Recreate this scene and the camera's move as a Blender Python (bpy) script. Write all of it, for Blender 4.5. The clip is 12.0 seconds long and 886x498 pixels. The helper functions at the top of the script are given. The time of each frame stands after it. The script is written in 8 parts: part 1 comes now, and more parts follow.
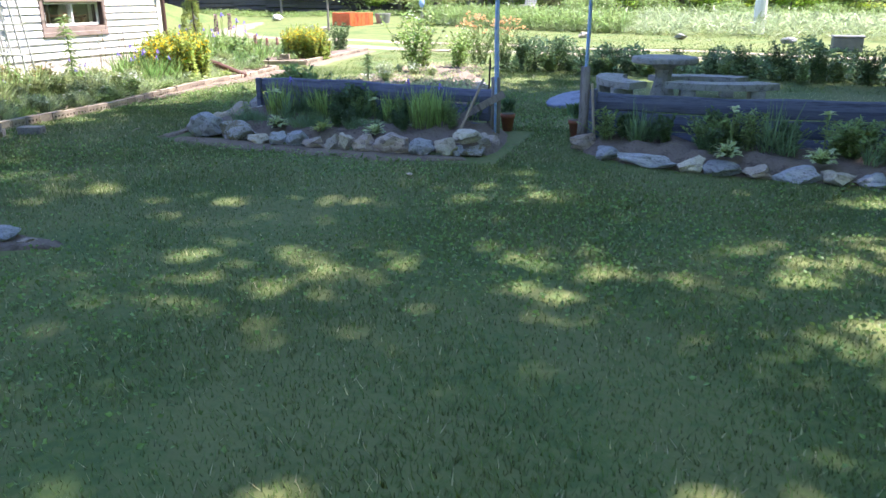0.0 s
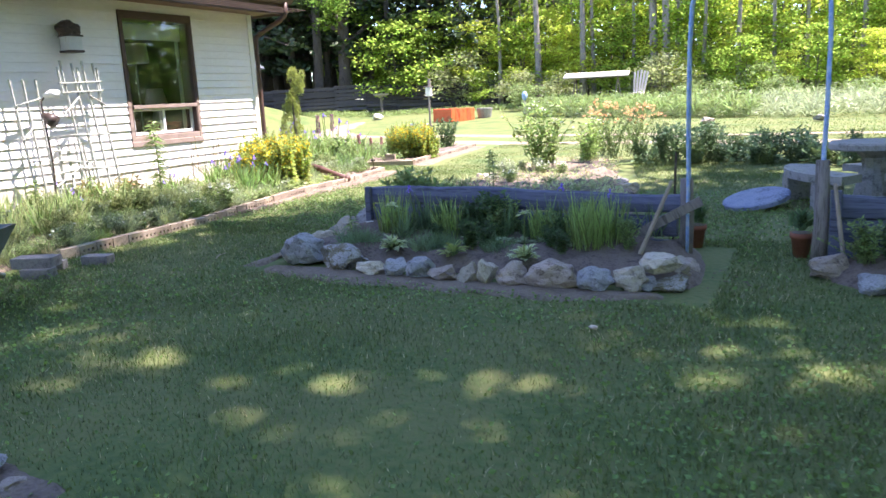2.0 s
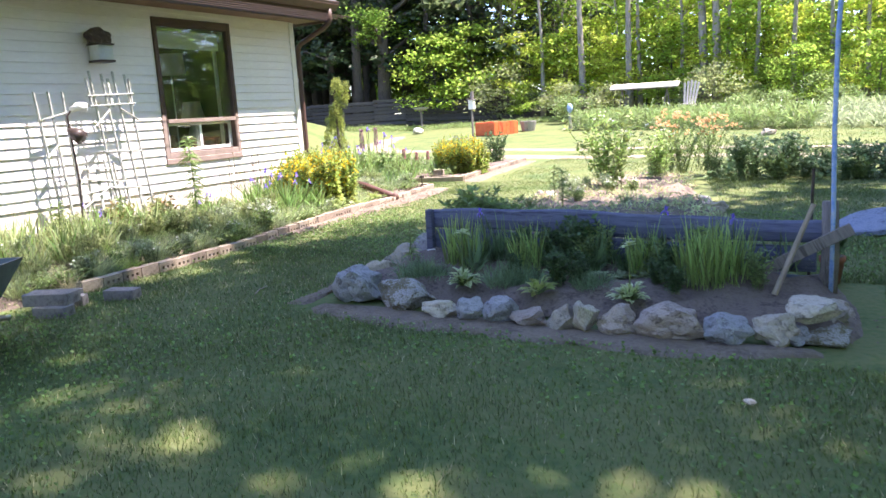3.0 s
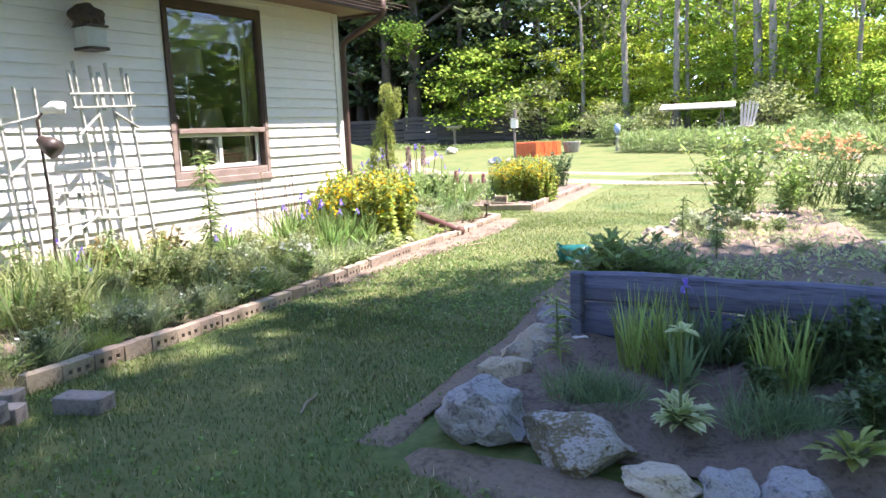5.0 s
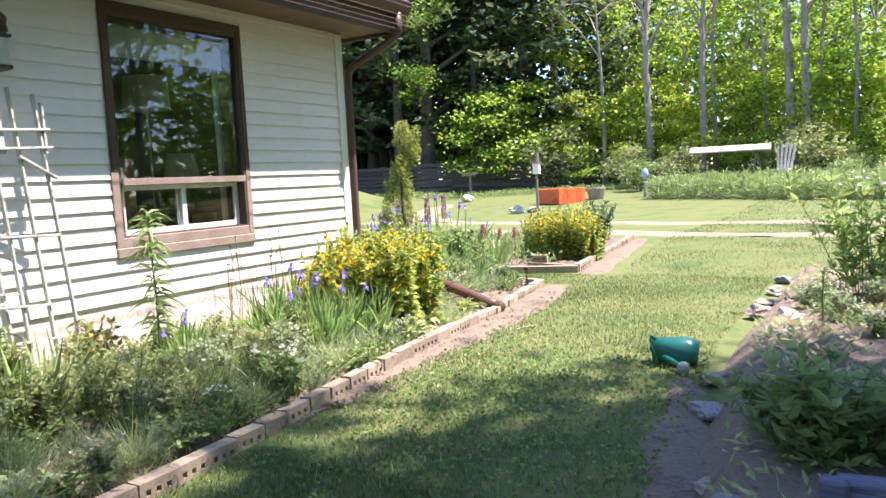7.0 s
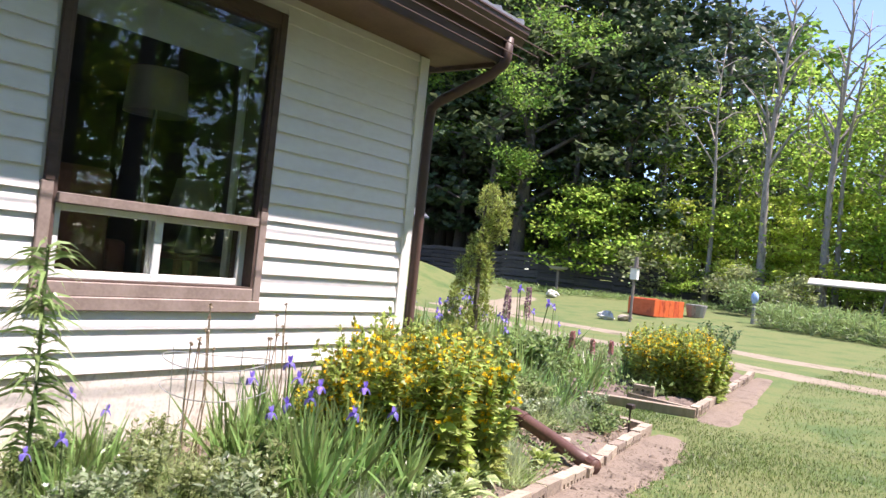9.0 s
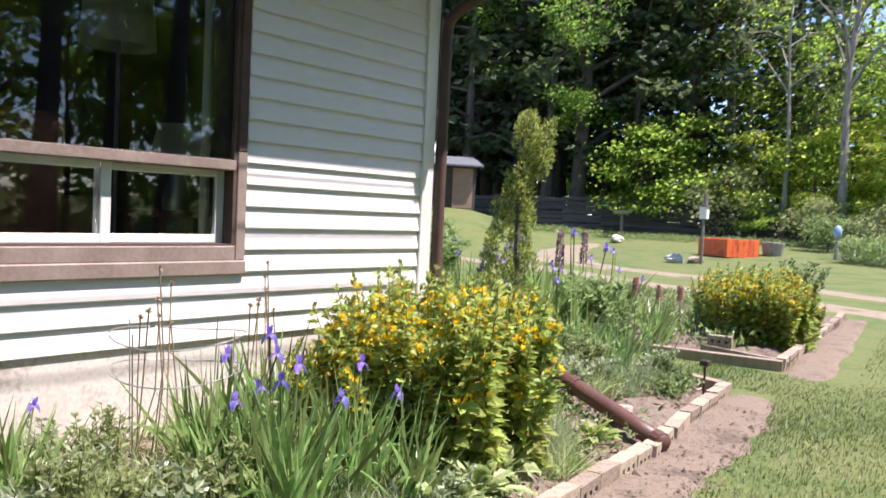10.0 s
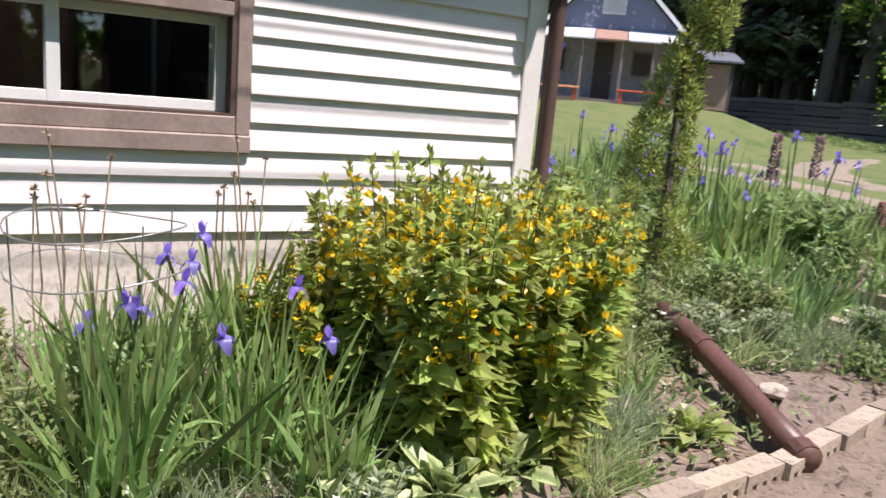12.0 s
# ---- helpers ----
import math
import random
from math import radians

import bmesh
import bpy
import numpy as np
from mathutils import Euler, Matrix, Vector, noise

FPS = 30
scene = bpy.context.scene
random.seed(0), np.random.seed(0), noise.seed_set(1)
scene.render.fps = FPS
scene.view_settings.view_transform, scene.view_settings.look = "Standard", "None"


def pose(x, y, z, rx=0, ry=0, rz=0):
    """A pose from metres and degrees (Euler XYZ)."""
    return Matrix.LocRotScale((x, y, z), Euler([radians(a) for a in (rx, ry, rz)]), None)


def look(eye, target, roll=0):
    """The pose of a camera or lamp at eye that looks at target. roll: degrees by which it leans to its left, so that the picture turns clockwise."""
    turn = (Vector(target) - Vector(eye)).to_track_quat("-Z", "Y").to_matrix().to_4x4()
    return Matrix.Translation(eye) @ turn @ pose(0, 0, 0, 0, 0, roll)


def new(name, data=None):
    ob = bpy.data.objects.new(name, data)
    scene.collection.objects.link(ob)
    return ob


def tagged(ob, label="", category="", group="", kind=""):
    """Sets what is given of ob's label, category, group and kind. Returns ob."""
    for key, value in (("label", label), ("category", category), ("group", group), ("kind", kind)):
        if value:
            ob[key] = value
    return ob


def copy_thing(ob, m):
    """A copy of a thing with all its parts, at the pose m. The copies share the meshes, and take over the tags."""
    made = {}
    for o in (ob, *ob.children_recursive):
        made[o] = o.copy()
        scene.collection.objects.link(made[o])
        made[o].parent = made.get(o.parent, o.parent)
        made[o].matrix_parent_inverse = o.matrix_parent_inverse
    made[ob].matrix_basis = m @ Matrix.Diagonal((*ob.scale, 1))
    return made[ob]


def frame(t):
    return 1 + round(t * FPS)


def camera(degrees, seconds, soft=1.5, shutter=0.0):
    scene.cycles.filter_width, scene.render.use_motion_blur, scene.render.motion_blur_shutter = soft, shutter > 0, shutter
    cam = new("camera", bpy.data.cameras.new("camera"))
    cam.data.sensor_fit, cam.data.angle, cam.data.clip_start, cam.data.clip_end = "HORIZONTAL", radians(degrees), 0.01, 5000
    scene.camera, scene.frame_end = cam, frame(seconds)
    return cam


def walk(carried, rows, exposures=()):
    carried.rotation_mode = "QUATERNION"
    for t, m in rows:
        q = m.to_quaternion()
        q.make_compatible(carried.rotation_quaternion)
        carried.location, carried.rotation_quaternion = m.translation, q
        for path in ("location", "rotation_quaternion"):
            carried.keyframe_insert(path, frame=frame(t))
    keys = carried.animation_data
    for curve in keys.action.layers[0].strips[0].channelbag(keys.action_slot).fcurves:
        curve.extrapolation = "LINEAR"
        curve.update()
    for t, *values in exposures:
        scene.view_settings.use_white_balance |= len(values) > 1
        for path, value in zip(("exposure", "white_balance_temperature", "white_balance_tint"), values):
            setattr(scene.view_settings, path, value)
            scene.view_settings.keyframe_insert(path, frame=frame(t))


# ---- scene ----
cam = camera(61.0, 12.0, soft=1.5, shutter=0.18)
PATH = [
    (0, (0.114, 0.465, 1.378), (-0.515, 2.254, 0.742), -0.1),
    (0.5, (-0.119, 0.821, 1.39), (-0.829, 2.598, 0.808), -0.5),
    (1, (-0.395, 1.255, 1.38), (-1.153, 3.065, 0.993), -3.6),
    (1.5, (-0.678, 1.648, 1.329), (-1.465, 3.444, 0.935), -2.0),
    (2, (-1.075, 2.129, 1.299), (-1.953, 3.881, 0.899), -2.8),
    (2.5, (-1.386, 2.458, 1.277), (-2.316, 4.186, 0.886), -4.3),
    (3, (-1.764, 2.852, 1.268), (-2.727, 4.568, 0.909), -3.3),
    (3.5, (-2.134, 3.2, 1.282), (-3.116, 4.921, 1.007), -3.1),
    (3.7, (-2.302, 3.347, 1.254), (-3.285, 5.067, 0.98), -2.9),
    (5.3, (-3.636, 4.738, 1.218), (-4.646, 6.436, 0.907), -2.4),
    (5.5, (-3.739, 4.897, 1.217), (-4.76, 6.589, 0.907), -2.7),
    (6, (-4.065, 5.303, 1.25), (-5.086, 6.995, 0.942), -3.1),
    (6.5, (-4.294, 5.701, 1.225), (-5.32, 7.408, 1.043), -3.1),
    (6.7, (-4.422, 5.865, 1.235), (-5.447, 7.572, 1.052), -2.9),
    (8.3, (-5.475, 7.243, 1.244), (-6.65, 8.86, 1.192), -0.9),
    (8.5, (-5.575, 7.422, 1.245), (-6.758, 9.034, 1.255), 3.1),
    (9, (-5.725, 7.823, 1.221), (-6.944, 9.408, 1.256), 5.9),
    (9.5, (-5.892, 8.256, 1.21), (-7.125, 9.83, 1.283), 4.8),
    (10, (-6.068, 8.626, 1.172), (-7.408, 10.107, 1.07), 2.8),
    (10.5, (-6.188, 8.962, 1.109), (-7.615, 10.323, 0.772), 3.5),
    (11, (-6.283, 9.348, 1.126), (-7.713, 10.681, 0.704), 4.2),
    (11.5, (-6.349, 9.66, 1.161), (-7.862, 10.909, 0.773), 6.9),
    (12, (-6.353, 9.969, 1.11), (-8.059, 10.929, 0.703), 5.1),
]
EXPOSURES = [(0.0, 2.10, 6550, 18), (1.0, 2.14, 6700, 23), (3.5, 2.12, 6900, 25), (5.5, 1.97, 6950, 23), (6.5, 1.83, 6950, 22), (8.5, 1.36, 6800, 24), (9.5, 1.24, 6750, 23), (12.0, 0.77, 6700, 22)]
walk(cam, [(t, look(eye, target, roll)) for t, eye, target, roll in PATH], EXPOSURES)

# ---- daylight ----
TO_SUN = Vector((1.0, 0.5, 2.45)).normalized()
world = bpy.data.worlds.new("world")
scene.world = world
world.use_nodes = True
wn = world.node_tree
sky = wn.nodes.new("ShaderNodeTexSky")
sky.sky_type = "NISHITA"
sky.sun_disc = False
sky.dust_density, sky.ozone_density, sky.altitude = 0.0, 3.0, 2500
sky.sun_elevation = math.asin(TO_SUN.z)
sky.sun_rotation = math.atan2(TO_SUN.x, TO_SUN.y)
wn.nodes["Background"].inputs["Strength"].default_value = 0.15
wn.links.new(sky.outputs["Color"], wn.nodes["Background"].inputs["Color"])
sun = new("sun", bpy.data.lights.new("sun", "SUN"))
sun.data.energy, sun.data.angle, sun.data.color = 4.7, radians(0.55), (1.0, 0.96, 0.91)
sun.matrix_world = look(TO_SUN * 60, (0, 0, 0))

rng = np.random.default_rng(7)


# ---- materials ----
def material(name, colours, scale=8.0, rough=0.8, bump=0.3, grain=60.0, metal=0.0, per="", spread=0.0, through_light=0.0, stretch=(1, 1, 1), dist=0.01, spec=0.5):
    """A surface of two or more colours mixed by coarse and fine noise; per: 'island' or 'object' varies each piece by spread."""
    m = bpy.data.materials.new(name)
    m.use_nodes = True
    nt = m.node_tree
    n, ln = nt.nodes, nt.links
    bsdf = n["Principled BSDF"]
    co = n.new("ShaderNodeTexCoord")
    mp = n.new("ShaderNodeMapping")
    mp.inputs["Scale"].default_value = stretch
    ln.new(co.outputs["Object"], mp.inputs["Vector"])
    big = n.new("ShaderNodeTexNoise")
    big.inputs["Scale"].default_value, big.inputs["Detail"].default_value = scale, 5
    fine = n.new("ShaderNodeTexNoise")
    fine.inputs["Scale"].default_value, fine.inputs["Detail"].default_value = grain, 3
    ln.new(mp.outputs["Vector"], big.inputs["Vector"])
    ln.new(mp.outputs["Vector"], fine.inputs["Vector"])
    both = n.new("ShaderNodeMix")
    both.inputs["Factor"].default_value = 0.4
    ln.new(big.outputs["Fac"], both.inputs["A"])
    ln.new(fine.outputs["Fac"], both.inputs["B"])
    ramp = n.new("ShaderNodeValToRGB")
    el = ramp.color_ramp.elements
    k = len(colours)
    el[0].position, el[1].position = 0.36, 0.64
    for i in range(k - 2):
        el.new(0.36 + 0.28 * (i + 1) / (k - 1))
    for e, c in zip(el, colours):
        e.color = (*c, 1)
    ln.new(both.outputs["Result"], ramp.inputs["Fac"])
    colour = ramp.outputs["Color"]
    if per:
        hsv = n.new("ShaderNodeHueSaturation")
        rnd = n.new("ShaderNodeNewGeometry").outputs["Random Per Island"] if per == "island" else n.new("ShaderNodeObjectInfo").outputs["Random"]
        mr = n.new("ShaderNodeMapRange")
        mr.inputs["To Min"].default_value, mr.inputs["To Max"].default_value = 1 - spread, 1 + spread
        ln.new(rnd, mr.inputs["Value"])
        ln.new(mr.outputs["Result"], hsv.inputs["Value"])
        mh = n.new("ShaderNodeMapRange")
        mh.inputs["To Min"].default_value, mh.inputs["To Max"].default_value = 0.5 - spread * 0.035, 0.5 + spread * 0.035
        ln.new(rnd, mh.inputs["Value"])
        ln.new(mh.outputs["Result"], hsv.inputs["Hue"])
        ln.new(colour, hsv.inputs["Color"])
        colour = hsv.outputs["Color"]
    ln.new(colour, bsdf.inputs["Base Color"])
    bsdf.inputs["Roughness"].default_value = rough
    bsdf.inputs["Metallic"].default_value = metal
    bsdf.inputs["Specular IOR Level"].default_value = spec
    if bump:
        b = n.new("ShaderNodeBump")
        b.inputs["Strength"].default_value, b.inputs["Distance"].default_value = bump, dist
        ln.new(both.outputs["Result"], b.inputs["Height"])
        ln.new(b.outputs["Normal"], bsdf.inputs["Normal"])
    if through_light:
        tr = n.new("ShaderNodeBsdfTranslucent")
        mix = n.new("ShaderNodeMixShader")
        mix.inputs["Fac"].default_value = through_light
        bright = n.new("ShaderNodeHueSaturation")
        bright.inputs["Saturation"].default_value, bright.inputs["Value"].default_value = 1.0, 1.8
        ln.new(colour, bright.inputs["Color"])
        ln.new(bright.outputs["Color"], tr.inputs["Color"])
        ln.new(bsdf.outputs["BSDF"], mix.inputs[1])
        ln.new(tr.outputs["BSDF"], mix.inputs[2])
        ln.new(mix.outputs["Shader"], n["Material Output"].inputs["Surface"])
    return m


def leafy(name, a, b, spread=0.45, light=0.4, rough=0.42, scale=3.0, dust=0.16, spec=0.5):
    if a[1] == max(a):  # greens are dusty, never pure
        a, b = (tuple((1 - dust) * v + dust * (0.3 * c[0] + 0.6 * c[1] + 0.1 * c[2]) for v in c) for c in (a, b))
    return material(name, [a, b], scale=scale, rough=rough, bump=0, grain=30, per="island", spread=spread, through_light=light, spec=spec)


def variegated(name, middle, edge):
    """A leaf green in the middle and pale along its edges, by the leaf's own map."""
    m = leafy(name, middle, tuple(c * 0.8 for c in middle), 0.25, 0.3)
    nt = m.node_tree
    n, ln = nt.nodes, nt.links
    uv = n.new("ShaderNodeUVMap")
    sep = n.new("ShaderNodeSeparateXYZ")
    ln.new(uv.outputs["UV"], sep.inputs["Vector"])
    ramp = n.new("ShaderNodeValToRGB")
    e = ramp.color_ramp.elements
    e[0].position, e[1].position = 0.25, 0.32
    e[0].color, e[1].color = (1, 1, 1, 1), (0, 0, 0, 1)
    ns = n.new("ShaderNodeTexNoise")
    ns.inputs["Scale"].default_value = 40
    add = n.new("ShaderNodeMath")
    add.operation = "MULTIPLY_ADD"
    add.inputs[1].default_value = 0.25
    ln.new(ns.outputs["Fac"], add.inputs[0])
    ln.new(sep.outputs["Y"], add.inputs[2])
    sub = n.new("ShaderNodeMath")
    sub.operation = "SUBTRACT"
    sub.inputs[1].default_value = 0.125
    ln.new(add.outputs[0], sub.inputs[0])
    ln.new(sub.outputs[0], ramp.inputs["Fac"])
    mix = n.new("ShaderNodeMix")
    mix.data_type = "RGBA"
    bsdf = n["Principled BSDF"]
    old = bsdf.inputs["Base Color"].links[0].from_socket
    ln.new(ramp.outputs["Color"], mix.inputs["Factor"])
    ln.new(old, mix.inputs[6])
    mix.inputs[7].default_value = (*edge, 1)
    ln.new(mix.outputs[2], bsdf.inputs["Base Color"])
    return m


def glass(name):
    m = bpy.data.materials.new(name)
    m.use_nodes = True
    b = m.node_tree.nodes["Principled BSDF"]
    b.inputs["Transmission Weight"].default_value = 1.0
    b.inputs["Roughness"].default_value = 0.0
    b.inputs["IOR"].default_value = 1.5
    b.inputs["Base Color"].default_value = (0.93, 0.96, 0.94, 1)
    return m


M = {
    "siding": material("siding", [(0.76, 0.72, 0.71), (0.84, 0.81, 0.805)], 1.2, 0.55, 0.08, 30, stretch=(1, 0.4, 1)),
    "trim_white": material("trim_white", [(0.72, 0.70, 0.68), (0.82, 0.81, 0.79)], 3, 0.5, 0.1),
    "foundation": material("foundation", [(0.62, 0.56, 0.51), (0.74, 0.68, 0.63), (0.48, 0.42, 0.38)], 3, 0.95, 0.5, 40),
    "brown_trim": material("brown_trim", [(0.072, 0.045, 0.037), (0.112, 0.07, 0.058)], 6, 0.8, 0.15, 50, stretch=(1, 0.2, 1)),
    "sill_brown": material("sill_brown", [(0.228, 0.173, 0.150), (0.336, 0.262, 0.234)], 6, 0.6, 0.2, 50),
    "soffit": material("soffit", [(0.13, 0.078, 0.06), (0.19, 0.115, 0.09)], 4, 0.7, 0.2),
    "roofing": material("roofing", [(0.24, 0.245, 0.26), (0.34, 0.345, 0.36)], 3, 0.45, 0.1, metal=0.3),
    "gutter": material("gutter", [(0.07, 0.038, 0.031), (0.10, 0.055, 0.045)], 6, 0.55, 0.05),
    "rust_pipe": material("rust_pipe", [(0.095, 0.045, 0.036), (0.125, 0.062, 0.05), (0.16, 0.088, 0.068)], 5, 0.45, 0.1, 60),
    "vinyl": material("vinyl", [(0.70, 0.72, 0.71), (0.80, 0.81, 0.80)], 4, 0.35, 0.02),
    "glass": glass("glass"),
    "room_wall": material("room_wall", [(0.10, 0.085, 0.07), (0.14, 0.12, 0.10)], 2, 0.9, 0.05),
    "lamp_shade": material("lamp_shade", [(0.70, 0.68, 0.62), (0.78, 0.76, 0.70)], 6, 0.9, 0.1, through_light=0.3),
    "metal_grey": material("metal_grey", [(0.35, 0.36, 0.36), (0.5, 0.5, 0.5)], 10, 0.4, 0.05, metal=0.7),
    "sofa": material("sofa", [(0.22, 0.09, 0.06), (0.30, 0.14, 0.10)], 10, 0.9, 0.2),
    "trellis": material("trellis", [(0.33, 0.35, 0.32), (0.46, 0.475, 0.44), (0.24, 0.255, 0.235)], 14, 0.9, 0.3, 90),
    "lantern_dark": material("lantern_dark", [(0.03, 0.022, 0.02), (0.06, 0.04, 0.035)], 10, 0.5, 0.1),
    "frosted": material("frosted", [(0.55, 0.57, 0.55), (0.65, 0.66, 0.64)], 10, 0.25, 0.0, through_light=0.3),
    "soil": material("soil", [(0.115, 0.085, 0.072), (0.185, 0.14, 0.118), (0.075, 0.055, 0.046)], 6, 0.95, 1.0, 50, dist=0.03),
    "dirt": material("dirt", [(0.150, 0.114, 0.087), (0.215, 0.167, 0.129), (0.10, 0.074, 0.056)], 3.5, 0.95, 0.8, 40, dist=0.03),
    "track_earth": material("track_earth", [(0.20, 0.165, 0.12), (0.28, 0.235, 0.175), (0.13, 0.115, 0.07)], 2.2, 0.95, 0.6, 30, dist=0.03),
    "dry_soil": material("dry_soil", [(0.135, 0.103, 0.08), (0.205, 0.16, 0.127), (0.078, 0.057, 0.045)], 5, 0.95, 1.0, 45, dist=0.03),
    "weathered": material("weathered", [(0.44, 0.40, 0.37), (0.58, 0.54, 0.50), (0.34, 0.31, 0.29)], 5, 0.9, 0.4, 40, stretch=(0.5, 4, 4)),
    "brick": material("brick", [(0.265, 0.212, 0.165), (0.355, 0.288, 0.228), (0.17, 0.13, 0.10)], 11, 0.92, 0.8, 70, per="object", spread=0.25),
    "nest": material("nest", [(0.035, 0.024, 0.018), (0.075, 0.052, 0.04), (0.02, 0.014, 0.011)], 30, 0.95, 0.8, 120),
    "blind": material("blind", [(0.55, 0.56, 0.52), (0.64, 0.65, 0.60)], 5, 0.9, 0.1, 40, stretch=(1, 1, 6)),
    "rock_moss": material("rock_moss", [(0.20, 0.19, 0.19), (0.13, 0.105, 0.045), (0.38, 0.37, 0.385), (0.10, 0.075, 0.04)], 3.2, 0.9, 0.8, 30, dist=0.02),
    "slab_blue": material("slab_blue", [(0.15, 0.18, 0.28), (0.26, 0.29, 0.40), (0.09, 0.11, 0.17)], 5, 0.8, 0.5, 40),
    "concrete": material("concrete", [(0.20, 0.19, 0.185), (0.34, 0.33, 0.315), (0.12, 0.115, 0.11)], 9, 0.95, 0.5, 80),
    "block_grey": material("block_grey", [(0.17, 0.155, 0.155), (0.26, 0.24, 0.235), (0.11, 0.10, 0.10)], 9, 0.95, 0.5, 80),
    "rock_grey": material("rock_grey", [(0.18, 0.182, 0.198), (0.33, 0.33, 0.35), (0.11, 0.108, 0.115)], 6, 0.88, 1.0, 32, per="object", spread=0.25, dist=0.02),
    "rock_pink": material("rock_pink", [(0.25, 0.19, 0.16), (0.40, 0.325, 0.285), (0.14, 0.105, 0.09)], 6, 0.88, 1.0, 32, per="object", spread=0.25, dist=0.02),
    "rock_tan": material("rock_tan", [(0.33, 0.285, 0.235), (0.48, 0.42, 0.345), (0.19, 0.16, 0.13)], 6, 0.88, 1.0, 32, per="object", spread=0.2, dist=0.02),
    "rock_buff": material("rock_buff", [(0.30, 0.29, 0.29), (0.44, 0.36, 0.28), (0.22, 0.21, 0.215), (0.50, 0.43, 0.35)], 3.5, 0.88, 0.9, 24, dist=0.025),
    "rock_white": material("rock_white", [(0.46, 0.44, 0.41), (0.58, 0.56, 0.53)], 6, 0.85, 0.6, 40, per="object", spread=0.2),
    "old_wood": material("old_wood", [(0.066, 0.075, 0.128), (0.122, 0.134, 0.20), (0.038, 0.042, 0.07)], 3, 0.9, 0.6, 26, per="object", spread=0.2, stretch=(0.35, 3, 6), dist=0.01),
    "post_wood": material("post_wood", [(0.15, 0.125, 0.115), (0.25, 0.215, 0.20), (0.09, 0.078, 0.072)], 4, 0.9, 0.6, 30, stretch=(5, 5, 0.4)),
    "stick_wood": material("stick_wood", [(0.27, 0.215, 0.165), (0.38, 0.305, 0.24)], 6, 0.9, 0.4, 40, stretch=(4, 4, 0.5)),
    "arch_paint": material("arch_paint", [(0.16, 0.31, 0.68), (0.30, 0.46, 0.80), (0.55, 0.62, 0.74)], 14, 0.4, 0.1, 60),
    "terracotta": material("terracotta", [(0.24, 0.075, 0.045), (0.33, 0.12, 0.075)], 8, 0.85, 0.2),
    "red_paint": material("red_paint", [(0.58, 0.075, 0.02), (0.70, 0.13, 0.05), (0.36, 0.04, 0.02)], 4, 0.5, 0.2, per="object", spread=0.2),
    "fence_wood": material("fence_wood", [(0.05, 0.047, 0.052), (0.10, 0.09, 0.092), (0.03, 0.028, 0.032)], 3, 0.9, 0.5, 25, per="object", spread=0.35, stretch=(0.3, 3, 5)),
    "can_green": material("can_green", [(0.004, 0.12, 0.105), (0.008, 0.17, 0.15)], 5, 0.35, 0.02),
    "can_grey": material("can_grey", [(0.35, 0.42, 0.42), (0.45, 0.50, 0.50)], 5, 0.5, 0.02),
    "rubber": material("rubber", [(0.012, 0.012, 0.013), (0.025, 0.025, 0.026)], 20, 0.8, 0.1),
    "barrow": material("barrow", [(0.06, 0.085, 0.08), (0.11, 0.14, 0.135)], 8, 0.4, 0.1),
    "white_paint": material("white_paint", [(0.72, 0.71, 0.68), (0.82, 0.81, 0.78)], 6, 0.6, 0.1),
    "bark": material("bark", [(0.085, 0.07, 0.058), (0.15, 0.127, 0.107), (0.05, 0.042, 0.036)], 4, 0.95, 1.0, 30, stretch=(3, 3, 0.6), dist=0.03),
    "bark_pale": material("bark_pale", [(0.24, 0.21, 0.18), (0.36, 0.32, 0.29), (0.16, 0.135, 0.12)], 4, 0.95, 0.8, 30, stretch=(3, 3, 0.6), dist=0.03),
    "log_wall": material("log_wall", [(0.20, 0.195, 0.205), (0.31, 0.30, 0.305)], 5, 0.9, 0.4, 30),
    "cabin_roof": material("cabin_roof", [(0.09, 0.10, 0.125), (0.15, 0.16, 0.19)], 5, 0.7, 0.3),
    "gable_blue": material("gable_blue", [(0.12, 0.15, 0.22), (0.17, 0.20, 0.27), (0.16, 0.185, 0.25), (0.6, 0.61, 0.63)], 1.4, 0.8, 0.2, 6),
    "porch_roof": material("porch_roof", [(0.50, 0.52, 0.56), (0.66, 0.67, 0.70)], 5, 0.4, 0.1),
    "rust_roof": material("rust_roof", [(0.28, 0.15, 0.11), (0.38, 0.24, 0.19)], 6, 0.7, 0.2),
    "shed_door": material("shed_door", [(0.26, 0.17, 0.13), (0.34, 0.23, 0.18)], 4, 0.8, 0.2),
    "stem": leafy("stem", (0.10, 0.16, 0.04), (0.14, 0.20, 0.06), 0.3, 0.1),
    "dry_stem": leafy("dry_stem", (0.24, 0.17, 0.11), (0.32, 0.25, 0.17), 0.3, 0.1),
    "leaf_mid": leafy("leaf_mid", (0.15, 0.24, 0.06), (0.22, 0.30, 0.09)),
    "leaf_clover": leafy("leaf_clover", (0.10, 0.185, 0.045), (0.17, 0.26, 0.07), 0.4, 0.4, dust=0.05),
    "leaf_bush": leafy("leaf_bush", (0.19, 0.27, 0.05), (0.36, 0.40, 0.10), 0.6, 0.45, dust=0.08),
    "leaf_dark": leafy("leaf_dark", (0.055, 0.115, 0.036), (0.085, 0.155, 0.052)),
    "leaf_lime": leafy("leaf_lime", (0.30, 0.38, 0.045), (0.40, 0.45, 0.065), 0.4, 0.62, dust=0.06),
    "leaf_grey": leafy("leaf_grey", (0.21, 0.27, 0.14), (0.30, 0.36, 0.20), 0.35, 0.45),
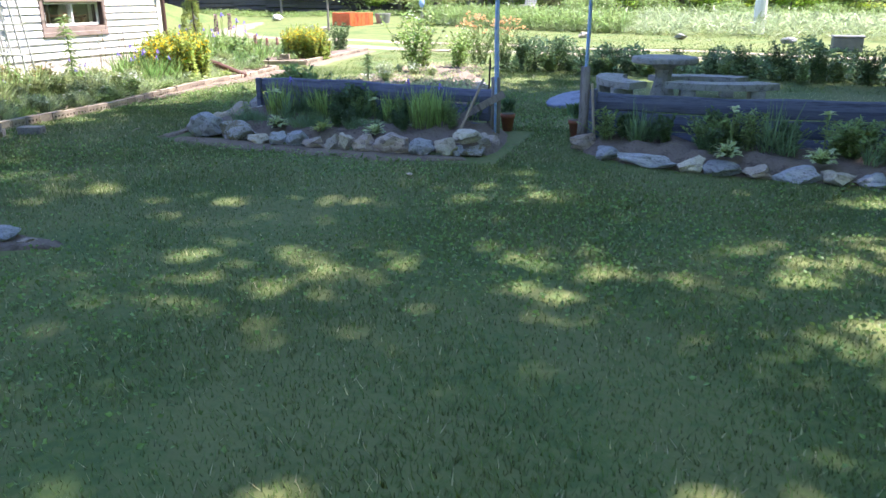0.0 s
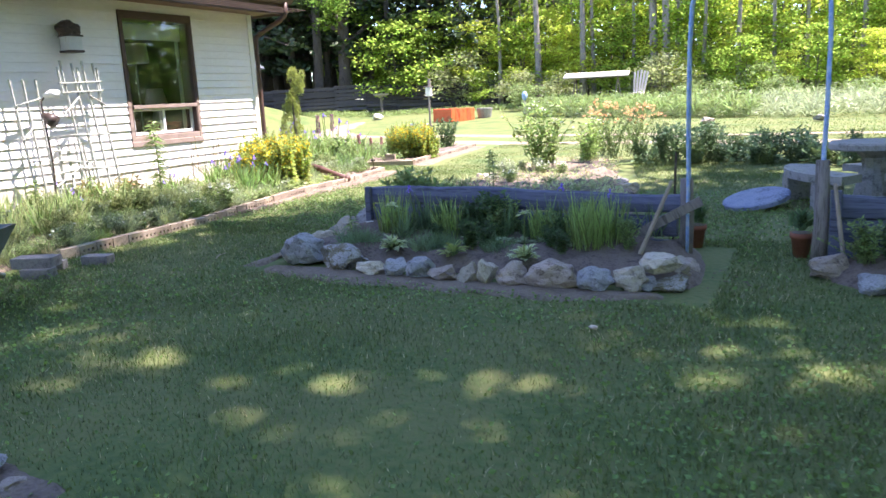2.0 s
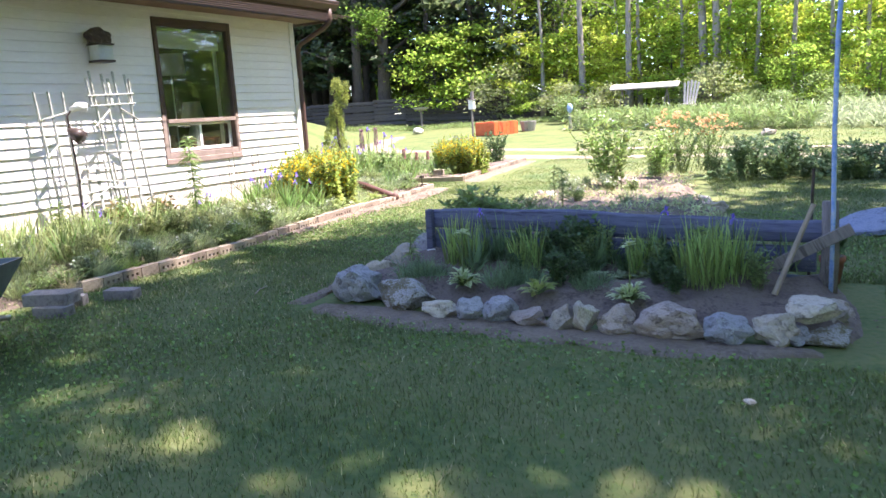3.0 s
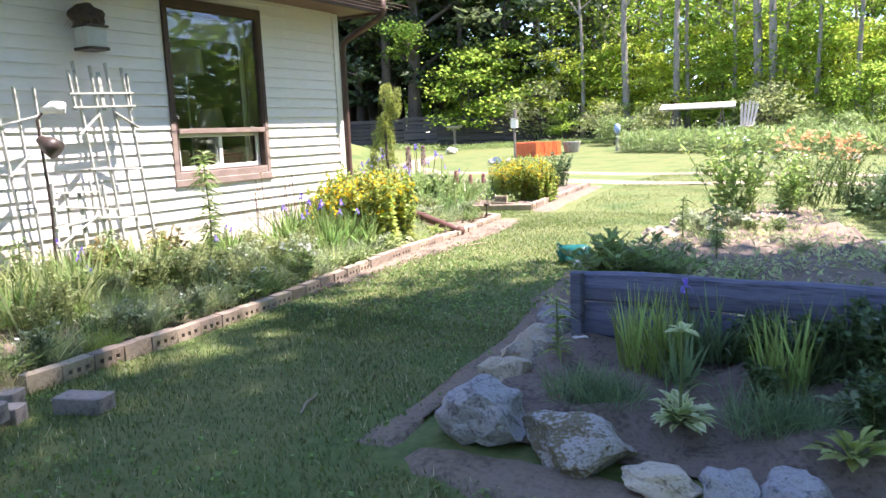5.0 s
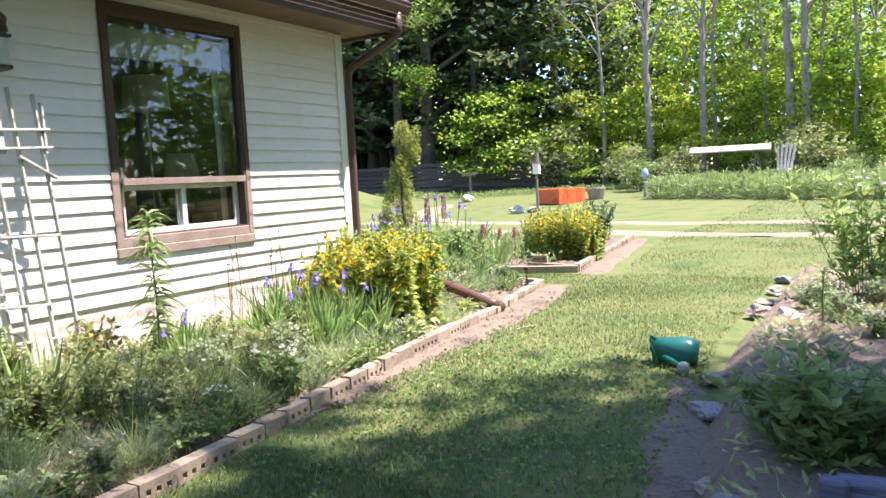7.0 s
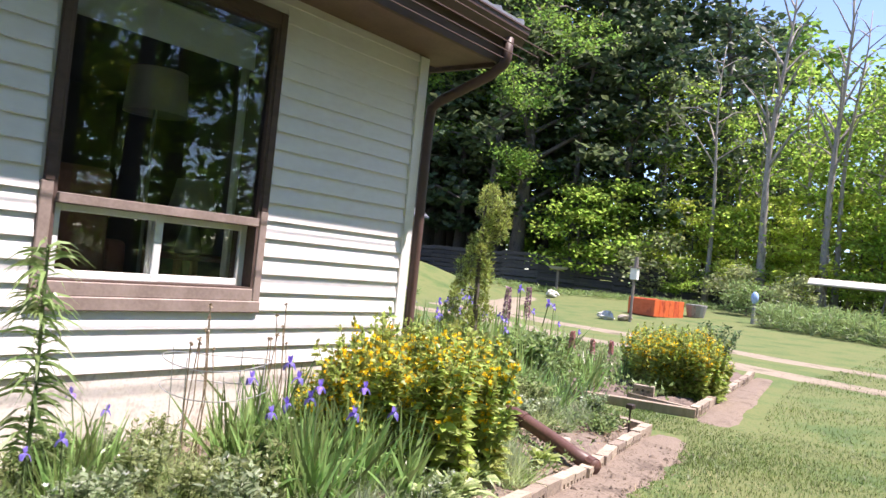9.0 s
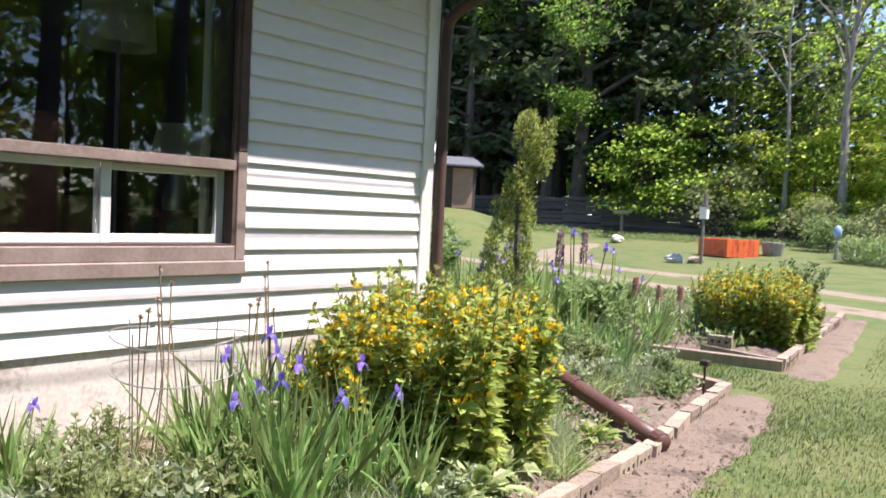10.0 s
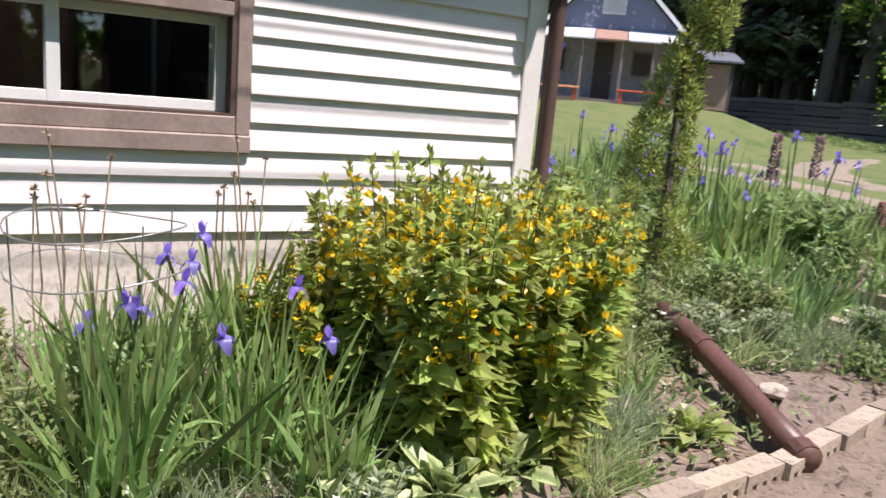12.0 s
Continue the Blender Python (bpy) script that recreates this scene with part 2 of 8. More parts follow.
    "leaf_blade": leafy("leaf_blade", (0.18, 0.28, 0.065), (0.28, 0.37, 0.108), 0.55, 0.42, dust=0.08),
    "leaf_iris": leafy("leaf_iris", (0.135, 0.25, 0.065), (0.29, 0.41, 0.13), 0.65, 0.38, 0.35, dust=0.08),
    "leaf_blue": leafy("leaf_blue", (0.10, 0.185, 0.075), (0.165, 0.26, 0.115), 0.4, 0.4),
    "leaf_olive": leafy("leaf_olive", (0.20, 0.25, 0.085), (0.29, 0.325, 0.125), 0.4, 0.5),
    "leaf_red": leafy("leaf_red", (0.24, 0.17, 0.085), (0.18, 0.24, 0.08), 0.4),
    # the next two greens are darkened: shade of the crowns put into the colour
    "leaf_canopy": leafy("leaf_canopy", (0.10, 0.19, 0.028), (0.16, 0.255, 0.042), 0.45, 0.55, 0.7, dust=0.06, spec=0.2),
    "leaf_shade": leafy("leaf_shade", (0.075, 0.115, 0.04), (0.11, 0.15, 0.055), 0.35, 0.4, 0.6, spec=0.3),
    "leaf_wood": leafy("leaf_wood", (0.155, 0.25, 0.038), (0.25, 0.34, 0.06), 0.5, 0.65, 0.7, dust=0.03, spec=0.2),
    "leaf_sun": leafy("leaf_sun", (0.26, 0.335, 0.125), (0.41, 0.455, 0.205), 0.4, 0.5),
    "leaf_pine": leafy("leaf_pine", (0.03, 0.065, 0.02), (0.05, 0.09, 0.03), 0.4, 0.2),
    "leaf_cedar": leafy("leaf_cedar", (0.17, 0.22, 0.03), (0.33, 0.37, 0.055), 0.6, 0.35, scale=9.0),
    "yellow": leafy("yellow", (0.74, 0.50, 0.015), (0.84, 0.61, 0.035), 0.2, 0.35),
    "violet": leafy("violet", (0.15, 0.10, 0.46), (0.30, 0.24, 0.68), 0.45, 0.3, scale=40.0),
    "lupin": leafy("lupin", (0.27, 0.14, 0.22), (0.42, 0.24, 0.30), 0.3, 0.2),
    "pink": leafy("pink", (0.42, 0.20, 0.22), (0.52, 0.30, 0.30), 0.3, 0.3),
    "orange": leafy("orange", (0.60, 0.34, 0.17), (0.68, 0.44, 0.26), 0.2, 0.35),
    "white_petal": leafy("white_petal", (0.72, 0.72, 0.66), (0.80, 0.80, 0.74), 0.15, 0.3),
    "hosta": variegated("hosta", (0.24, 0.33, 0.10), (0.46, 0.52, 0.26)),
    "hosta_gold": leafy("hosta_gold", (0.22, 0.30, 0.05), (0.36, 0.40, 0.10), 0.35, 0.35),
    "hosta_pale": variegated("hosta_pale", (0.36, 0.46, 0.16), (0.62, 0.66, 0.42)),
    "grass": leafy("grass", (0.058, 0.102, 0.025), (0.122, 0.153, 0.042), 0.6, 0.4, scale=3.5, dust=0.0),
    "straw": leafy("straw", (0.42, 0.36, 0.20), (0.52, 0.46, 0.28), 0.3, 0.2),
}


# ---- building helpers ----
class Geo:
    """Gathers many small pieces as arrays and turns them into one mesh."""

    def __init__(self):
        self.v, self.f, self.uv, self.n = [], [], [], 0

    def add(self, verts, faces, uvs=None):
        verts = np.asarray(verts, float).reshape(-1, 3)
        self.v.append(verts)
        self.f += [tuple(i + self.n for i in f) for f in faces] if not isinstance(faces, np.ndarray) else (faces + self.n).tolist()
        self.uv.append(np.zeros((len(verts), 2)) if uvs is None else np.asarray(uvs, float).reshape(-1, 2))
        self.n += len(verts)
        return self

    def mesh(self, name, smooth=False):
        me = bpy.data.meshes.new(name)
        v = np.concatenate(self.v)
        me.from_pydata(v.tolist(), [], self.f)
        uv = np.concatenate(self.uv)
        if uv.any():
            layer = me.uv_layers.new(name="UVMap")
            loops = np.empty(len(me.loops), dtype=np.int32)
            me.loops.foreach_get("vertex_index", loops)
            layer.data.foreach_set("uv", uv[loops].astype(np.float32).ravel())
        if smooth:
            me.polygons.foreach_set("use_smooth", np.ones(len(me.polygons), dtype=bool))
        return me


def unit(a):
    a = np.asarray(a, float)
    return a / (np.linalg.norm(a, axis=-1, keepdims=True) + 1e-9)


def blades(geo, p, d, length, width, droop=0.3, k=3, belly=0.3, fold=0.0, side=None):
    """Ribbon leaves: from p along d, bending down, widest at belly of the length."""
    p, d = np.asarray(p, float).reshape(-1, 3), unit(np.asarray(d, float).reshape(-1, 3))
    n = len(p)
    length, width, droop = (np.broadcast_to(np.asarray(a, float), (n,)) for a in (length, width, droop))
    if side is None:
        side = np.cross(d, rng.normal(size=(n, 3)))
    side = unit(side)
    up = unit(np.cross(side, d))
    s = np.linspace(0, 1, k + 1)
    w = np.where(s < belly, 0.35 + 0.65 * s / belly, 1 - (np.maximum(s - belly, 0) / (1 - belly)) ** 1.6)
    w[-1] = 0.02
    c = p[:, None] + d[:, None] * (length[:, None] * s)[..., None]
    c[..., 2] -= droop[:, None] * length[:, None] * s**2
    lift = up[:, None] * (fold * width[:, None] * w)[..., None]
    half = side[:, None] * (0.5 * width[:, None] * w)[..., None]
    v = np.stack([c - half + lift, c + half + lift], axis=2).reshape(-1, 3)
    u = np.broadcast_to(np.stack([np.stack([s, np.zeros(k + 1)], -1), np.stack([s, np.ones(k + 1)], -1)], 1), (n, k + 1, 2, 2)).copy()
    u[..., 1] = 0.5 - np.abs(u[..., 1] - 0.5) + 0.0
    i = np.arange(n)[:, None] * 2 * (k + 1) + 2 * np.arange(k)[None]
    f = np.stack([i, i + 1, i + 3, i + 2], -1).reshape(-1, 4)
    return geo.add(v, f, u)


def fans(geo, p, d, length, width, k=2):
    """Broad leaves with a midrib, folded along it: edges carry map value 0, the midrib 0.5."""
    p, d = np.asarray(p, float).reshape(-1, 3), unit(np.asarray(d, float).reshape(-1, 3))
    n = len(p)
    length, width = (np.broadcast_to(np.asarray(a, float), (n,)) for a in (length, width))
    side = unit(np.cross(d, (0, 0, 1)) + rng.normal(size=(n, 3)) * 0.15)
    up = unit(np.cross(side, d))
    s = np.array([0, 0.25, 0.6, 1.0])
    w = np.array([0.15, 0.9, 1.0, 0.0])
    c = p[:, None] + d[:, None] * (length[:, None] * s)[..., None]
    c[..., 2] -= 0.35 * length[:, None] * s**2
    half = side[:, None] * (0.5 * width[:, None] * w)[..., None]
    lift = up[:, None] * (0.18 * width[:, None] * w)[..., None]
    v = np.stack([c - half + lift, c, c + half + lift], axis=2).reshape(-1, 3)
    u = np.zeros((n, 4, 3, 2))
    u[..., 1, 1] = 0.5
    i = np.arange(n)[:, None] * 12 + 3 * np.arange(3)[None]
    f = np.concatenate([np.stack([i, i + 1, i + 4, i + 3], -1).reshape(-1, 4), np.stack([i + 1, i + 2, i + 5, i + 4], -1).reshape(-1, 4)])
    return geo.add(v, f, u)


def leaves(geo, p, d, length, width, level=0.0):
    """Small leaves, each two triangles folded along the midrib; level: how far they turn their faces to the sky."""
    p, d = np.asarray(p, float).reshape(-1, 3), unit(np.asarray(d, float).reshape(-1, 3))
    n = len(p)
    length, width = (np.broadcast_to(np.asarray(a, float), (n,)) for a in (length, width))
    side = unit(np.cross(d, rng.normal(size=(n, 3)) * (1 - 0.8 * level) + np.array([0, 0, 2.2 * level])))
    up = np.cross(side, d)
    mid = p + d * (0.42 * length)[:, None] + up * (0.14 * width)[:, None]
    v = np.stack([p, mid - side * (0.5 * width)[:, None], p + d * length[:, None], mid + side * (0.5 * width)[:, None]], axis=1)
    i = np.arange(n)[:, None] * 4
    f = np.concatenate([i + np.array([[0, 2, 1]]), i + np.array([[0, 3, 2]])])
    return geo.add(v.reshape(-1, 3), f)


def tube(geo, points, radii, sides=6, cap=True):
    """A tapered tube along points."""
    pts = [Vector(p) for p in points]
    ring = []
    for i, p in enumerate(pts):
        t = (pts[min(i + 1, len(pts) - 1)] - pts[max(i - 1, 0)]).normalized()
        a = t.cross(Vector((0.31, 0.83, 0.46))).normalized()
        b = t.cross(a)
        r = radii[i] if hasattr(radii, "__len__") else radii
        ring += [p + (a * math.cos(2 * math.pi * j / sides) + b * math.sin(2 * math.pi * j / sides)) * r for j in range(sides)]
    f = [(i * sides + j, i * sides + (j + 1) % sides, (i + 1) * sides + (j + 1) % sides, (i + 1) * sides + j) for i in range(len(pts) - 1) for j in range(sides)]
    if cap:
        f += [tuple(range(sides))[::-1], tuple(range((len(pts) - 1) * sides, len(pts) * sides))]
    return geo.add([tuple(v) for v in ring], f)


def box(x0, y0, z0, x1, y1, z1, bevel=0.0, seg=1):
    bm = bmesh.new()
    bmesh.ops.create_cube(bm, size=1)
    for v in bm.verts:
        v.co = Vector(((x0 + x1) / 2 + v.co.x * (x1 - x0), (y0 + y1) / 2 + v.co.y * (y1 - y0), (z0 + z1) / 2 + v.co.z * (z1 - z0)))
    if bevel:
        bmesh.ops.bevel(bm, geom=bm.edges[:], offset=bevel, segments=seg, affect="EDGES", profile=0.5)
    return bm


def boxes(items, bevel=0.0):
    """Several boxes in one bmesh."""
    out = bmesh.new()
    for it in items:
        b = box(*it, bevel=bevel)
        me = bpy.data.meshes.new("tmp")
        b.to_mesh(me)
        b.free()
        out.from_mesh(me)
        bpy.data.meshes.remove(me)
    return out


def as_mesh(name, shape, smooth=False):
    if isinstance(shape, bpy.types.Mesh):
        return shape
    if isinstance(shape, Geo):
        return shape.mesh(name, smooth)
    me = bpy.data.meshes.new(name)
    shape.normal_update()
    shape.to_mesh(me)
    shape.free()
    if smooth:
        me.polygons.foreach_set("use_smooth", np.ones(len(me.polygons), dtype=bool))
    return me


def part(name, shape, mat, parent, label="", at=None, smooth=False):
    """One mesh object under a thing or under a part."""
    me = as_mesh(name, shape, smooth)
    if not me.materials:
        me.materials.append(M[mat])
    ob = new(name, me)
    ob.parent = parent
    if at is not None:
        ob.matrix_basis = at
    if label:
        tagged(ob, label)
    if name in ("foliage", "stalk_growth", "bloom", "crown"):
        tagged(ob, kind="stuff")
    return ob


def thing(name, label, category, at=None, group="", kind=""):
    ob = new(name)
    ob.empty_display_size = 0.1
    if at is not None:
        ob.matrix_basis = at
    return tagged(ob, label, category, group, kind)


def solid(name, shape, mat, label, category, at=None, group="", kind="", smooth=False):
    """A thing of one mesh."""
    me = as_mesh(name, shape, smooth)
    if not me.materials:
        me.materials.append(M[mat])
    ob = new(name, me)
    if at is not None:
        ob.matrix_basis = at
    return tagged(ob, label, category, group, kind)


def smoothstep(a, b, x):
    t = np.clip((x - a) / (b - a), 0, 1)
    return t * t * (3 - 2 * t)


def ground_z(x, y):
    """Height of the ground: a nearly flat lawn that rises gently towards the woods and the cabin."""
    x, y = np.asarray(x, float), np.asarray(y, float)
    knoll = 1.22 * smoothstep(-20.5, -25.5, x) * smoothstep(16, 26, y) * (1 - 0.8 * smoothstep(30.5, 34, y))
    return 0.92 * smoothstep(24, 52, y) + knoll + 0.012 * np.sin(1.3 * x + 0.4 * y) + 0.010 * np.sin(0.7 * x - 1.1 * y)


def gz(x, y):
    return float(ground_z(x, y))


# ---- ground, track and bare earth ----
M["lawn"] = material("lawn", [(0.052, 0.097, 0.026), (0.090, 0.132, 0.037), (0.135, 0.150, 0.052), (0.083, 0.121, 0.035)], 1.1, 0.95, 0.5, 22, dist=0.03)


def sheet(xs, ys, lift):
    """A grid over xs and ys that lies on the ground."""
    x, y = np.meshgrid(xs, ys)
    z = ground_z(x, y) + lift
    v = np.stack([x, y, z], -1).reshape(-1, 3)
    nx = len(xs)
    i = (np.arange(len(ys) - 1)[:, None] * nx + np.arange(nx - 1)[None]).reshape(-1, 1)
    return Geo().add(v, i + np.array([[0, 1, nx + 1, nx]]))


far = [-400, -250, -150, -100, -75]
solid("ground", sheet(np.array(far + list(np.arange(-60, 45, 1.0)) + [60, 90, 150, 250, 400]), np.array([-400, -200, -100, -50] + list(np.arange(-25, 60, 1.0)) + [70, 90, 130, 200, 400]), 0.0),
      "lawn", "mown green lawn with clover and dry patches", "lawn", kind="structure", smooth=True)


def strip(centre, widths, lift, steps=40, ragged=0.12, seed=1, cols=6):
    """A ragged-edged band of ground along a line of points."""
    r = np.random.default_rng(seed)
    c = np.array(centre, float)
    seg = np.r_[0, np.cumsum(np.linalg.norm(np.diff(c, axis=0), axis=1))]
    s = np.linspace(0, seg[-1], steps)
    p = np.stack([np.interp(s, seg, c[:, 0]), np.interp(s, seg, c[:, 1])], -1)
    w = np.interp(s, seg, np.broadcast_to(widths, len(c)))
    t = unit(np.gradient(p, axis=0))
    nrm = np.stack([t[:, 1], -t[:, 0]], -1)
    edge = np.stack([np.convolve(r.normal(size=steps + 4), np.ones(5) / 5, "valid") * ragged * 1.6 for _ in range(2)], -1)
    u = np.linspace(-0.5, 0.5, cols)
    off = u[None] * w[:, None]
    off[:, 0] += edge[:, 0]
    off[:, -1] += edge[:, 1]
    xy = p[:, None] + nrm[:, None] * off[..., None]
    low = np.ones(cols)
    low[[0, -1]] = 0.0
    z = ground_z(xy[..., 0], xy[..., 1]) - 0.012 + (lift + 0.012) * low[None]
    z[[0, -1]] = ground_z(xy[[0, -1], :, 0], xy[[0, -1], :, 1]) - 0.015
    v = np.concatenate([xy, z[..., None]], -1).reshape(-1, 3)
    i = (np.arange(steps - 1)[:, None] * cols + np.arange(cols - 1)[None]).reshape(-1, 1)
    return Geo().add(v, i + np.array([[0, 1, cols + 1, cols]]))


TRACK_A = [(-19.5, 25.5), (-18, 25.2), (-9, 23.6), (0, 21.6), (10, 19.2), (30, 14)]
TRACK_B = [(-19.5, 23.2), (-18, 22.9), (-9, 20.7), (0, 19.3), (10, 17.2), (30, 12)]
solid("dirt_track", strip(TRACK_A, 1.0, 0.02, 160, 0.18, 3), "track_earth", "pale bare-earth wheel rut of a garden track", "track", group="wheel ruts", kind="structure", smooth=True)
solid("dirt_track", strip([(-14.5, 24.2), (-17.0, 25.6), (-19.0, 28.2), (-20.0, 31.0), (-20.6, 33.0)], [0.5, 1.4, 1.6, 1.3, 0.5], 0.03, 60, 0.2, 8), "track_earth", "bare sandy lane curving off towards the fence", "track", kind="structure", smooth=True)
solid("dirt_track", strip(TRACK_B, 1.0, 0.02, 160, 0.18, 4), "track_earth", "pale bare-earth wheel rut of a garden track", "track", group="wheel ruts", kind="structure", smooth=True)

# the edge of the house bed, from near to far, and the bare earth along it
EDGE = [(-7.18, 6.55), (-7.25, 7.4), (-7.30, 8.2), (-7.42, 9.2), (-7.55, 10.3), (-7.62, 11.2), (-7.72, 12.1), (-7.88, 12.75), (-8.03, 13.7)]
EDGE_FAR = [(-8.07, 14.95), (-8.30, 16.6), (-8.52, 18.0), (-8.76, 19.5)]
solid("dirt_path", strip([(-7.33, 9.0), (-7.38, 9.4), (-7.42, 9.9), (-7.47, 10.8), (-7.54, 11.7), (-7.64, 12.5), (-7.80, 13.4), (-7.88, 13.85)], [0.04, 0.10, 0.18, 0.28, 0.36, 0.5, 0.44, 0.2], 0.02, 90, 0.05, 5),
      "dirt", "bare trodden earth beside the brick edging", "earth", kind="structure", smooth=True)
solid("dirt_path", strip([(-7.84, 14.75), (-7.88, 15.1), (-8.12, 16.6), (-8.34, 18.0), (-8.6, 19.6)], [0.3, 0.42, 0.40, 0.36, 0.3], 0.02, 40, 0.035, 6),
      "dirt", "bare trodden earth beside the brick edging", "earth", kind="structure", smooth=True)
solid("dirt_path", strip([(-5.0, 6.74), (-4.5, 6.72), (-3.4, 6.68), (-2.5, 6.70), (-1.85, 6.78)], [0.1, 0.40, 0.36, 0.36, 0.1], 0.02, 40, 0.07, 7),
      "dirt", "bare earth in front of the boulder edging", "earth", kind="structure", smooth=True)
solid("dirt_path", strip([(-5.10, 6.72), (-5.2, 7.7), (-5.25, 8.6), (-5.5, 9.6), (-5.72, 10.6)], [0.10, 0.25, 0.3, 0.32, 0.05], 0.02, 40, 0.06, 8),
      "dirt", "bare earth in front of the boulder edging", "earth", kind="structure", smooth=True)


def bed(name, outline, height, label, lumps=0.03, seed=2, cell=0.16, mat="soil"):
    """A mound of soil inside a convex outline, flat-topped with sloping rim."""
    r = np.random.default_rng(seed)
    o = np.array(outline, float)
    x0, y0 = o.min(0)
    x1, y1 = o.max(0)
    xs, ys = np.arange(x0, x1 + cell, cell), np.arange(y0, y1 + cell, cell)
    x, y = np.meshgrid(xs, ys)
    d = np.full(x.shape, 9.0)
    for a, b in zip(o, np.roll(o, -1, 0)):
        e = (b - a) / np.linalg.norm(b - a)
        d = np.minimum(d, (y - a[1]) * e[0] - (x - a[0]) * e[1])
    top = height(x, y) if callable(height) else height
    z = ground_z(x, y) - 0.05 + (top + 0.05) * smoothstep(-0.1, 0.12, d) + lumps * r.normal(size=x.shape) * (d > 0.05)
    nx = len(xs)
    i = (np.arange(len(ys) - 1)[:, None] * nx + np.arange(nx - 1)[None])
    keep = (d[:-1, :-1] > -0.3)
    i = i[keep].reshape(-1, 1)
    return solid(name, Geo().add(np.stack([x, y, z], -1).reshape(-1, 3), i + np.array([[0, 1, nx + 1, nx]])), mat, label, "garden bed", kind="structure", smooth=True)


bed("house_bed", [(-9.28, 3.0), (-7.35, 3.0), (-7.25, 6.4), (-7.36, 8.2), (-7.6, 10.3), (-7.78, 12.1), (-8.1, 13.72), (-9.28, 13.72)], lambda x, y: 0.05 + 0.10 * smoothstep(-7.6, -9.2, x), "dry pale soil of the flower bed along the house", mat="dry_soil")
bed("far_bed", [(-12.5, 14.85), (-8.12, 14.9), (-8.8, 19.5), (-12.5, 19.0)], 0.06, "dark soil of the flower bed past the house")
bed("rock_bed", [(-4.95, 7.0), (-1.75, 7.0), (-1.85, 8.0), (-5.0, 8.2)], lambda x, y: 0.10 + 0.10 * smoothstep(7.1, 8.1, y), "dark soil between boulders and plank wall")
bed("rose_bed", [(-5.15, 8.25), (-2.2, 8.0), (-3.3, 11.8), (-4.2, 15.6), (-5.6, 15.6), (-5.55, 11.6)], lambda x, y: 0.22 - 0.12 * smoothstep(9, 13, y), "dry pale soil of the bed behind the plank wall", 0.025, mat="dry_soil")
bed("side_bed", [(-0.95, 7.45), (-0.6, 7.16), (0.0, 6.96), (0.65, 6.9), (4.5, 6.66), (4.5, 7.6), (-0.95, 7.95)], 0.12, "dark soil between low stones and plank wall")


# ---- the house ----
WX, WY0, WY1 = -9.30, 1.0, 12.02
F_TOP, W_TOP = 0.505, 2.70
WIN = (9.465, 10.66, 0.93, 2.51)
house = thing("house", "white-sided single-storey house with brown trim", "house", kind="structure")
y0, y1, z0, z1 = WIN
wall = part("wall", boxes([
    (WX - 0.2, WY0, F_TOP, WX, y0, W_TOP), (WX - 0.2, y1, F_TOP, WX, WY1, W_TOP),
    (WX - 0.2, y0, F_TOP, WX, y1, z0), (WX - 0.2, y0, z1, WX, y1, W_TOP),
    (-17.0, WY1 - 0.2, F_TOP, WX - 0.2, WY1, W_TOP), (-17.0, WY0, F_TOP, WX - 0.2, WY0 + 0.2, W_TOP), (-17.2, WY0, F_TOP, -17.0, WY1, W_TOP)]), "siding", house)
part("foundation", boxes([(WX - 0.22, WY0, -0.2, WX + 0.004, WY1 - 0.01, F_TOP - 0.007), (-17.2, WY1 - 0.24, -0.2, WX - 0.22, WY1 - 0.02, F_TOP), (-17.2, WY0, -0.2, WX - 0.22, WY0 + 0.2, F_TOP), (-17.2, WY0 + 0.2, -0.2, -17.0, WY1 - 0.24, F_TOP)]), "foundation", house, "weathered pale cement foundation")
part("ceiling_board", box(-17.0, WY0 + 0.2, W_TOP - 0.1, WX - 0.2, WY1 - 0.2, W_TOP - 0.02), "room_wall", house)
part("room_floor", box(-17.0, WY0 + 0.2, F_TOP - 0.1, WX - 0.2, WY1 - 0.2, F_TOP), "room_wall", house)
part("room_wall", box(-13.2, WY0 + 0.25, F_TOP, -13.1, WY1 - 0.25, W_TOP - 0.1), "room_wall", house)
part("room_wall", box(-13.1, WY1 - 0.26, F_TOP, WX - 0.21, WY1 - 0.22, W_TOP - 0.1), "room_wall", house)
part("corner_trim", boxes([(WX, WY1 - 0.07, F_TOP - 0.02, WX + 0.028, WY1 + 0.028, W_TOP - 0.005), (WX - 0.07, WY1, F_TOP - 0.02, WX, WY1 + 0.028, W_TOP - 0.005)], 0.004), "trim_white", house, "white corner trim")

# clapboard courses: two tilted faces with a drip lip, cut at the window
COURSE = 0.1075


def course(length):
    h, out, lip = COURSE, 0.020, 0.004
    prof = [(0.002, h + 0.006), (out, 0.003), (out - 0.003, 0.0), (out - 0.005, 0.012), (0.002, 0.014)]
    v = [(x, y, z) for y in (0, length) for x, z in prof]
    f = [(i, i + 1, i + 6, i + 5) for i in range(4)] + [(4, 3, 2, 1, 0), (5, 6, 7, 8, 9)]
    return Geo().add(v, f)


runs = {}
zc = F_TOP - 0.005
while zc < W_TOP - 0.05:
    cut = zc + COURSE > z0 - 0.10 and zc < z1 + 0.06
    for a, b in ([(4.0, y0 - 0.064), (y1 + 0.06, WY1 - 0.072)] if cut else [(4.0, WY1 - 0.072)]):
        key = round(b - a, 3)
        if key not in runs:
            runs[key] = course(b - a).mesh("clapboard")
        part("clapboard", runs[key], "siding", wall, at=pose(WX, a, zc))
    zc += COURSE

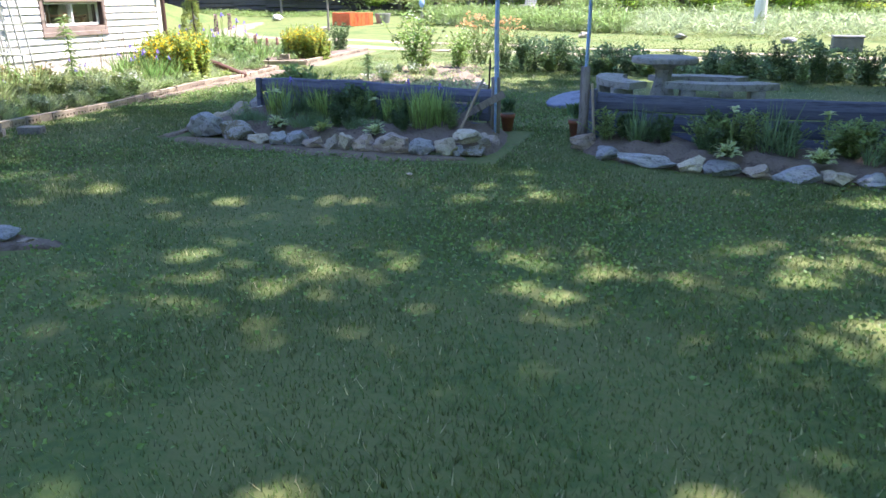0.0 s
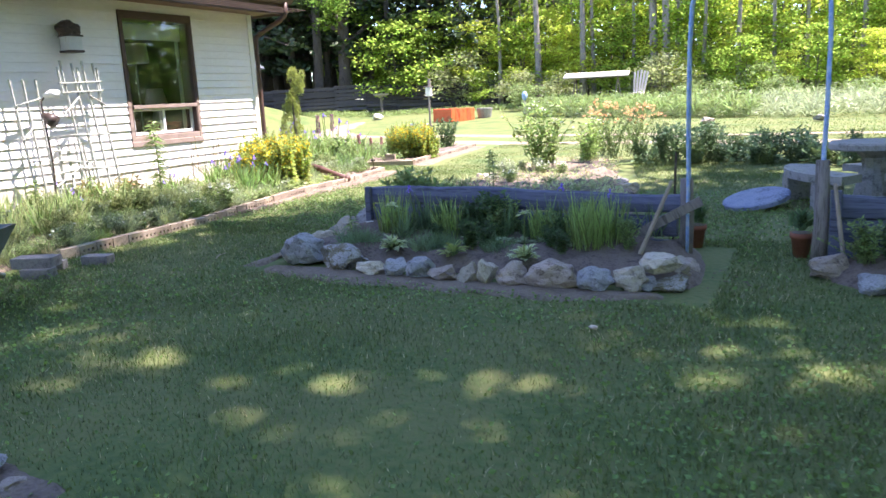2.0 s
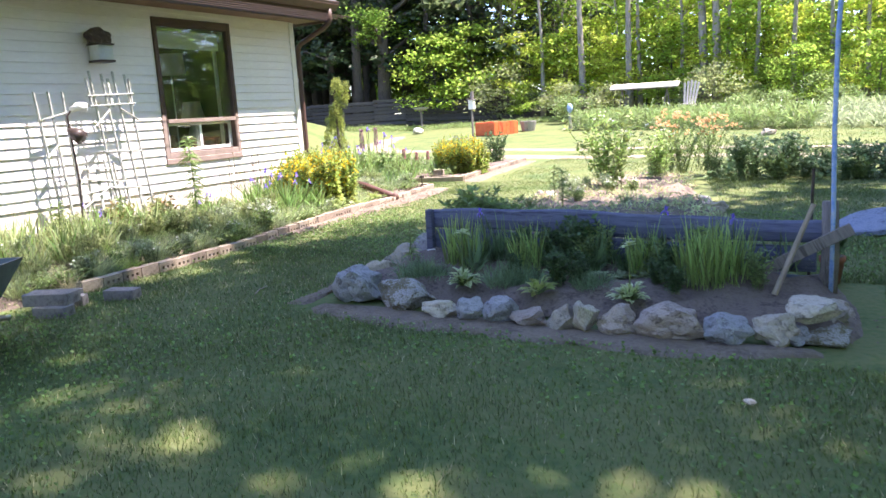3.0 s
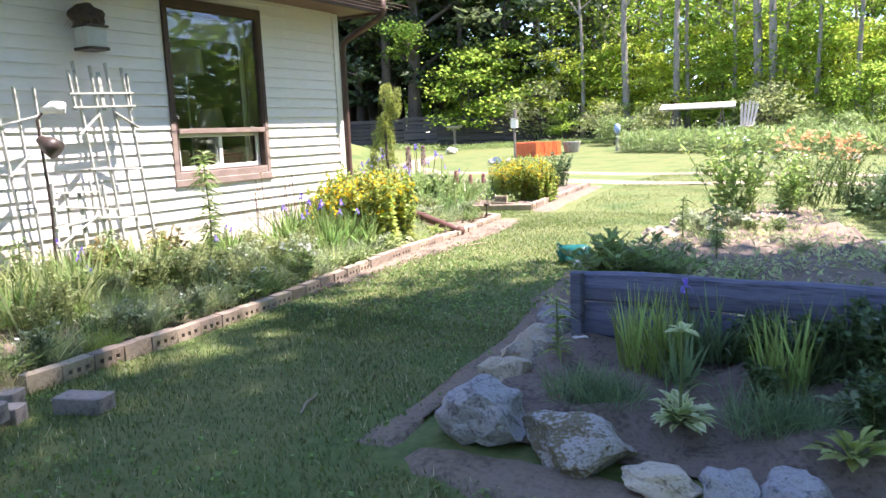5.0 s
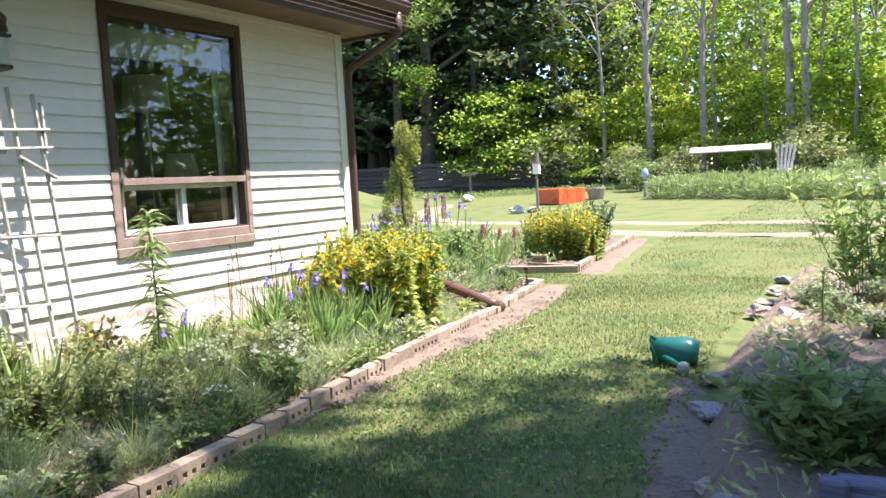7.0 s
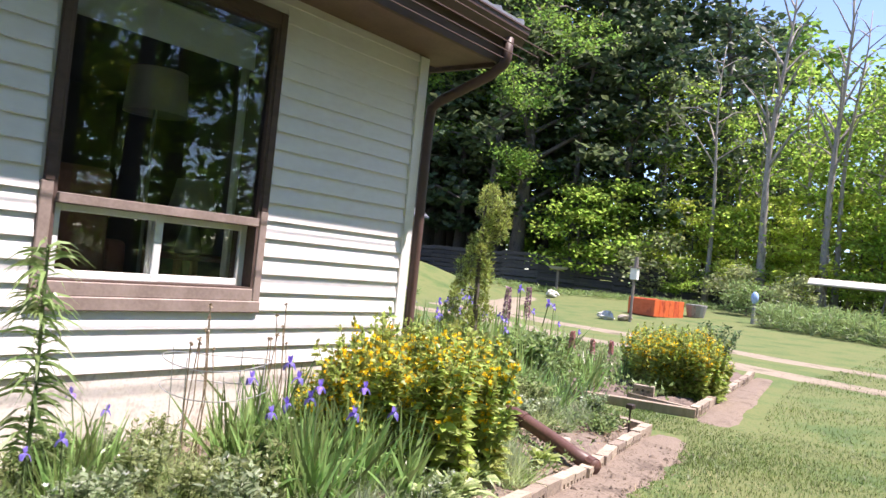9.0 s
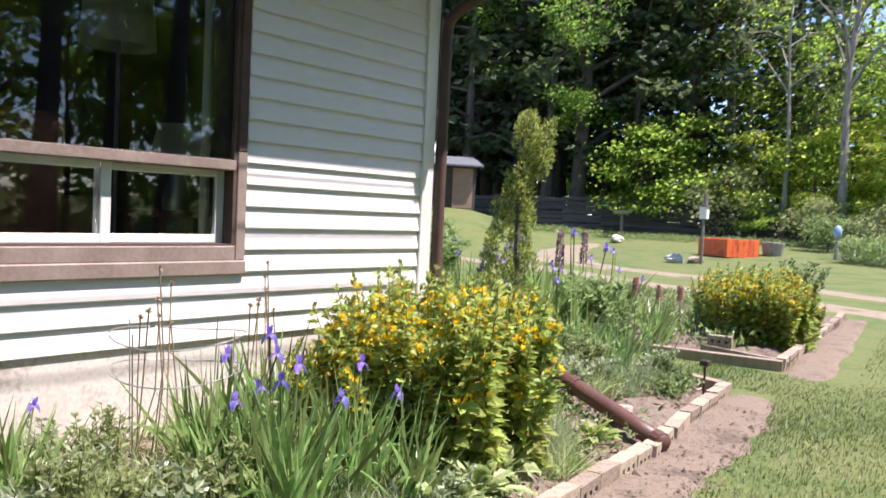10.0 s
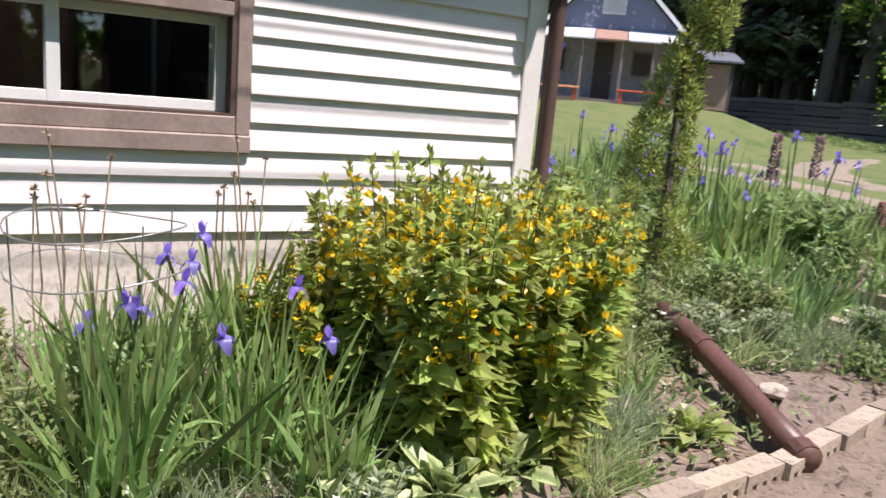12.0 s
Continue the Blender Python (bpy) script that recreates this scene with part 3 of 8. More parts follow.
# eaves, fascia, roof and gutter
EX = -8.80
part("soffit", box(EX, WY0 - 0.3, W_TOP + 0.004, WX - 0.1, WY1 + 0.25, W_TOP + 0.03), "soffit", house, "brown boarded soffit")
for i in range(4):
    part("soffit_batten", box(EX + 0.08 + i * 0.12, WY0 - 0.3, W_TOP - 0.004, EX + 0.086 + i * 0.12, WY1 + 0.24, W_TOP + 0.002), "brown_trim", house)
part("fascia", box(EX, WY0 - 0.3, W_TOP - 0.03, EX + 0.03, WY1 + 0.28, W_TOP + 0.24, 0.004), "brown_trim", house, "dark brown fascia board")
part("fascia", box(-17.0, WY1 + 0.25, W_TOP - 0.03, EX, WY1 + 0.28, W_TOP + 0.22, 0.004), "brown_trim", house, "dark brown fascia board")
RIDGE = (-13.3, 4.25)


def roof_slope(xa, za, xb, zb):
    g = Geo()
    t = 0.05
    ya, yb = WY0 - 0.4, WY1 + 0.36
    g.add([(xa, ya, za), (xa, yb, za), (xb, yb, zb), (xb, ya, zb), (xa, ya, za + t), (xa, yb, za + t), (xb, yb, zb + t), (xb, ya, zb + t)],
          [(3, 2, 1, 0), (4, 5, 6, 7), (0, 1, 5, 4), (1, 2, 6, 5), (2, 3, 7, 6), (3, 0, 4, 7)])
    k = int((yb - ya) / 0.3)
    for i in range(k + 1):
        y = ya + i * (yb - ya - 0.03) / k
        g.add([(xa, y, za + t), (xa, y + 0.03, za + t), (xb, y + 0.03, zb + t), (xb, y, zb + t), (xa, y + 0.01, za + t + 0.02), (xa, y + 0.02, za + t + 0.02), (xb, y + 0.02, zb + t + 0.02), (xb, y + 0.01, zb + t + 0.02)],
              [(4, 5, 6, 7), (0, 4, 7, 3), (1, 2, 6, 5), (0, 1, 5, 4)])
    return g


part("roof", roof_slope(EX + 0.10, W_TOP + 0.26, RIDGE[0], RIDGE[1]), "roofing", house, "ribbed grey metal roof")
part("roof", roof_slope(-17.9, W_TOP + 0.26, RIDGE[0], RIDGE[1]), "roofing", house, "ribbed grey metal roof")
part("gable", Geo().add([(-17.1, WY1, W_TOP), (WX, WY1, W_TOP), (RIDGE[0], WY1, RIDGE[1] - 0.05), (-17.1, WY1 - 0.1, W_TOP), (WX, WY1 - 0.1, W_TOP), (RIDGE[0], WY1 - 0.1, RIDGE[1] - 0.05)], [(0, 2, 1), (3, 4, 5), (0, 1, 4, 3), (1, 2, 5, 4), (2, 0, 3, 5)]), "siding", house)
part("gable", Geo().add([(-17.1, WY0, W_TOP), (WX, WY0, W_TOP), (RIDGE[0], WY0, RIDGE[1] - 0.05), (-17.1, WY0 + 0.1, W_TOP), (WX, WY0 + 0.1, W_TOP), (RIDGE[0], WY0 + 0.1, RIDGE[1] - 0.05)], [(0, 1, 2), (3, 5, 4), (0, 3, 4, 1), (1, 4, 5, 2), (2, 5, 3, 0)]), "siding", house)
# an open gutter of bent sheet metal: back, sloping front with a rolled lip, floor and end cap
def gutter(ya, yb):
    g = Geo()
    prof = [(0.032, 0.255), (0.032, 0.150), (0.045, 0.140), (0.085, 0.140), (0.135, 0.215), (0.138, 0.255), (0.148, 0.262), (0.150, 0.250), (0.142, 0.246), (0.139, 0.213), (0.088, 0.136), (0.042, 0.136)]
    n = len(prof)
    g.add([(EX + x, y, W_TOP + z) for y in (ya, yb) for x, z in prof], [(i, i + 1, n + i + 1, n + i) for i in range(n - 1)])
    for y in (ya, yb):
        g.add([(EX + x, y + d, W_TOP + z) for d in (-0.002, 0.002) for x, z in prof[:7]], [tuple(range(7)), tuple(range(13, 6, -1))])
    return g


gut = part("gutter", gutter(WY0 - 0.4, WY1 + 0.375), "gutter", house, "brown metal gutter")
part("downpipe", tube(Geo(), [(EX + 0.085, WY1 + 0.20, W_TOP + 0.15), (EX + 0.085, WY1 + 0.20, W_TOP + 0.0), (EX + 0.06, WY1 + 0.19, W_TOP - 0.05), (EX - 0.02, WY1 + 0.18, W_TOP - 0.11), (WX + 0.10, WY1 + 0.10, W_TOP - 0.30), (WX + 0.05, WY1 + 0.075, W_TOP - 0.36), (WX + 0.04, WY1 + 0.075, W_TOP - 0.46), (WX + 0.04, WY1 + 0.075, 0.35), (WX + 0.12, WY1 + 0.12, 0.16)], 0.038, 8), "gutter", gut, "brown metal downpipe", smooth=True)

# the window: a fixed pane above two sliding panes
win = part("window", boxes([(WX - 0.20, y0, z0, WX + 0.02, y0 + 0.018, z1), (WX - 0.20, y1 - 0.018, z0, WX + 0.02, y1, z1), (WX - 0.20, y0 + 0.018, z1 - 0.02, WX + 0.02, y1 - 0.018, z1), (WX - 0.20, y0 + 0.018, z0, WX + 0.02, y1 - 0.018, z0 + 0.03)]), "brown_trim", house)
MID = 1.34
part("casing", box(WX, y0 - 0.045, MID + 0.07, WX + 0.03, y0, z1 + 0.08, 0.004), "brown_trim", win)
part("casing", box(WX, y1, MID + 0.07, WX + 0.03, y1 + 0.05, z1 + 0.08, 0.004), "brown_trim", win)
part("casing", box(WX, y0, z1, WX + 0.03, y1, z1 + 0.08, 0.004), "brown_trim", win)
# from the rail down the trim is a lighter brown than the upper casings
part("casing", box(WX, y0 - 0.06, z0 - 0.05, WX + 0.028, y0 - 0.002, MID + 0.07, 0.004), "sill_brown", win, "lighter brown casing of the lower window")
part("casing", box(WX, y1 + 0.002, z0 - 0.05, WX + 0.028, y1 + 0.055, MID + 0.07, 0.004), "sill_brown", win, "lighter brown casing of the lower window")
part("window_sill", box(WX - 0.02, y0 - 0.065, z0 - 0.12, WX + 0.034, y1 + 0.06, z0 - 0.05, 0.006), "sill_brown", win, "lighter brown sill")
part("window_sill", box(WX - 0.02, y0 - 0.002, z0 - 0.05, WX + 0.024, y1 + 0.002, z0 + 0.02, 0.004), "sill_brown", win)
part("rail", box(WX - 0.10, y0 + 0.018, MID - 0.025, WX + 0.045, y1 - 0.018, MID + 0.025, 0.004), "sill_brown", win, "lighter brown rail")
part("pane", box(WX - 0.016, y0 + 0.018, MID + 0.025, WX - 0.010, y1 - 0.018, z1 - 0.02), "glass", win, "large fixed pane").visible_shadow = False


def sash(ya, yb, x):
    s = part("sash", boxes([(x, ya, z0 + 0.03, x + 0.03, ya + 0.045, MID - 0.025), (x, yb - 0.045, z0 + 0.03, x + 0.03, yb, MID - 0.025), (x, ya + 0.045, z0 + 0.03, x + 0.03, yb - 0.045, z0 + 0.07), (x, ya + 0.045, MID - 0.06, x + 0.03, yb - 0.045, MID - 0.025)], 0.003), "vinyl", win, "white vinyl sliding sash")
    p = new("pane", as_mesh("pane", box(x + 0.012, ya + 0.045, z0 + 0.07, x + 0.018, yb - 0.045, MID - 0.06)))
    p.data.materials.append(M["glass"])
    p.visible_shadow = False
    p.parent = win


ym = 10.05
sash(y0 + 0.018, ym + 0.02, WX - 0.05)
sash(ym - 0.03, y1 - 0.018, WX - 0.09)

blind = thing("roller_blind", "pale rolled-up blind across the top of the window", "blind", pose(WX - 0.16, (y0 + y1) / 2, z1 - 0.03))
part("roll", tube(Geo(), [(0, -0.58, -0.04), (0, 0.58, -0.04)], 0.028, 10), "blind", blind, smooth=True)
part("cloth", box(0.024, -0.56, -0.24, 0.027, 0.56, -0.04), "blind", blind, "pale hanging cloth")
g = Geo()
xs = np.linspace(0, 0.16, 15)
g.add([(0.018 * math.sin(70 * x) + d, x, z) for d in (0.0, 0.004) for x in xs for z in (0.0, 1.55)], [(30 * k + 2 * i, 30 * k + 2 * i + 2, 30 * k + 2 * i + 3, 30 * k + 2 * i + 1) for k in (0, 1) for i in range(14)])
solid("curtain", g, "blind", "narrow pale curtain drawn to the window's side", "curtain", pose(WX - 0.24, y1 - 0.05, z0), smooth=True)

# inside: a floor lamp, a sofa, a table lamp
lamp = thing("floor_lamp", "tall floor lamp with a white drum shade seen through the window", "lamp", pose(-10.25, 10.50, F_TOP - 0.0))
part("pole", tube(Geo(), [(0, 0, 0.02), (0, 0, 1.62)], 0.012, 8), "metal_grey", lamp)
part("foot", tube(Geo(), [(0, 0, 0), (0, 0, 0.02), (0, 0, 0.035)], [0.14, 0.14, 0.02], 16), "metal_grey", lamp)
part("shade", tube(Geo(), [(0, 0, 1.48), (0, 0, 1.76)], [0.20, 0.18], 24, False), "lamp_shade", lamp, "white drum shade", smooth=True)
table = thing("side_table", "small brown side table by the window", "table", pose(-10.4, 10.95, F_TOP))
part("tabletop", box(-0.25, -0.25, 0.55, 0.25, 0.25, 0.59, 0.01), "sofa", table)
for sx in (-0.2, 0.2):
    for sy in (-0.2, 0.2):
        part("leg", box(sx - 0.02, sy - 0.02, 0, sx + 0.02, sy + 0.02, 0.55), "sofa", table)
tl = thing("table_lamp", "table lamp with a pale shade on the side table", "lamp", pose(-10.4, 10.95, F_TOP + 0.59))
part("base", tube(Geo(), [(0, 0, 0), (0, 0, 0.05), (0, 0, 0.2), (0, 0, 0.3)], [0.08, 0.09, 0.05, 0.015], 14), "metal_grey", tl, smooth=True)
part("shade", tube(Geo(), [(0, 0, 0.28), (0, 0, 0.52)], [0.17, 0.12], 24, False), "lamp_shade", tl, smooth=True)
sofa = thing("sofa", "red-brown sofa with its back to the window", "sofa", pose(-10.15, 9.2, F_TOP))
part("backrest", box(-0.05, -0.95, 0.2, 0.15, 0.95, 1.06, 0.05, 3), "sofa", sofa)
part("seat", box(-0.85, -0.9, 0.12, -0.06, 0.9, 0.45, 0.05, 3), "sofa", sofa)
part("armrest", box(-0.85, -1.1, 0.05, 0.1, -0.96, 0.65, 0.04, 3), "sofa", sofa)
part("armrest", box(-0.85, 0.96, 0.05, 0.1, 1.1, 0.65, 0.04, 3), "sofa", sofa)

# wall lantern beside the window
lan = thing("wall_lantern", "dark metal wall lantern with a frosted box of glass", "lamp", pose(WX + 0.02, 8.58, 2.10))
part("wall_plate", box(0, -0.05, -0.02, 0.03, 0.05, 0.26, 0.006), "lantern_dark", lan)
part("arm", tube(Geo(), [(0.03, 0, 0.2), (0.07, 0, 0.24), (0.11, 0, 0.22)], 0.014, 6), "lantern_dark", lan)
part("cap", box(0.02, -0.105, 0.10, 0.22, 0.105, 0.118, 0.004), "lantern_dark", lan)
part("glass_box", box(0.03, -0.09, -0.06, 0.20, 0.09, 0.10, 0.004), "frosted", lan, "frosted glass box")
part("base", box(0.015, -0.10, -0.085, 0.215, 0.10, -0.06, 0.004), "lantern_dark", lan)


bmn = bmesh.new()
bmesh.ops.create_icosphere(bmn, subdivisions=3, radius=0.5)
for v_ in bmn.verts:
    v_.co += v_.co.normalized() * (0.16 * noise.noise(v_.co * 3.1) + 0.09 * noise.noise(v_.co * 9.0))
    v_.co = Vector((v_.co.x * 0.24, v_.co.y * 0.27, max(v_.co.z, -0.32) * 0.21))
bn = thing("bird_nest", "dark twiggy bird nest built on top of the wall lantern", "nest", pose(WX + 0.15, 8.55, 2.285))
part("body", bmn, "nest", bn)
nq = unit(rng.normal(0, 1, (90, 3)))
part("twigs", blades(Geo(), nq * (0.09, 0.10, 0.07), unit(nq + rng.normal(0, 0.9, (90, 3))), rng.uniform(0.05, 0.12, 90), 0.004, 0.4, 2, 0.4), "dry_stem", bn, "loose dry twigs")


# ---- trellises against the house ----
def slat(a, b, w=0.032, t=0.014):
    """A flat lath from a to b in the y-z plane."""
    a, b = Vector(a), Vector(b)
    d = (b - a)
    L = d.length
    bm = box(-t / 2, -w / 2, 0, t / 2, w / 2, L, 0.002)
    q = d.to_track_quat("Z", "X").to_matrix()
    m = Matrix.Translation(a) @ q.to_4x4()
    for v in bm.verts:
        v.co = m @ v.co
    return bm


def trellis(at, uprights, rails, braces, label):
    t = thing("trellis", label, "trellis", at, group="trellises")
    for a, b in uprights:
        part("upright", slat(a, b), "trellis", t)
    for a, b in rails:
        part("rail", slat(a, b), "trellis", t)
    for a, b in braces:
        part("brace", slat(a, b), "trellis", t)
    return t


up = [((0, -0.13 + 0.135 * i - 0.02 * (1.5 - i), 0.0), (0.0, -0.215 + 0.150 * i, 1.90 - 0.03 * (i % 2))) for i in range(4)]
up += [((0.010, -0.26 + 0.26 * i, 1.50), (0.010, -0.275 + 0.275 * i, 1.82)) for i in range(3)]
trellis(pose(-8.95, 8.585, 0.03, 0, -6, 0), up,
        [((0.018, -0.30, 1.63), (0.018, 0.30, 1.65)), ((0.018, -0.29, 1.52), (0.018, 0.30, 1.54)), ((0.018, -0.24, 1.02), (0.018, 0.26, 1.00)), ((0.018, -0.22, 0.62), (0.018, 0.22, 0.58)), ((0.018, -0.21, 0.40), (0.018, 0.2, 0.38))],
        [((0.020, -0.27, 1.30), (0.020, -0.06, 1.47)), ((0.020, 0.09, 1.48), (0.020, 0.30, 1.35))],
        "weathered grey-green lath trellis leaning on the white wall")
up = [((0, -0.10 + 0.11 * i, 0.0), (0.0, -0.16 + 0.16 * i, 1.68)) for i in range(3)]
trellis(pose(-9.03, 7.88, 0.03, 0, -5, 0), up, [((0.016, -0.17, 1.38), (0.016, 0.16, 1.46)), ((0.016, -0.15, 0.75), (0.016, 0.15, 0.75))], [((0.018, -0.15, 1.0), (0.018, 0.02, 1.15))],
        "weathered grey three-lath trellis leaning on the white wall")
up = [((0, -0.30 + 0.13 * i, 0.0), (0.0, -0.26 + 0.11 * i, 0.90 - 0.04 * (i % 3))) for i in range(5)]
trellis(pose(-9.0, 8.28, 0.06, 0, -4, 0), up, [((0.016, -0.24, 0.82), (0.016, 0.13, 0.80)), ((0.016, -0.30, 0.72), (0.016, 0.28, 0.64)), ((0.016, -0.30, 0.55), (0.016, 0.18, 0.60)), ((0.016, -0.33, 0.38), (0.016, 0.28, 0.34)), ((0.016, -0.32, 0.20), (0.016, 0.26, 0.18))],
        [((0.022, -0.30, 0.40), (0.022, 0.10, 0.62)), ((0.022, -0.34, 0.12), (0.022, -0.22, 0.42))],
        "low sagging lath trellis with crooked rails by the wall")


# ---- stones and bricks ----
def rock(seed, flat=0.7, near=0.22, far_cut=0.38):
    """A boulder: a sphere cut by random facets and roughened."""
    r = random.Random(seed)
    bm = bmesh.new()
    bmesh.ops.create_icosphere(bm, subdivisions=4, radius=0.5)
    cuts = [(Vector((r.gauss(0, 1), r.gauss(0, 1), r.gauss(0, 0.8))).normalized(), r.uniform(near, far_cut)) for _ in range(16)]
    off = Vector((r.uniform(0, 50), r.uniform(0, 50), r.uniform(0, 50)))
    for v in bm.verts:
        for n, d in cuts:
            k = v.co.dot(n) - d
            if k > 0:
                v.co -= n * k * 0.97
        v.co += v.co.normalized() * (0.085 * noise.noise(v.co * 4 + off) + 0.035 * noise.noise(v.co * 9 + off) + 0.012 * noise.noise(v.co * 22 + off))
        v.co.z *= flat
    me = as_mesh("boulder", bm, True)
    me.set_sharp_from_angle(angle=radians(24))
    return me


ROCKS = [rock(i) for i in range(9)]
COBBLES = [rock(i + 40, 0.78, 0.34, 0.46) for i in range(4)]


def boulder(x, y, size, mat, turn=0.0, tall=1.0, z=None, kind_label="grey", group="boulders of the bed edge", squash=1.0, seed=0, wide=1.25, cobble=False):
    kind = COBBLES if cobble else ROCKS
    me = kind[seed % len(kind)].copy()
    me.materials.clear()
    me.materials.append(M[mat])
    ob = new("boulder", me)
    h = size * 0.7 * tall
    zz = gz(x, y) + h * 0.38 if z is None else z
    ob.matrix_basis = Matrix.Translation((x, y, zz)) @ Matrix.Rotation(turn, 4, "Z") @ Matrix.Diagonal((size * wide, size * squash, size * tall, 1))
    return tagged(ob, kind_label, "boulder", group)


def set_stone(x, y, w, d, h, mat, turn=0.0, sink=0.14, z=None, cobble=False, seed=0, label="", group="boulders of the bed edge"):
    """A stone of a given width, depth and height, a little sunk into the ground."""
    kind = COBBLES if cobble else ROCKS
    me = kind[seed % len(kind)].copy()
    me.materials.clear()
    me.materials.append(M[mat])
    co = np.array([v.co for v in me.vertices])
    ext = co.max(0) - co.min(0)
    mid = (co.max(0) + co.min(0)) / 2
    sc = (w / ext[0], d / ext[1], h / ext[2])
    ob = new("boulder", me)
    base = gz(x, y) - sink * h if z is None else z
    ob.matrix_basis = Matrix.Translation((x, y, base + h / 2)) @ Matrix.Rotation(math.radians(turn), 4, "Z") @ Matrix.Diagonal((*sc, 1)) @ Matrix.Translation(-Vector(mid))
    return tagged(ob, label or LAB[mat], "boulder", group)


LAB = {"rock_grey": "rough grey granite boulder edging the bed", "rock_pink": "pinkish brown boulder edging the bed", "rock_tan": "pale tan boulder edging the bed", "rock_buff": "large buff boulder with grey weathered faces edging the bed", "rock_white": "small whitish stone edging the bed", "rock_moss": "grey boulder with dark brown moss edging the bed"}
# the front row, end to end: x of the left and right edge, front, depth, height
for i, (xa, xb, y, d, h, m, cob) in enumerate([
        (-4.97, -4.60, 6.85, 0.34, 0.28, "rock_grey", False), (-4.60, -4.18, 6.78, 0.28, 0.23, "rock_moss", False), (-4.17, -3.91, 6.74, 0.22, 0.13, "rock_tan", False), (-3.92, -3.73, 6.73, 0.19, 0.17, "rock_grey", True),
        (-3.74, -3.53, 6.75, 0.20, 0.18, "rock_grey", False), (-3.57, -3.32, 6.74, 0.22, 0.13, "rock_pink", False), (-3.34, -3.16, 6.74, 0.18, 0.18, "rock_tan", False), (-3.18, -3.02, 6.75, 0.17, 0.21, "rock_tan", False),
        (-3.03, -2.80, 6.73, 0.22, 0.20, "rock_pink", False), (-2.82, -2.44, 6.74, 0.28, 0.22, "rock_pink", False), (-2.46, -2.20, 6.74, 0.24, 0.18, "rock_grey", True), (-2.22, -2.00, 6.79, 0.22, 0.21, "rock_tan", False)]):
    set_stone((xa + xb) / 2, y + d / 2, (xb - xa) * 1.04, d, h, m, 4 * math.sin(3 * i), cobble=cob, seed=i + 1)
# the stack at the arch and the stones round the other corner
for i, (x, y, w, d, h, m, t, z) in enumerate([
        (-2.03, 6.94, 0.17, 0.18, 0.12, "rock_grey", 10, None), (-1.89, 6.97, 0.25, 0.22, 0.12, "rock_moss", -6, None), (-1.94, 6.98, 0.27, 0.24, 0.13, "rock_tan", 5, 0.10), (-1.88, 7.22, 0.19, 0.20, 0.19, "rock_tan", 40, None), (-1.84, 7.44, 0.17, 0.20, 0.12, "rock_pink", 60, None),
(-4.93, 7.56, 0.27, 0.24, 0.21, "rock_tan", 70, None), (-4.93, 7.84, 0.38, 0.31, 0.29, "rock_buff", 20, None), (-5.0, 8.42, 0.37, 0.38, 0.29, "rock_grey", 50, None), (-4.70, 7.90, 0.13, 0.10, 0.09, "rock_white", 0, 0.12), (-5.22, 9.0, 0.17, 0.20, 0.07, "rock_pink", 15, None), (-4.86, 7.33, 0.13, 0.15, 0.10, "rock_grey", 30, None)]):
    set_stone(x, y, w, d, h, m, t, z=z, seed=i + 3)
# stones along the bed behind the plank wall
for i, (x, y, s, m, tall) in enumerate([(-5.42, 9.9, 0.22, "rock_grey", 0.6), (-5.50, 10.5, 0.24, "rock_pink", 0.6), (-5.22, 11.45, 0.34, "rock_white", 0.7), (-5.16, 11.8, 0.30, "rock_white", 0.8), (-5.30, 12.2, 0.36, "rock_white", 0.8),
                                       (-5.55, 12.5, 0.30, "rock_pink", 0.7), (-5.60, 13.1, 0.24, "rock_tan", 0.6), (-5.62, 13.8, 0.26, "rock_pink", 0.6), (-5.62, 14.6, 0.24, "rock_grey", 0.6), (-3.10, 11.1, 0.26, "rock_pink", 0.6), (-3.15, 11.5, 0.32, "rock_tan", 0.7), (-3.3, 11.9, 0.26, "rock_pink", 0.8), (-3.45, 12.4, 0.24, "rock_grey", 0.6), (-2.95, 10.6, 0.24, "rock_grey", 0.5)]):
    boulder(x, y, s, m, i * 0.7, tall, kind_label=LAB[m].replace("edging the bed", "edging the rose bed"), group="stones of the rose bed", seed=i + 2)
# low stones in front of the second plank wall
SIDE_X, SIDE_Y = [-0.95, -0.75, -0.42, -0.10, 0.30, 0.65, 3.6], [7.36, 7.12, 6.96, 6.86, 6.79, 6.78, 6.62]
sx, i = -0.86, 0
while sx < 3.6:
    w, m = ((0.26, "rock_grey"), (0.52, "rock_grey"), (0.20, "rock_tan"), (0.30, "rock_grey"), (0.22, "rock_pink"), (0.36, "rock_grey"), (0.24, "rock_tan"))[i % 7]
    y = float(np.interp(sx + w / 2, SIDE_X, SIDE_Y))
    slope = math.degrees(math.atan2(float(np.interp(sx + w, SIDE_X, SIDE_Y)) - float(np.interp(sx, SIDE_X, SIDE_Y)), w))
    set_stone(sx + w / 2, y + 0.11, w * 1.08, 0.23, 0.13 + 0.03 * (i % 3 == 2), m, slope, seed=i + 2, label=LAB[m].replace("boulder", "flat stone"), group="flat stones of the second bed")
    sx += w
    i += 1
boulder(-0.97, 7.52, 0.30, "rock_pink", 0.5, 0.95, kind_label="pinkish stone at the foot of the arch", seed=3)


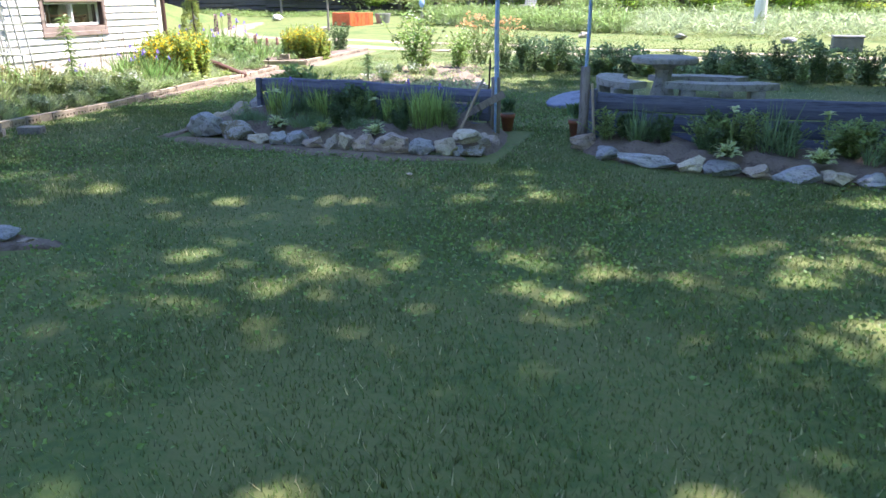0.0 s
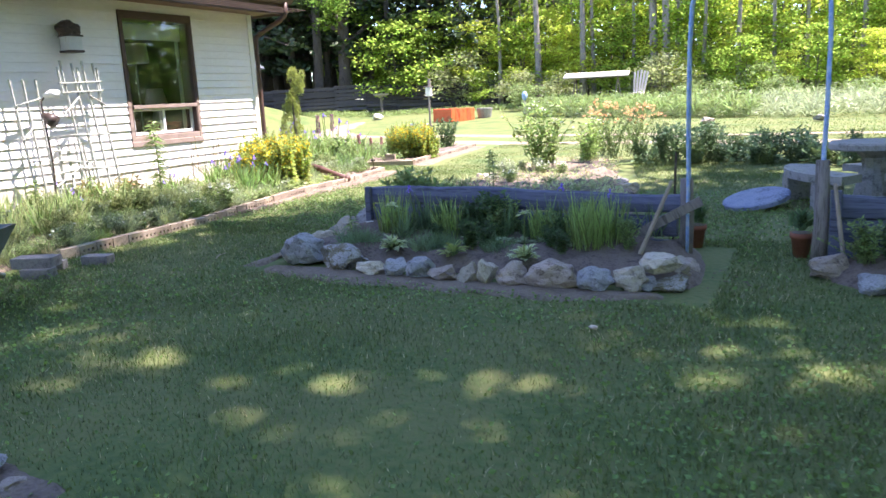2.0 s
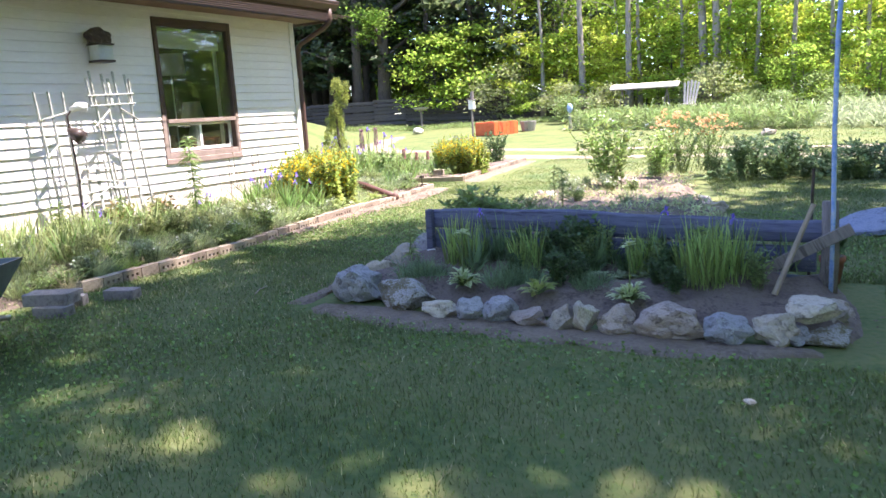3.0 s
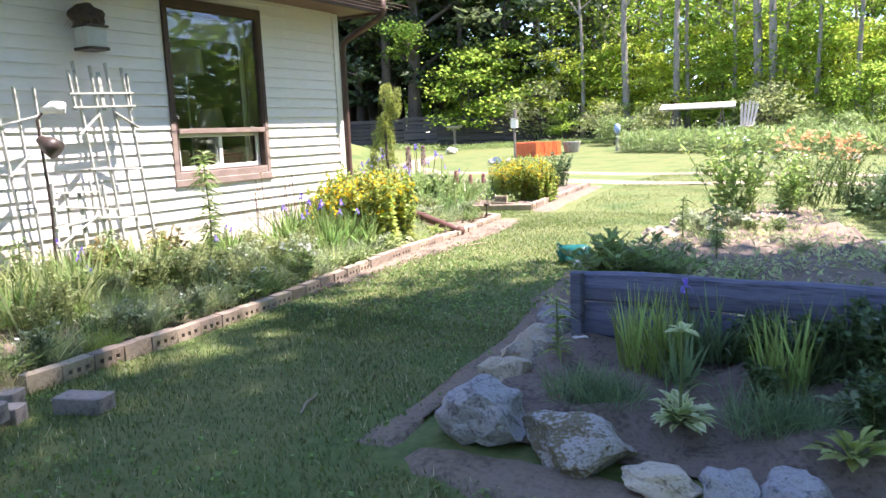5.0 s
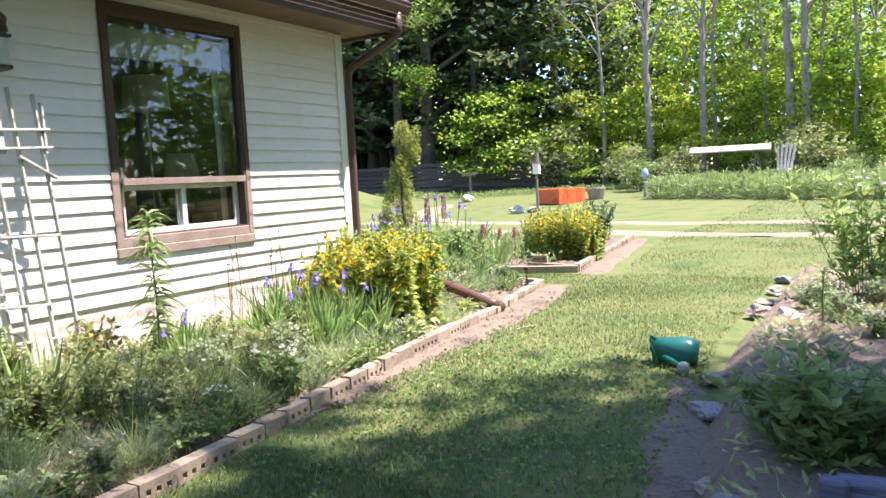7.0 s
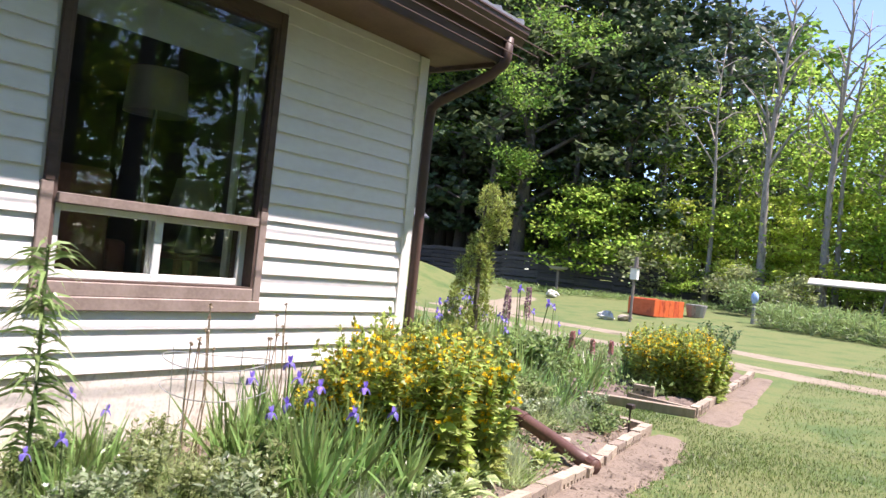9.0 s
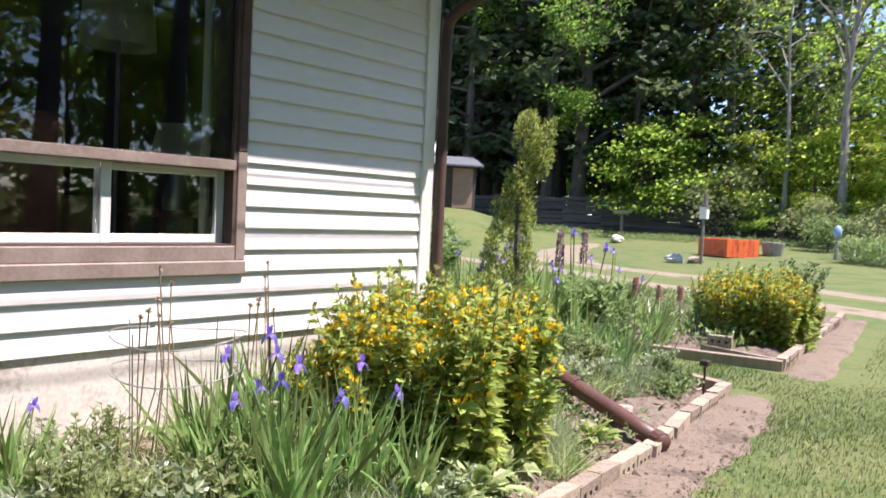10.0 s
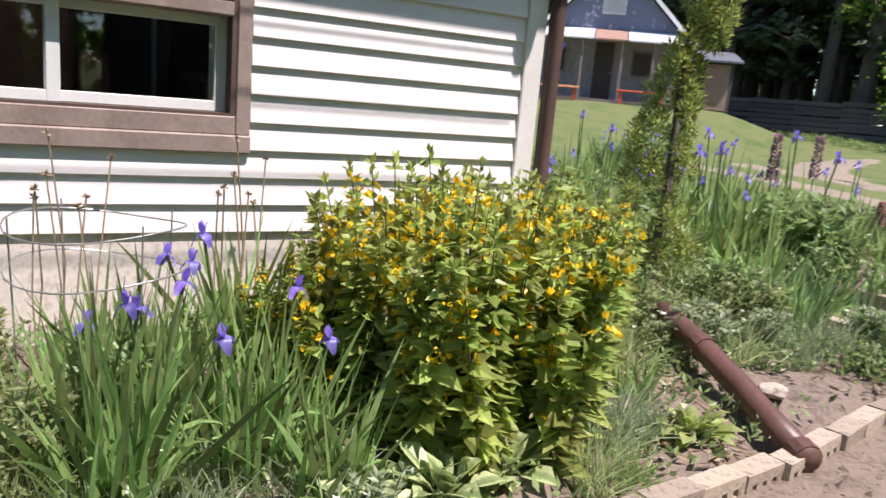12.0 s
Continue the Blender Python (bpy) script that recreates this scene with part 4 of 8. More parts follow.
def brick_mesh(holes=True):
    """A brick on its edge: 0.2 long, 0.1 high, 0.075 deep, three square holes in the face at -y."""
    L, H, D, e = 0.197, 0.098, 0.075, 0.004
    g = Geo()
    xs = np.array([-L / 2, -0.067, -0.042, -0.0125, 0.0125, 0.042, 0.067, L / 2])
    zs = np.array([0.0, 0.036, 0.062, H])
    idx = {}
    v = []
    for a, x in enumerate(xs):
        for b, z in enumerate(zs):
            idx[a, b] = len(v)
            v.append((x, -D / 2, z))
    f = []
    for a in range(7):
        for b in range(3):
            q = [idx[a, b], idx[a + 1, b], idx[a + 1, b + 1], idx[a, b + 1]]
            if b == 1 and a in (1, 3, 5) and holes:
                k = len(v)
                v += [(v[i][0], D / 2 - 0.03, v[i][2]) for i in q]
                f += [(q[j], q[(j + 1) % 4], k + (j + 1) % 4, k + j) for j in range(4)] + [(k, k + 1, k + 2, k + 3)]
            else:
                f.append(tuple(q))
    k = len(v)
    v += [(-L / 2, -D / 2, 0), (L / 2, -D / 2, 0), (L / 2, -D / 2, H), (-L / 2, -D / 2, H), (-L / 2, D / 2, 0), (L / 2, D / 2, 0), (L / 2, D / 2, H), (-L / 2, D / 2, H)]
    f += [(k + 3, k + 2, k + 6, k + 7), (k + 1, k + 5, k + 6, k + 2), (k, k + 3, k + 7, k + 4), (k + 4, k + 7, k + 6, k + 5), (k, k + 4, k + 5, k + 1)]
    me = g.add(v, f).mesh("brick")
    me.materials.append(M["brick"])
    return me


BRICK, PLAIN = brick_mesh(), brick_mesh(False)


def edging(points, label, seed, up=0.0):
    """A course of loose bricks along a line."""
    r = random.Random(seed)
    e = thing("brick_edging", label, "edging", kind="structure")
    pts = np.array(points, float)
    seg = np.r_[0, np.cumsum(np.linalg.norm(np.diff(pts, axis=0), axis=1))]
    s = 0.1
    while s < seg[-1]:
        x, y = np.interp(s, seg, pts[:, 0]), np.interp(s, seg, pts[:, 1])
        x2, y2 = np.interp(min(s + 0.05, seg[-1]), seg, pts[:, 0]), np.interp(min(s + 0.05, seg[-1]), seg, pts[:, 1])
        a = math.atan2(y2 - y, x2 - x) if (x2, y2) != (x, y) else math.pi / 2
        ob = new("brick", PLAIN if r.random() < 0.25 else BRICK)
        ob.parent = e
        ob.matrix_basis = pose(x + 0.012 * math.sin(2.1 * s) + r.uniform(-0.004, 0.004), y, gz(x, y) - 0.01 + 0.010 * math.sin(1.7 * s + 1) + r.uniform(-0.004, 0.004) + up, r.uniform(-3, 3), r.uniform(-1.2, 1.2), math.degrees(a) + r.uniform(-2, 2))
        s += 0.200 + r.uniform(0, 0.004)
    return e


edging(EDGE, "row of old hollow bricks edging the house bed", 3)
edging(EDGE_FAR, "row of old bricks edging the far bed", 5)
edging([(-8.06, 13.72), (-8.45, 13.78), (-8.85, 13.8)], "short row of bricks closing the bed", 6)
loose = solid("loose_brick", BRICK.copy(), "brick", "single brick set on top of the plank edging", "brick", pose(-8.58, 15.0, 0.12, 0, 0, 12))
plank = solid("edging_plank", box(-0.6, -0.025, -0.01, 0.6, 0.025, 0.10, 0.004), "stick_wood", "weathered brown plank edging the far bed", "plank", pose(-8.62, 14.80, 0.0, 4, 0, 14))
solid("edging_plank", box(-0.35, -0.02, -0.01, 0.35, 0.02, 0.09, 0.004), "stick_wood", "weathered brown plank edging the far bed", "plank", pose(-8.38, 15.0, 0.02, 0, 4, 10))

# the spare downpipe lying over the brick edge
pipe = thing("spare_pipe", "rusty brown downpipe lying across the bed", "pipe", pose(0, 0, 0))
part("tube", tube(Geo(), [(-8.62, 12.36, 0.27), (-8.35, 12.29, 0.225), (-8.05, 12.22, 0.150), (-7.90, 12.17, 0.115), (-7.68, 12.10, 0.075)], 0.048, 12), "rust_pipe", pipe, smooth=True)
part("ring", tube(Geo(), [(-8.34, 12.287, 0.222), (-8.30, 12.277, 0.212)], 0.054, 12), "rust_pipe", pipe)
part("ring", tube(Geo(), [(-7.74, 12.119, 0.086), (-7.69, 12.103, 0.077)], 0.053, 12), "rust_pipe", pipe)
stake = thing("path_light", "slim black garden stake by the brick corner", "stake", pose(-8.11, 13.58, 0.0))
part("stem", tube(Geo(), [(0, 0, 0), (0, 0, 0.22)], 0.008, 6), "lantern_dark", stake)
part("head", box(-0.03, -0.03, 0.21, 0.03, 0.03, 0.25, 0.006), "lantern_dark", stake)


# ---- plank walls of the raised beds ----
def slab(L, h, t, seed):
    """A split slab plank with a wavy top edge, lying along x."""
    bm = bmesh.new()
    n = 24
    r = random.Random(seed)
    ph = [r.uniform(0, 6) for _ in range(4)]
    ring = []
    for i in range(n + 1):
        x = L * i / n
        top = h + 0.012 * math.sin(2.1 * x + ph[0]) + 0.006 * math.sin(7 * x + ph[1])
        low = 0.010 * math.sin(2.7 * x + ph[2])
        dy = 0.014 * math.sin(1.7 * x + ph[3])
        prof = [(-t / 2 + dy, low + 0.012), (-t / 2 - 0.014 + dy, (low + top) / 2), (-t / 2 + dy, top - 0.012), (-t / 2 + 0.015 + dy, top), (t / 2 - 0.012 + dy, top), (t / 2 + dy, top - 0.012), (t / 2 + dy, low), (-t / 2 + 0.012 + dy, low)]
        ring.append([bm.verts.new((x, y, z)) for y, z in prof])
    for a, b in zip(ring, ring[1:]):
        for j in range(8):
            bm.faces.new((a[j], b[j], b[(j + 1) % 8], a[(j + 1) % 8]))
    bm.faces.new(ring[0])
    bm.faces.new(ring[-1][::-1])
    bmesh.ops.recalc_face_normals(bm, faces=bm.faces[:])
    return bm


w1 = thing("plank_wall", "low wall of weathered blue-grey slab planks", "garden wall", pose(-4.75, 8.04, 0, 0, 0, -4.0), group="plank walls")
for i, (z, h, x0, L) in enumerate([(0.02, 0.15, 0.0, 2.78), (0.185, 0.155, 0.02, 2.76), (0.355, 0.155, 0.0, 2.82)]):
    part("plank", slab(L, h, 0.055, i), "old_wood", w1, at=pose(x0, 0.012 * (i % 2), z))
part("stake", box(-0.03, -0.07, -0.1, 0.03, -0.02, 0.51, 0.006), "old_wood", w1, "grey end stake")
part("stake", box(1.4, 0.05, -0.1, 1.46, 0.10, 0.47, 0.006), "old_wood", w1)
w2 = thing("plank_wall", "long low wall of weathered blue-grey slab planks", "garden wall", pose(-0.93, 7.83, 0, 0, 0, -1.0), group="plank walls")
for i, (z, h, x0, L) in enumerate([(0.02, 0.15, 0.0, 4.9), (0.175, 0.16, 0.02, 4.88), (0.345, 0.165, 0.0, 4.9)]):
    part("plank", slab(L, h, 0.055, i + 7), "old_wood", w2, at=pose(x0, 0.012 * (i % 2), z))
part("stake", box(-0.04, -0.08, -0.1, 0.03, -0.03, 0.55, 0.006), "old_wood", w2, "grey end stake")


# ---- garden arch with its posts ----
def hoop(dy):
    pts = [(-0.49, dy, 0.0), (-0.49, dy, 0.5), (-0.50, dy, 1.0), (-0.50, dy, 1.5), (-0.49, dy, 1.72)]
    pts += [(-0.49 * math.cos(a), dy, 1.72 + 0.42 * math.sin(a)) for a in np.linspace(0.15, math.pi - 0.15, 15)]
    pts += [(0.49, dy, 1.72), (0.50, dy, 1.5), (0.50, dy, 1.0), (0.49, dy, 0.5), (0.49, dy, 0.0)]
    return pts


arch = thing("garden_arch", "tall blue-painted metal garden arch between the plank walls", "garden arch", pose(-1.46, 7.80, 0.05, 0, 0, 3) @ Matrix.Diagonal((0.88, 1, 1, 1)))
hoops = [hoop(-0.04), hoop(0.04)]
for hp in hoops:
    part("hoop", tube(Geo(), hp, 0.015, 8), "arch_paint", arch, smooth=True)
for i in range(2, len(hoops[0]) - 2):
    part("rung", tube(Geo(), [hoops[0][i], hoops[1][i]], 0.008, 6), "arch_paint", arch)
for i, x in enumerate((-0.44, 0.44)):
    g = Geo()
    tube(g, [(x, -0.02, 0.0), (x + 0.01, 0.0, 0.3), (x, 0.01, 0.62 if i == 0 else 0.75)], [0.055, 0.05, 0.045], 9)
    solid("gate_post", g, "post_wood", "short weathered wooden post beside the arch", "post", pose(-1.47, 7.80, 0.0), group="posts of the arch", smooth=True)
solid("leaning_stick", tube(Geo(), [(-2.17, 7.45, 0.12), (-1.99, 7.66, 0.62)], [0.018, 0.014], 6), "stick_wood", "pale stick leaning on the arch post", "stick")
solid("leaning_stick", tube(Geo(), [(-0.88, 7.58, 0.12), (-0.95, 7.74, 0.60)], [0.016, 0.014], 6), "stick_wood", "pale stick leaning on the arch post", "stick")
solid("brace_board", box(-0.36, -0.012, -0.035, 0.36, 0.012, 0.035, 0.003), "post_wood", "short board propped against the arch post", "board", pose(-2.10, 7.68, 0.30, 0, -30, 0))
solid("garden_stake", tube(Geo(), [(-2.02, 7.92, 0.1), (-2.01, 7.95, 0.80)], 0.010, 6), "lantern_dark", "thin dark plant stake", "stake")


def pot(x, y, label):
    p = thing("flower_pot", label, "pot", pose(x, y, gz(x, y)) @ Matrix.Diagonal((0.72, 0.72, 0.72, 1)), group="terracotta pots")
    part("bowl", tube(Geo(), [(0, 0, 0), (0, 0, 0.20), (0, 0, 0.20), (0, 0, 0.25)], [0.07, 0.10, 0.11, 0.112], 18), "terracotta", p, smooth=True)
    part("earth", tube(Geo(), [(0, 0, 0.245), (0, 0, 0.256)], [0.10, 0.09], 18), "soil", p)
    n = 70
    a = rng.uniform(0, 6.28, n)
    d = np.stack([np.cos(a) * 0.7, np.sin(a) * 0.7, rng.uniform(0.4, 1.3, n)], -1)
    base = np.stack([rng.normal(0, 0.04, n), rng.normal(0, 0.04, n), rng.uniform(0.26, 0.40, n)], -1)
    part("foliage", leaves(Geo(), base, d, rng.uniform(0.08, 0.16, n), 0.05), "leaf_dark", p)
    return p


pot(-1.9, 8.28, "terracotta pot with dark green plant by the arch")
pot(-1.14, 8.10, "terracotta pot with dark green plant by the arch")

# ---- concrete table, bench pieces and slab ----
tb = thing("concrete_table", "round mottled concrete garden table on a pedestal", "table", pose(-0.52, 11.35, gz(-0.5, 11.3)) @ Matrix.Diagonal((1, 1, 1.12, 1)))
part("tabletop", tube(Geo(), [(0, 0, 0.475), (0, 0, 0.49), (0, 0, 0.535), (0, 0, 0.55)], [0.42, 0.44, 0.44, 0.42], 32), "concrete", tb)
part("pedestal", tube(Geo(), [(0, 0, 0), (0, 0, 0.06), (0, 0, 0.30), (0, 0, 0.40), (0, 0, 0.475)], [0.19, 0.18, 0.11, 0.12, 0.20], 10), "concrete", tb)


def bench(x, y, turn, label, h=0.24):
    b = thing("concrete_bench", label, "bench", pose(x, y, gz(x, y), 0, 0, turn), group="concrete benches")
    g = Geo()
    n = 12
    v, f = [], []
    for i in range(n + 1):
        a = math.radians(-38 + 76 * i / n)
        for r in (0.80, 1.14):
            for z in (h - 0.08, h):
                v.append((r * math.sin(a), r * math.cos(a) - 0.97, z))
    for i in range(n):
        k = 4 * i
        f += [(k, k + 4, k + 5, k + 1), (k + 1, k + 5, k + 7, k + 3), (k + 3, k + 7, k + 6, k + 2), (k + 2, k + 6, k + 4, k)]
    f += [(0, 1, 3, 2), (4 * n, 4 * n + 2, 4 * n + 3, 4 * n + 1)]
    part("seat", g.add(v, f), "concrete", b, "mottled concrete seat slab")
    for sgn in (-1, 1):
        part("leg", box(sgn * 0.42 - 0.09, -0.18, 0, sgn * 0.42 + 0.09, 0.08, h - 0.08, 0.02, 2), "concrete", b)


bench(0.25, 10.75, 190, "curved concrete bench seat with worn pale patches", 0.34)
bench(-0.1, 12.35, 8, "curved concrete bench behind the table", 0.30)
bench(-1.15, 10.75, 110, "curved concrete bench with pale stone legs", 0.36)
slabg = tube(Geo(), [(0, 0, 0), (0, 0, 0.04), (0, 0, 0.05)], [0.33, 0.33, 0.31], 28)
solid("round_slab", slabg, "slab_blue", "round bluish grey slab lying tilted on the lawn", "slab", pose(-1.60, 10.45, 0.08, 9, -10, 0))

# ---- things on the lawn ----
blk = box(-0.2, -0.1, 0, 0.2, 0.1, 0.14, 0.008)
BLOCK = as_mesh("concrete_block", blk)
BLOCK.materials.append(M["block_grey"])
for x, y, z, a, s in [(-6.63, 6.52, 0.0, 18, 0.62), (-6.68, 5.99, 0.0, 20, 0.62), (-6.76, 6.04, 0.085, 24, 0.85), (-6.86, 6.26, 0.0, 30, 0.5), (-7.12, 6.38, 0.0, 30, 0.6), (-7.2, 5.7, 0.0, 60, 0.6)]:
    ob = new("concrete_block", BLOCK)
    ob.matrix_basis = pose(x, y, gz(x, y) + z - 0.01, 0, 0, a) @ Matrix.Diagonal((s, s, 0.62, 1))
    tagged(ob, "grey concrete block lying at the bed's end" if z == 0 else "grey concrete block stacked on another", "block", "concrete blocks")
for i, (x, y, s, m, tall) in enumerate([(-3.70, 3.42, 0.26, "rock_pink", 0.7), (-3.80, 3.62, 0.28, "rock_grey", 0.5), (-3.98, 3.32, 0.30, "rock_grey", 0.6), (-4.05, 3.66, 0.26, "rock_grey", 0.6), (-4.25, 3.4, 0.3, "rock_pink", 0.6), (-3.60, 3.62, 0.16, "rock_pink", 0.4)]):
    boulder(x, y, s, m, i * 1.1, tall, kind_label="worn stone of a small ring in the lawn", group="stones of the lawn ring", seed=i + 1)
solid("dirt_path", strip([(-4.4, 3.52), (-3.9, 3.55), (-3.35, 3.66)], [0.5, 0.5, 0.14], 0.02, 14, 0.03, 9), "soil", "dark bare earth round the stone ring", "earth", kind="structure", smooth=True)

can = thing("watering_can", "green plastic watering can lying on the lawn", "watering can", pose(-5.82, 10.82, 0.0, 0, 0, 25) @ Matrix.Diagonal((0.78, 0.78, 0.78, 1)))
g = tube(Geo(), [(-0.17, 0.09, 0.115), (-0.165, 0.09, 0.116), (0.10, 0.02, 0.12), (0.18, 0.0, 0.11)], [0.09, 0.105, 0.115, 0.09], 18)
part("body", g, "can_green", can, smooth=True)
part("spout", tube(Geo(), [(-0.10, -0.02, 0.08), (-0.02, -0.16, 0.06), (0.0, -0.22, 0.055)], [0.03, 0.02, 0.018], 10), "can_green", can, smooth=True)
part("rose", tube(Geo(), [(0.0, -0.215, 0.055), (0.005, -0.25, 0.052), (0.006, -0.262, 0.052)], [0.02, 0.052, 0.05], 14), "can_grey", can, "grey sprinkler rose", smooth=True)
part("handle", tube(Geo(), [(-0.14, 0.08, 0.21), (-0.2, -0.02, 0.26), (-0.21, -0.10, 0.18), (-0.16, -0.05, 0.06)], 0.014, 8), "can_green", can, smooth=True)

sl = thing("garden_light", "black solar spotlight stake with a white lens", "garden light", pose(-8.86, 7.84, 0.08))
part("stake", tube(Geo(), [(0, 0, 0), (0.02, 0.02, 0.7), (0.0, 0.0, 1.36), (0.02, 0.06, 1.44)], 0.011, 6), "lantern_dark", sl)
hd = part("lamp_head", tube(Geo(), [(0.0, 0.04, 1.42), (0.06, 0.10, 1.45), (0.10, 0.15, 1.44)], [0.025, 0.045, 0.05], 12), "white_paint", sl, "white lamp head", smooth=True)
part("lens", tube(Geo(), [(0.10, 0.15, 1.44), (0.112, 0.165, 1.437)], [0.047, 0.04], 12), "white_paint", hd, "white lens")
part("lamp_head", tube(Geo(), [(0.0, 0.0, 1.22), (0.07, 0.03, 1.17), (0.12, 0.05, 1.13)], [0.03, 0.07, 0.075], 12), "lantern_dark", sl, smooth=True)

wb = thing("wheelbarrow", "dark wheelbarrow with black tyre parked by the bed", "wheelbarrow", pose(-6.20, 5.19, 0.0, 0, 0, 213))
wheel = part("wheel", tube(Geo(), [(-0.05, 0, 0.19), (-0.04, 0, 0.19), (0.04, 0, 0.19), (0.05, 0, 0.19)], [0.155, 0.19, 0.19, 0.155], 24), "rubber", wb, "black rubber tyre", smooth=True)
part("hub", tube(Geo(), [(-0.07, 0, 0.19), (0.07, 0, 0.19)], 0.045, 12), "metal_grey", wheel)
tray = Geo()
lo = [(-0.22, 0.12, 0.36), (0.22, 0.12, 0.36), (0.25, 0.75, 0.36), (-0.25, 0.75, 0.36)]
hi = [(-0.24, -0.20, 0.56), (0.24, -0.20, 0.56), (0.34, 0.85, 0.60), (-0.34, 0.85, 0.60)]
hi2 = [(x * 0.95, y * 0.97 + 0.01, z) for x, y, z in hi]
lo2 = [(x * 0.95, y * 0.97 + 0.01, z + 0.01) for x, y, z in lo]
v = lo + hi + lo2 + hi2
f = [(3, 2, 1, 0), (8, 9, 10, 11)]
for j in range(4):
    k = (j + 1) % 4
    f += [(j, k, 4 + k, 4 + j), (8 + k, 8 + j, 12 + j, 12 + k), (4 + j, 4 + k, 12 + k, 12 + j)]
part("tray", tray.add(v, f), "barrow", wb, "dark green metal tray")
for s in (-1, 1):
    part("handle", tube(Geo(), [(s * 0.09, -0.18, 0.20), (s * 0.2, 0.4, 0.33), (s * 0.30, 1.35, 0.52)], 0.018, 8), "stick_wood", wb, "wooden handle")
    part("brace", tube(Geo(), [(s * 0.09, 0.2, 0.28), (s * 0.10, -0.2, 0.20), (s * 0.06, -0.27, 0.17)], 0.014, 8), "metal_grey", wb)
    part("leg", tube(Geo(), [(s * 0.22, 0.68, 0.36), (s * 0.24, 0.72, 0.0)], 0.015, 8), "metal_grey", wb)

# ---- across the track: red planter, fence, feeders, table, stones ----
red = thing("red_planter", "bright red painted board planter box", "planter", pose(-15.3, 32.2, gz(-15.3, 32.2), 0, 0, 66) @ Matrix.Diagonal((0.64, 1.45, 1.1, 1)))
for i in range(6):
    part("board", box(-1.0 + i * 0.335, -0.42, 0, -0.672 + i * 0.335, -0.38, 0.50, 0.006), "red_paint", red)
    part("board", box(-1.0 + i * 0.335, 0.38, 0, -0.672 + i * 0.335, 0.42, 0.50, 0.006), "red_paint", red)
part("end_board", box(-1.03, -0.42, 0, -1.0, 0.42, 0.48, 0.006), "red_paint", red)
part("end_board", box(1.01, -0.42, 0, 1.04, 0.42, 0.48, 0.006), "red_paint", red)
part("earth", box(-0.99, -0.37, 0.05, 1.0, 0.37, 0.44), "soil", red)
for i, (x, y, s, m) in enumerate([(-15.2, 28.2, 0.6, "rock_white"), (-14.75, 28.6, 0.45, "rock_tan"), (-20.4, 34.2, 0.7, "rock_white"), (-4.2, 27.5, 0.5, "rock_tan"), (-1.0, 27.0, 0.55, "rock_grey"), (2.2, 26.3, 0.55, "rock_grey")]):
    boulder(x, y, s, m, i, 0.7, kind_label="pale garden stone beside the track", group="stones beside the track", seed=i)
for x, y, s, m in [(-14.35, 33.4, 0.55, "concrete")]:
    pl = thing("stone_tub", "grey concrete planter tub", "planter", pose(x, y, gz(x, y)))
    part("bowl", tube(Geo(), [(0, 0, 0), (0, 0, 0.38), (0, 0, 0.42)], [0.28, 0.36, 0.36], 14), "concrete", pl)

FA, FB = Vector((-29.5, 35.2, 0)), Vector((-15.8, 42.0, 0))
fence = thing("fence", "old dark board fence at the edge of the woods", "fence", kind="structure")
fd = (FB - FA).normalized()
fang = math.degrees(math.atan2(fd.y, fd.x))
nf = 9
fl = (FB - FA).length / nf
rf = random.Random(4)
for i in range(nf + 1):
    p = FA + fd * fl * i
    part("post", box(-0.06, -0.06, -0.1, 0.06, 0.06, 1.48 + rf.uniform(-0.1, 0.1), 0.01), "fence_wood", fence, at=pose(p.x, p.y, gz(p.x, p.y), 0, 0, fang))
RAIL = as_mesh("slat", box(0, -0.02, 0, fl, 0.02, 0.17, 0.004))
RAIL.materials.append(M["fence_wood"])
for i in range(nf):
    p = FA + fd * fl * i
    for j in range(7):
        part("slat", RAIL, "fence_wood", fence, at=pose(p.x, p.y - 0.08, gz(p.x, p.y) + 0.05 + j * 0.195 + rf.uniform(-0.02, 0.02), 0, rf.uniform(-0.8, 0.8), fang))
wf = thing("wire_fence", "low wire fence with thin posts beyond the shrubs", "fence", kind="structure")
for i in range(9):
    x, y = -15.3 + i * 0.62, 42.2 + i * 0.1
    part("post", tube(Geo(), [(x, y, gz(x, y)), (x, y, gz(x, y) + 1.25)], 0.03, 6), "fence_wood", wf)
for j in range(3):
    part("wire", tube(Geo(), [(-15.3, 42.2, gz(-15, 42) + 0.4 + 0.4 * j), (-10.3, 43.0, gz(-10, 43) + 0.4 + 0.4 * j)], 0.012, 4), "fence_wood", wf)

bf = thing("bird_bath", "pale bird bath bowl on a post by the fence", "bird bath", pose(-21.4, 36.4, gz(-21.4, 36.4)))
part("post", tube(Geo(), [(0, 0, 0), (0, 0, 1.0)], 0.06, 8), "post_wood", bf)
part("bowl", tube(Geo(), [(0, 0, 0.98), (0, 0, 1.05), (0, 0, 1.14)], [0.12, 0.38, 0.42], 18), "concrete", bf)
nb = thing("nest_box", "small white-fronted nest box on a tall post", "bird house", pose(-14.55, 28.45, gz(-14.55, 28.45)) @ Matrix.Diagonal((0.8, 0.8, 0.88, 1)))
part("post", tube(Geo(), [(0, 0, 0), (0, 0, 1.5)], 0.05, 8), "post_wood", nb)
part("box", box(-0.13, -0.1, 1.40, 0.13, 0.12, 1.78, 0.01), "white_paint", nb)
part("roof", box(-0.17, -0.15, 1.78, 0.17, 0.16, 1.82, 0.008), "post_wood", nb)
part("post_top", tube(Geo(), [(0, 0.08, 1.5), (0, 0.08, 2.15)], [0.09, 0.07], 8), "post_wood", nb)
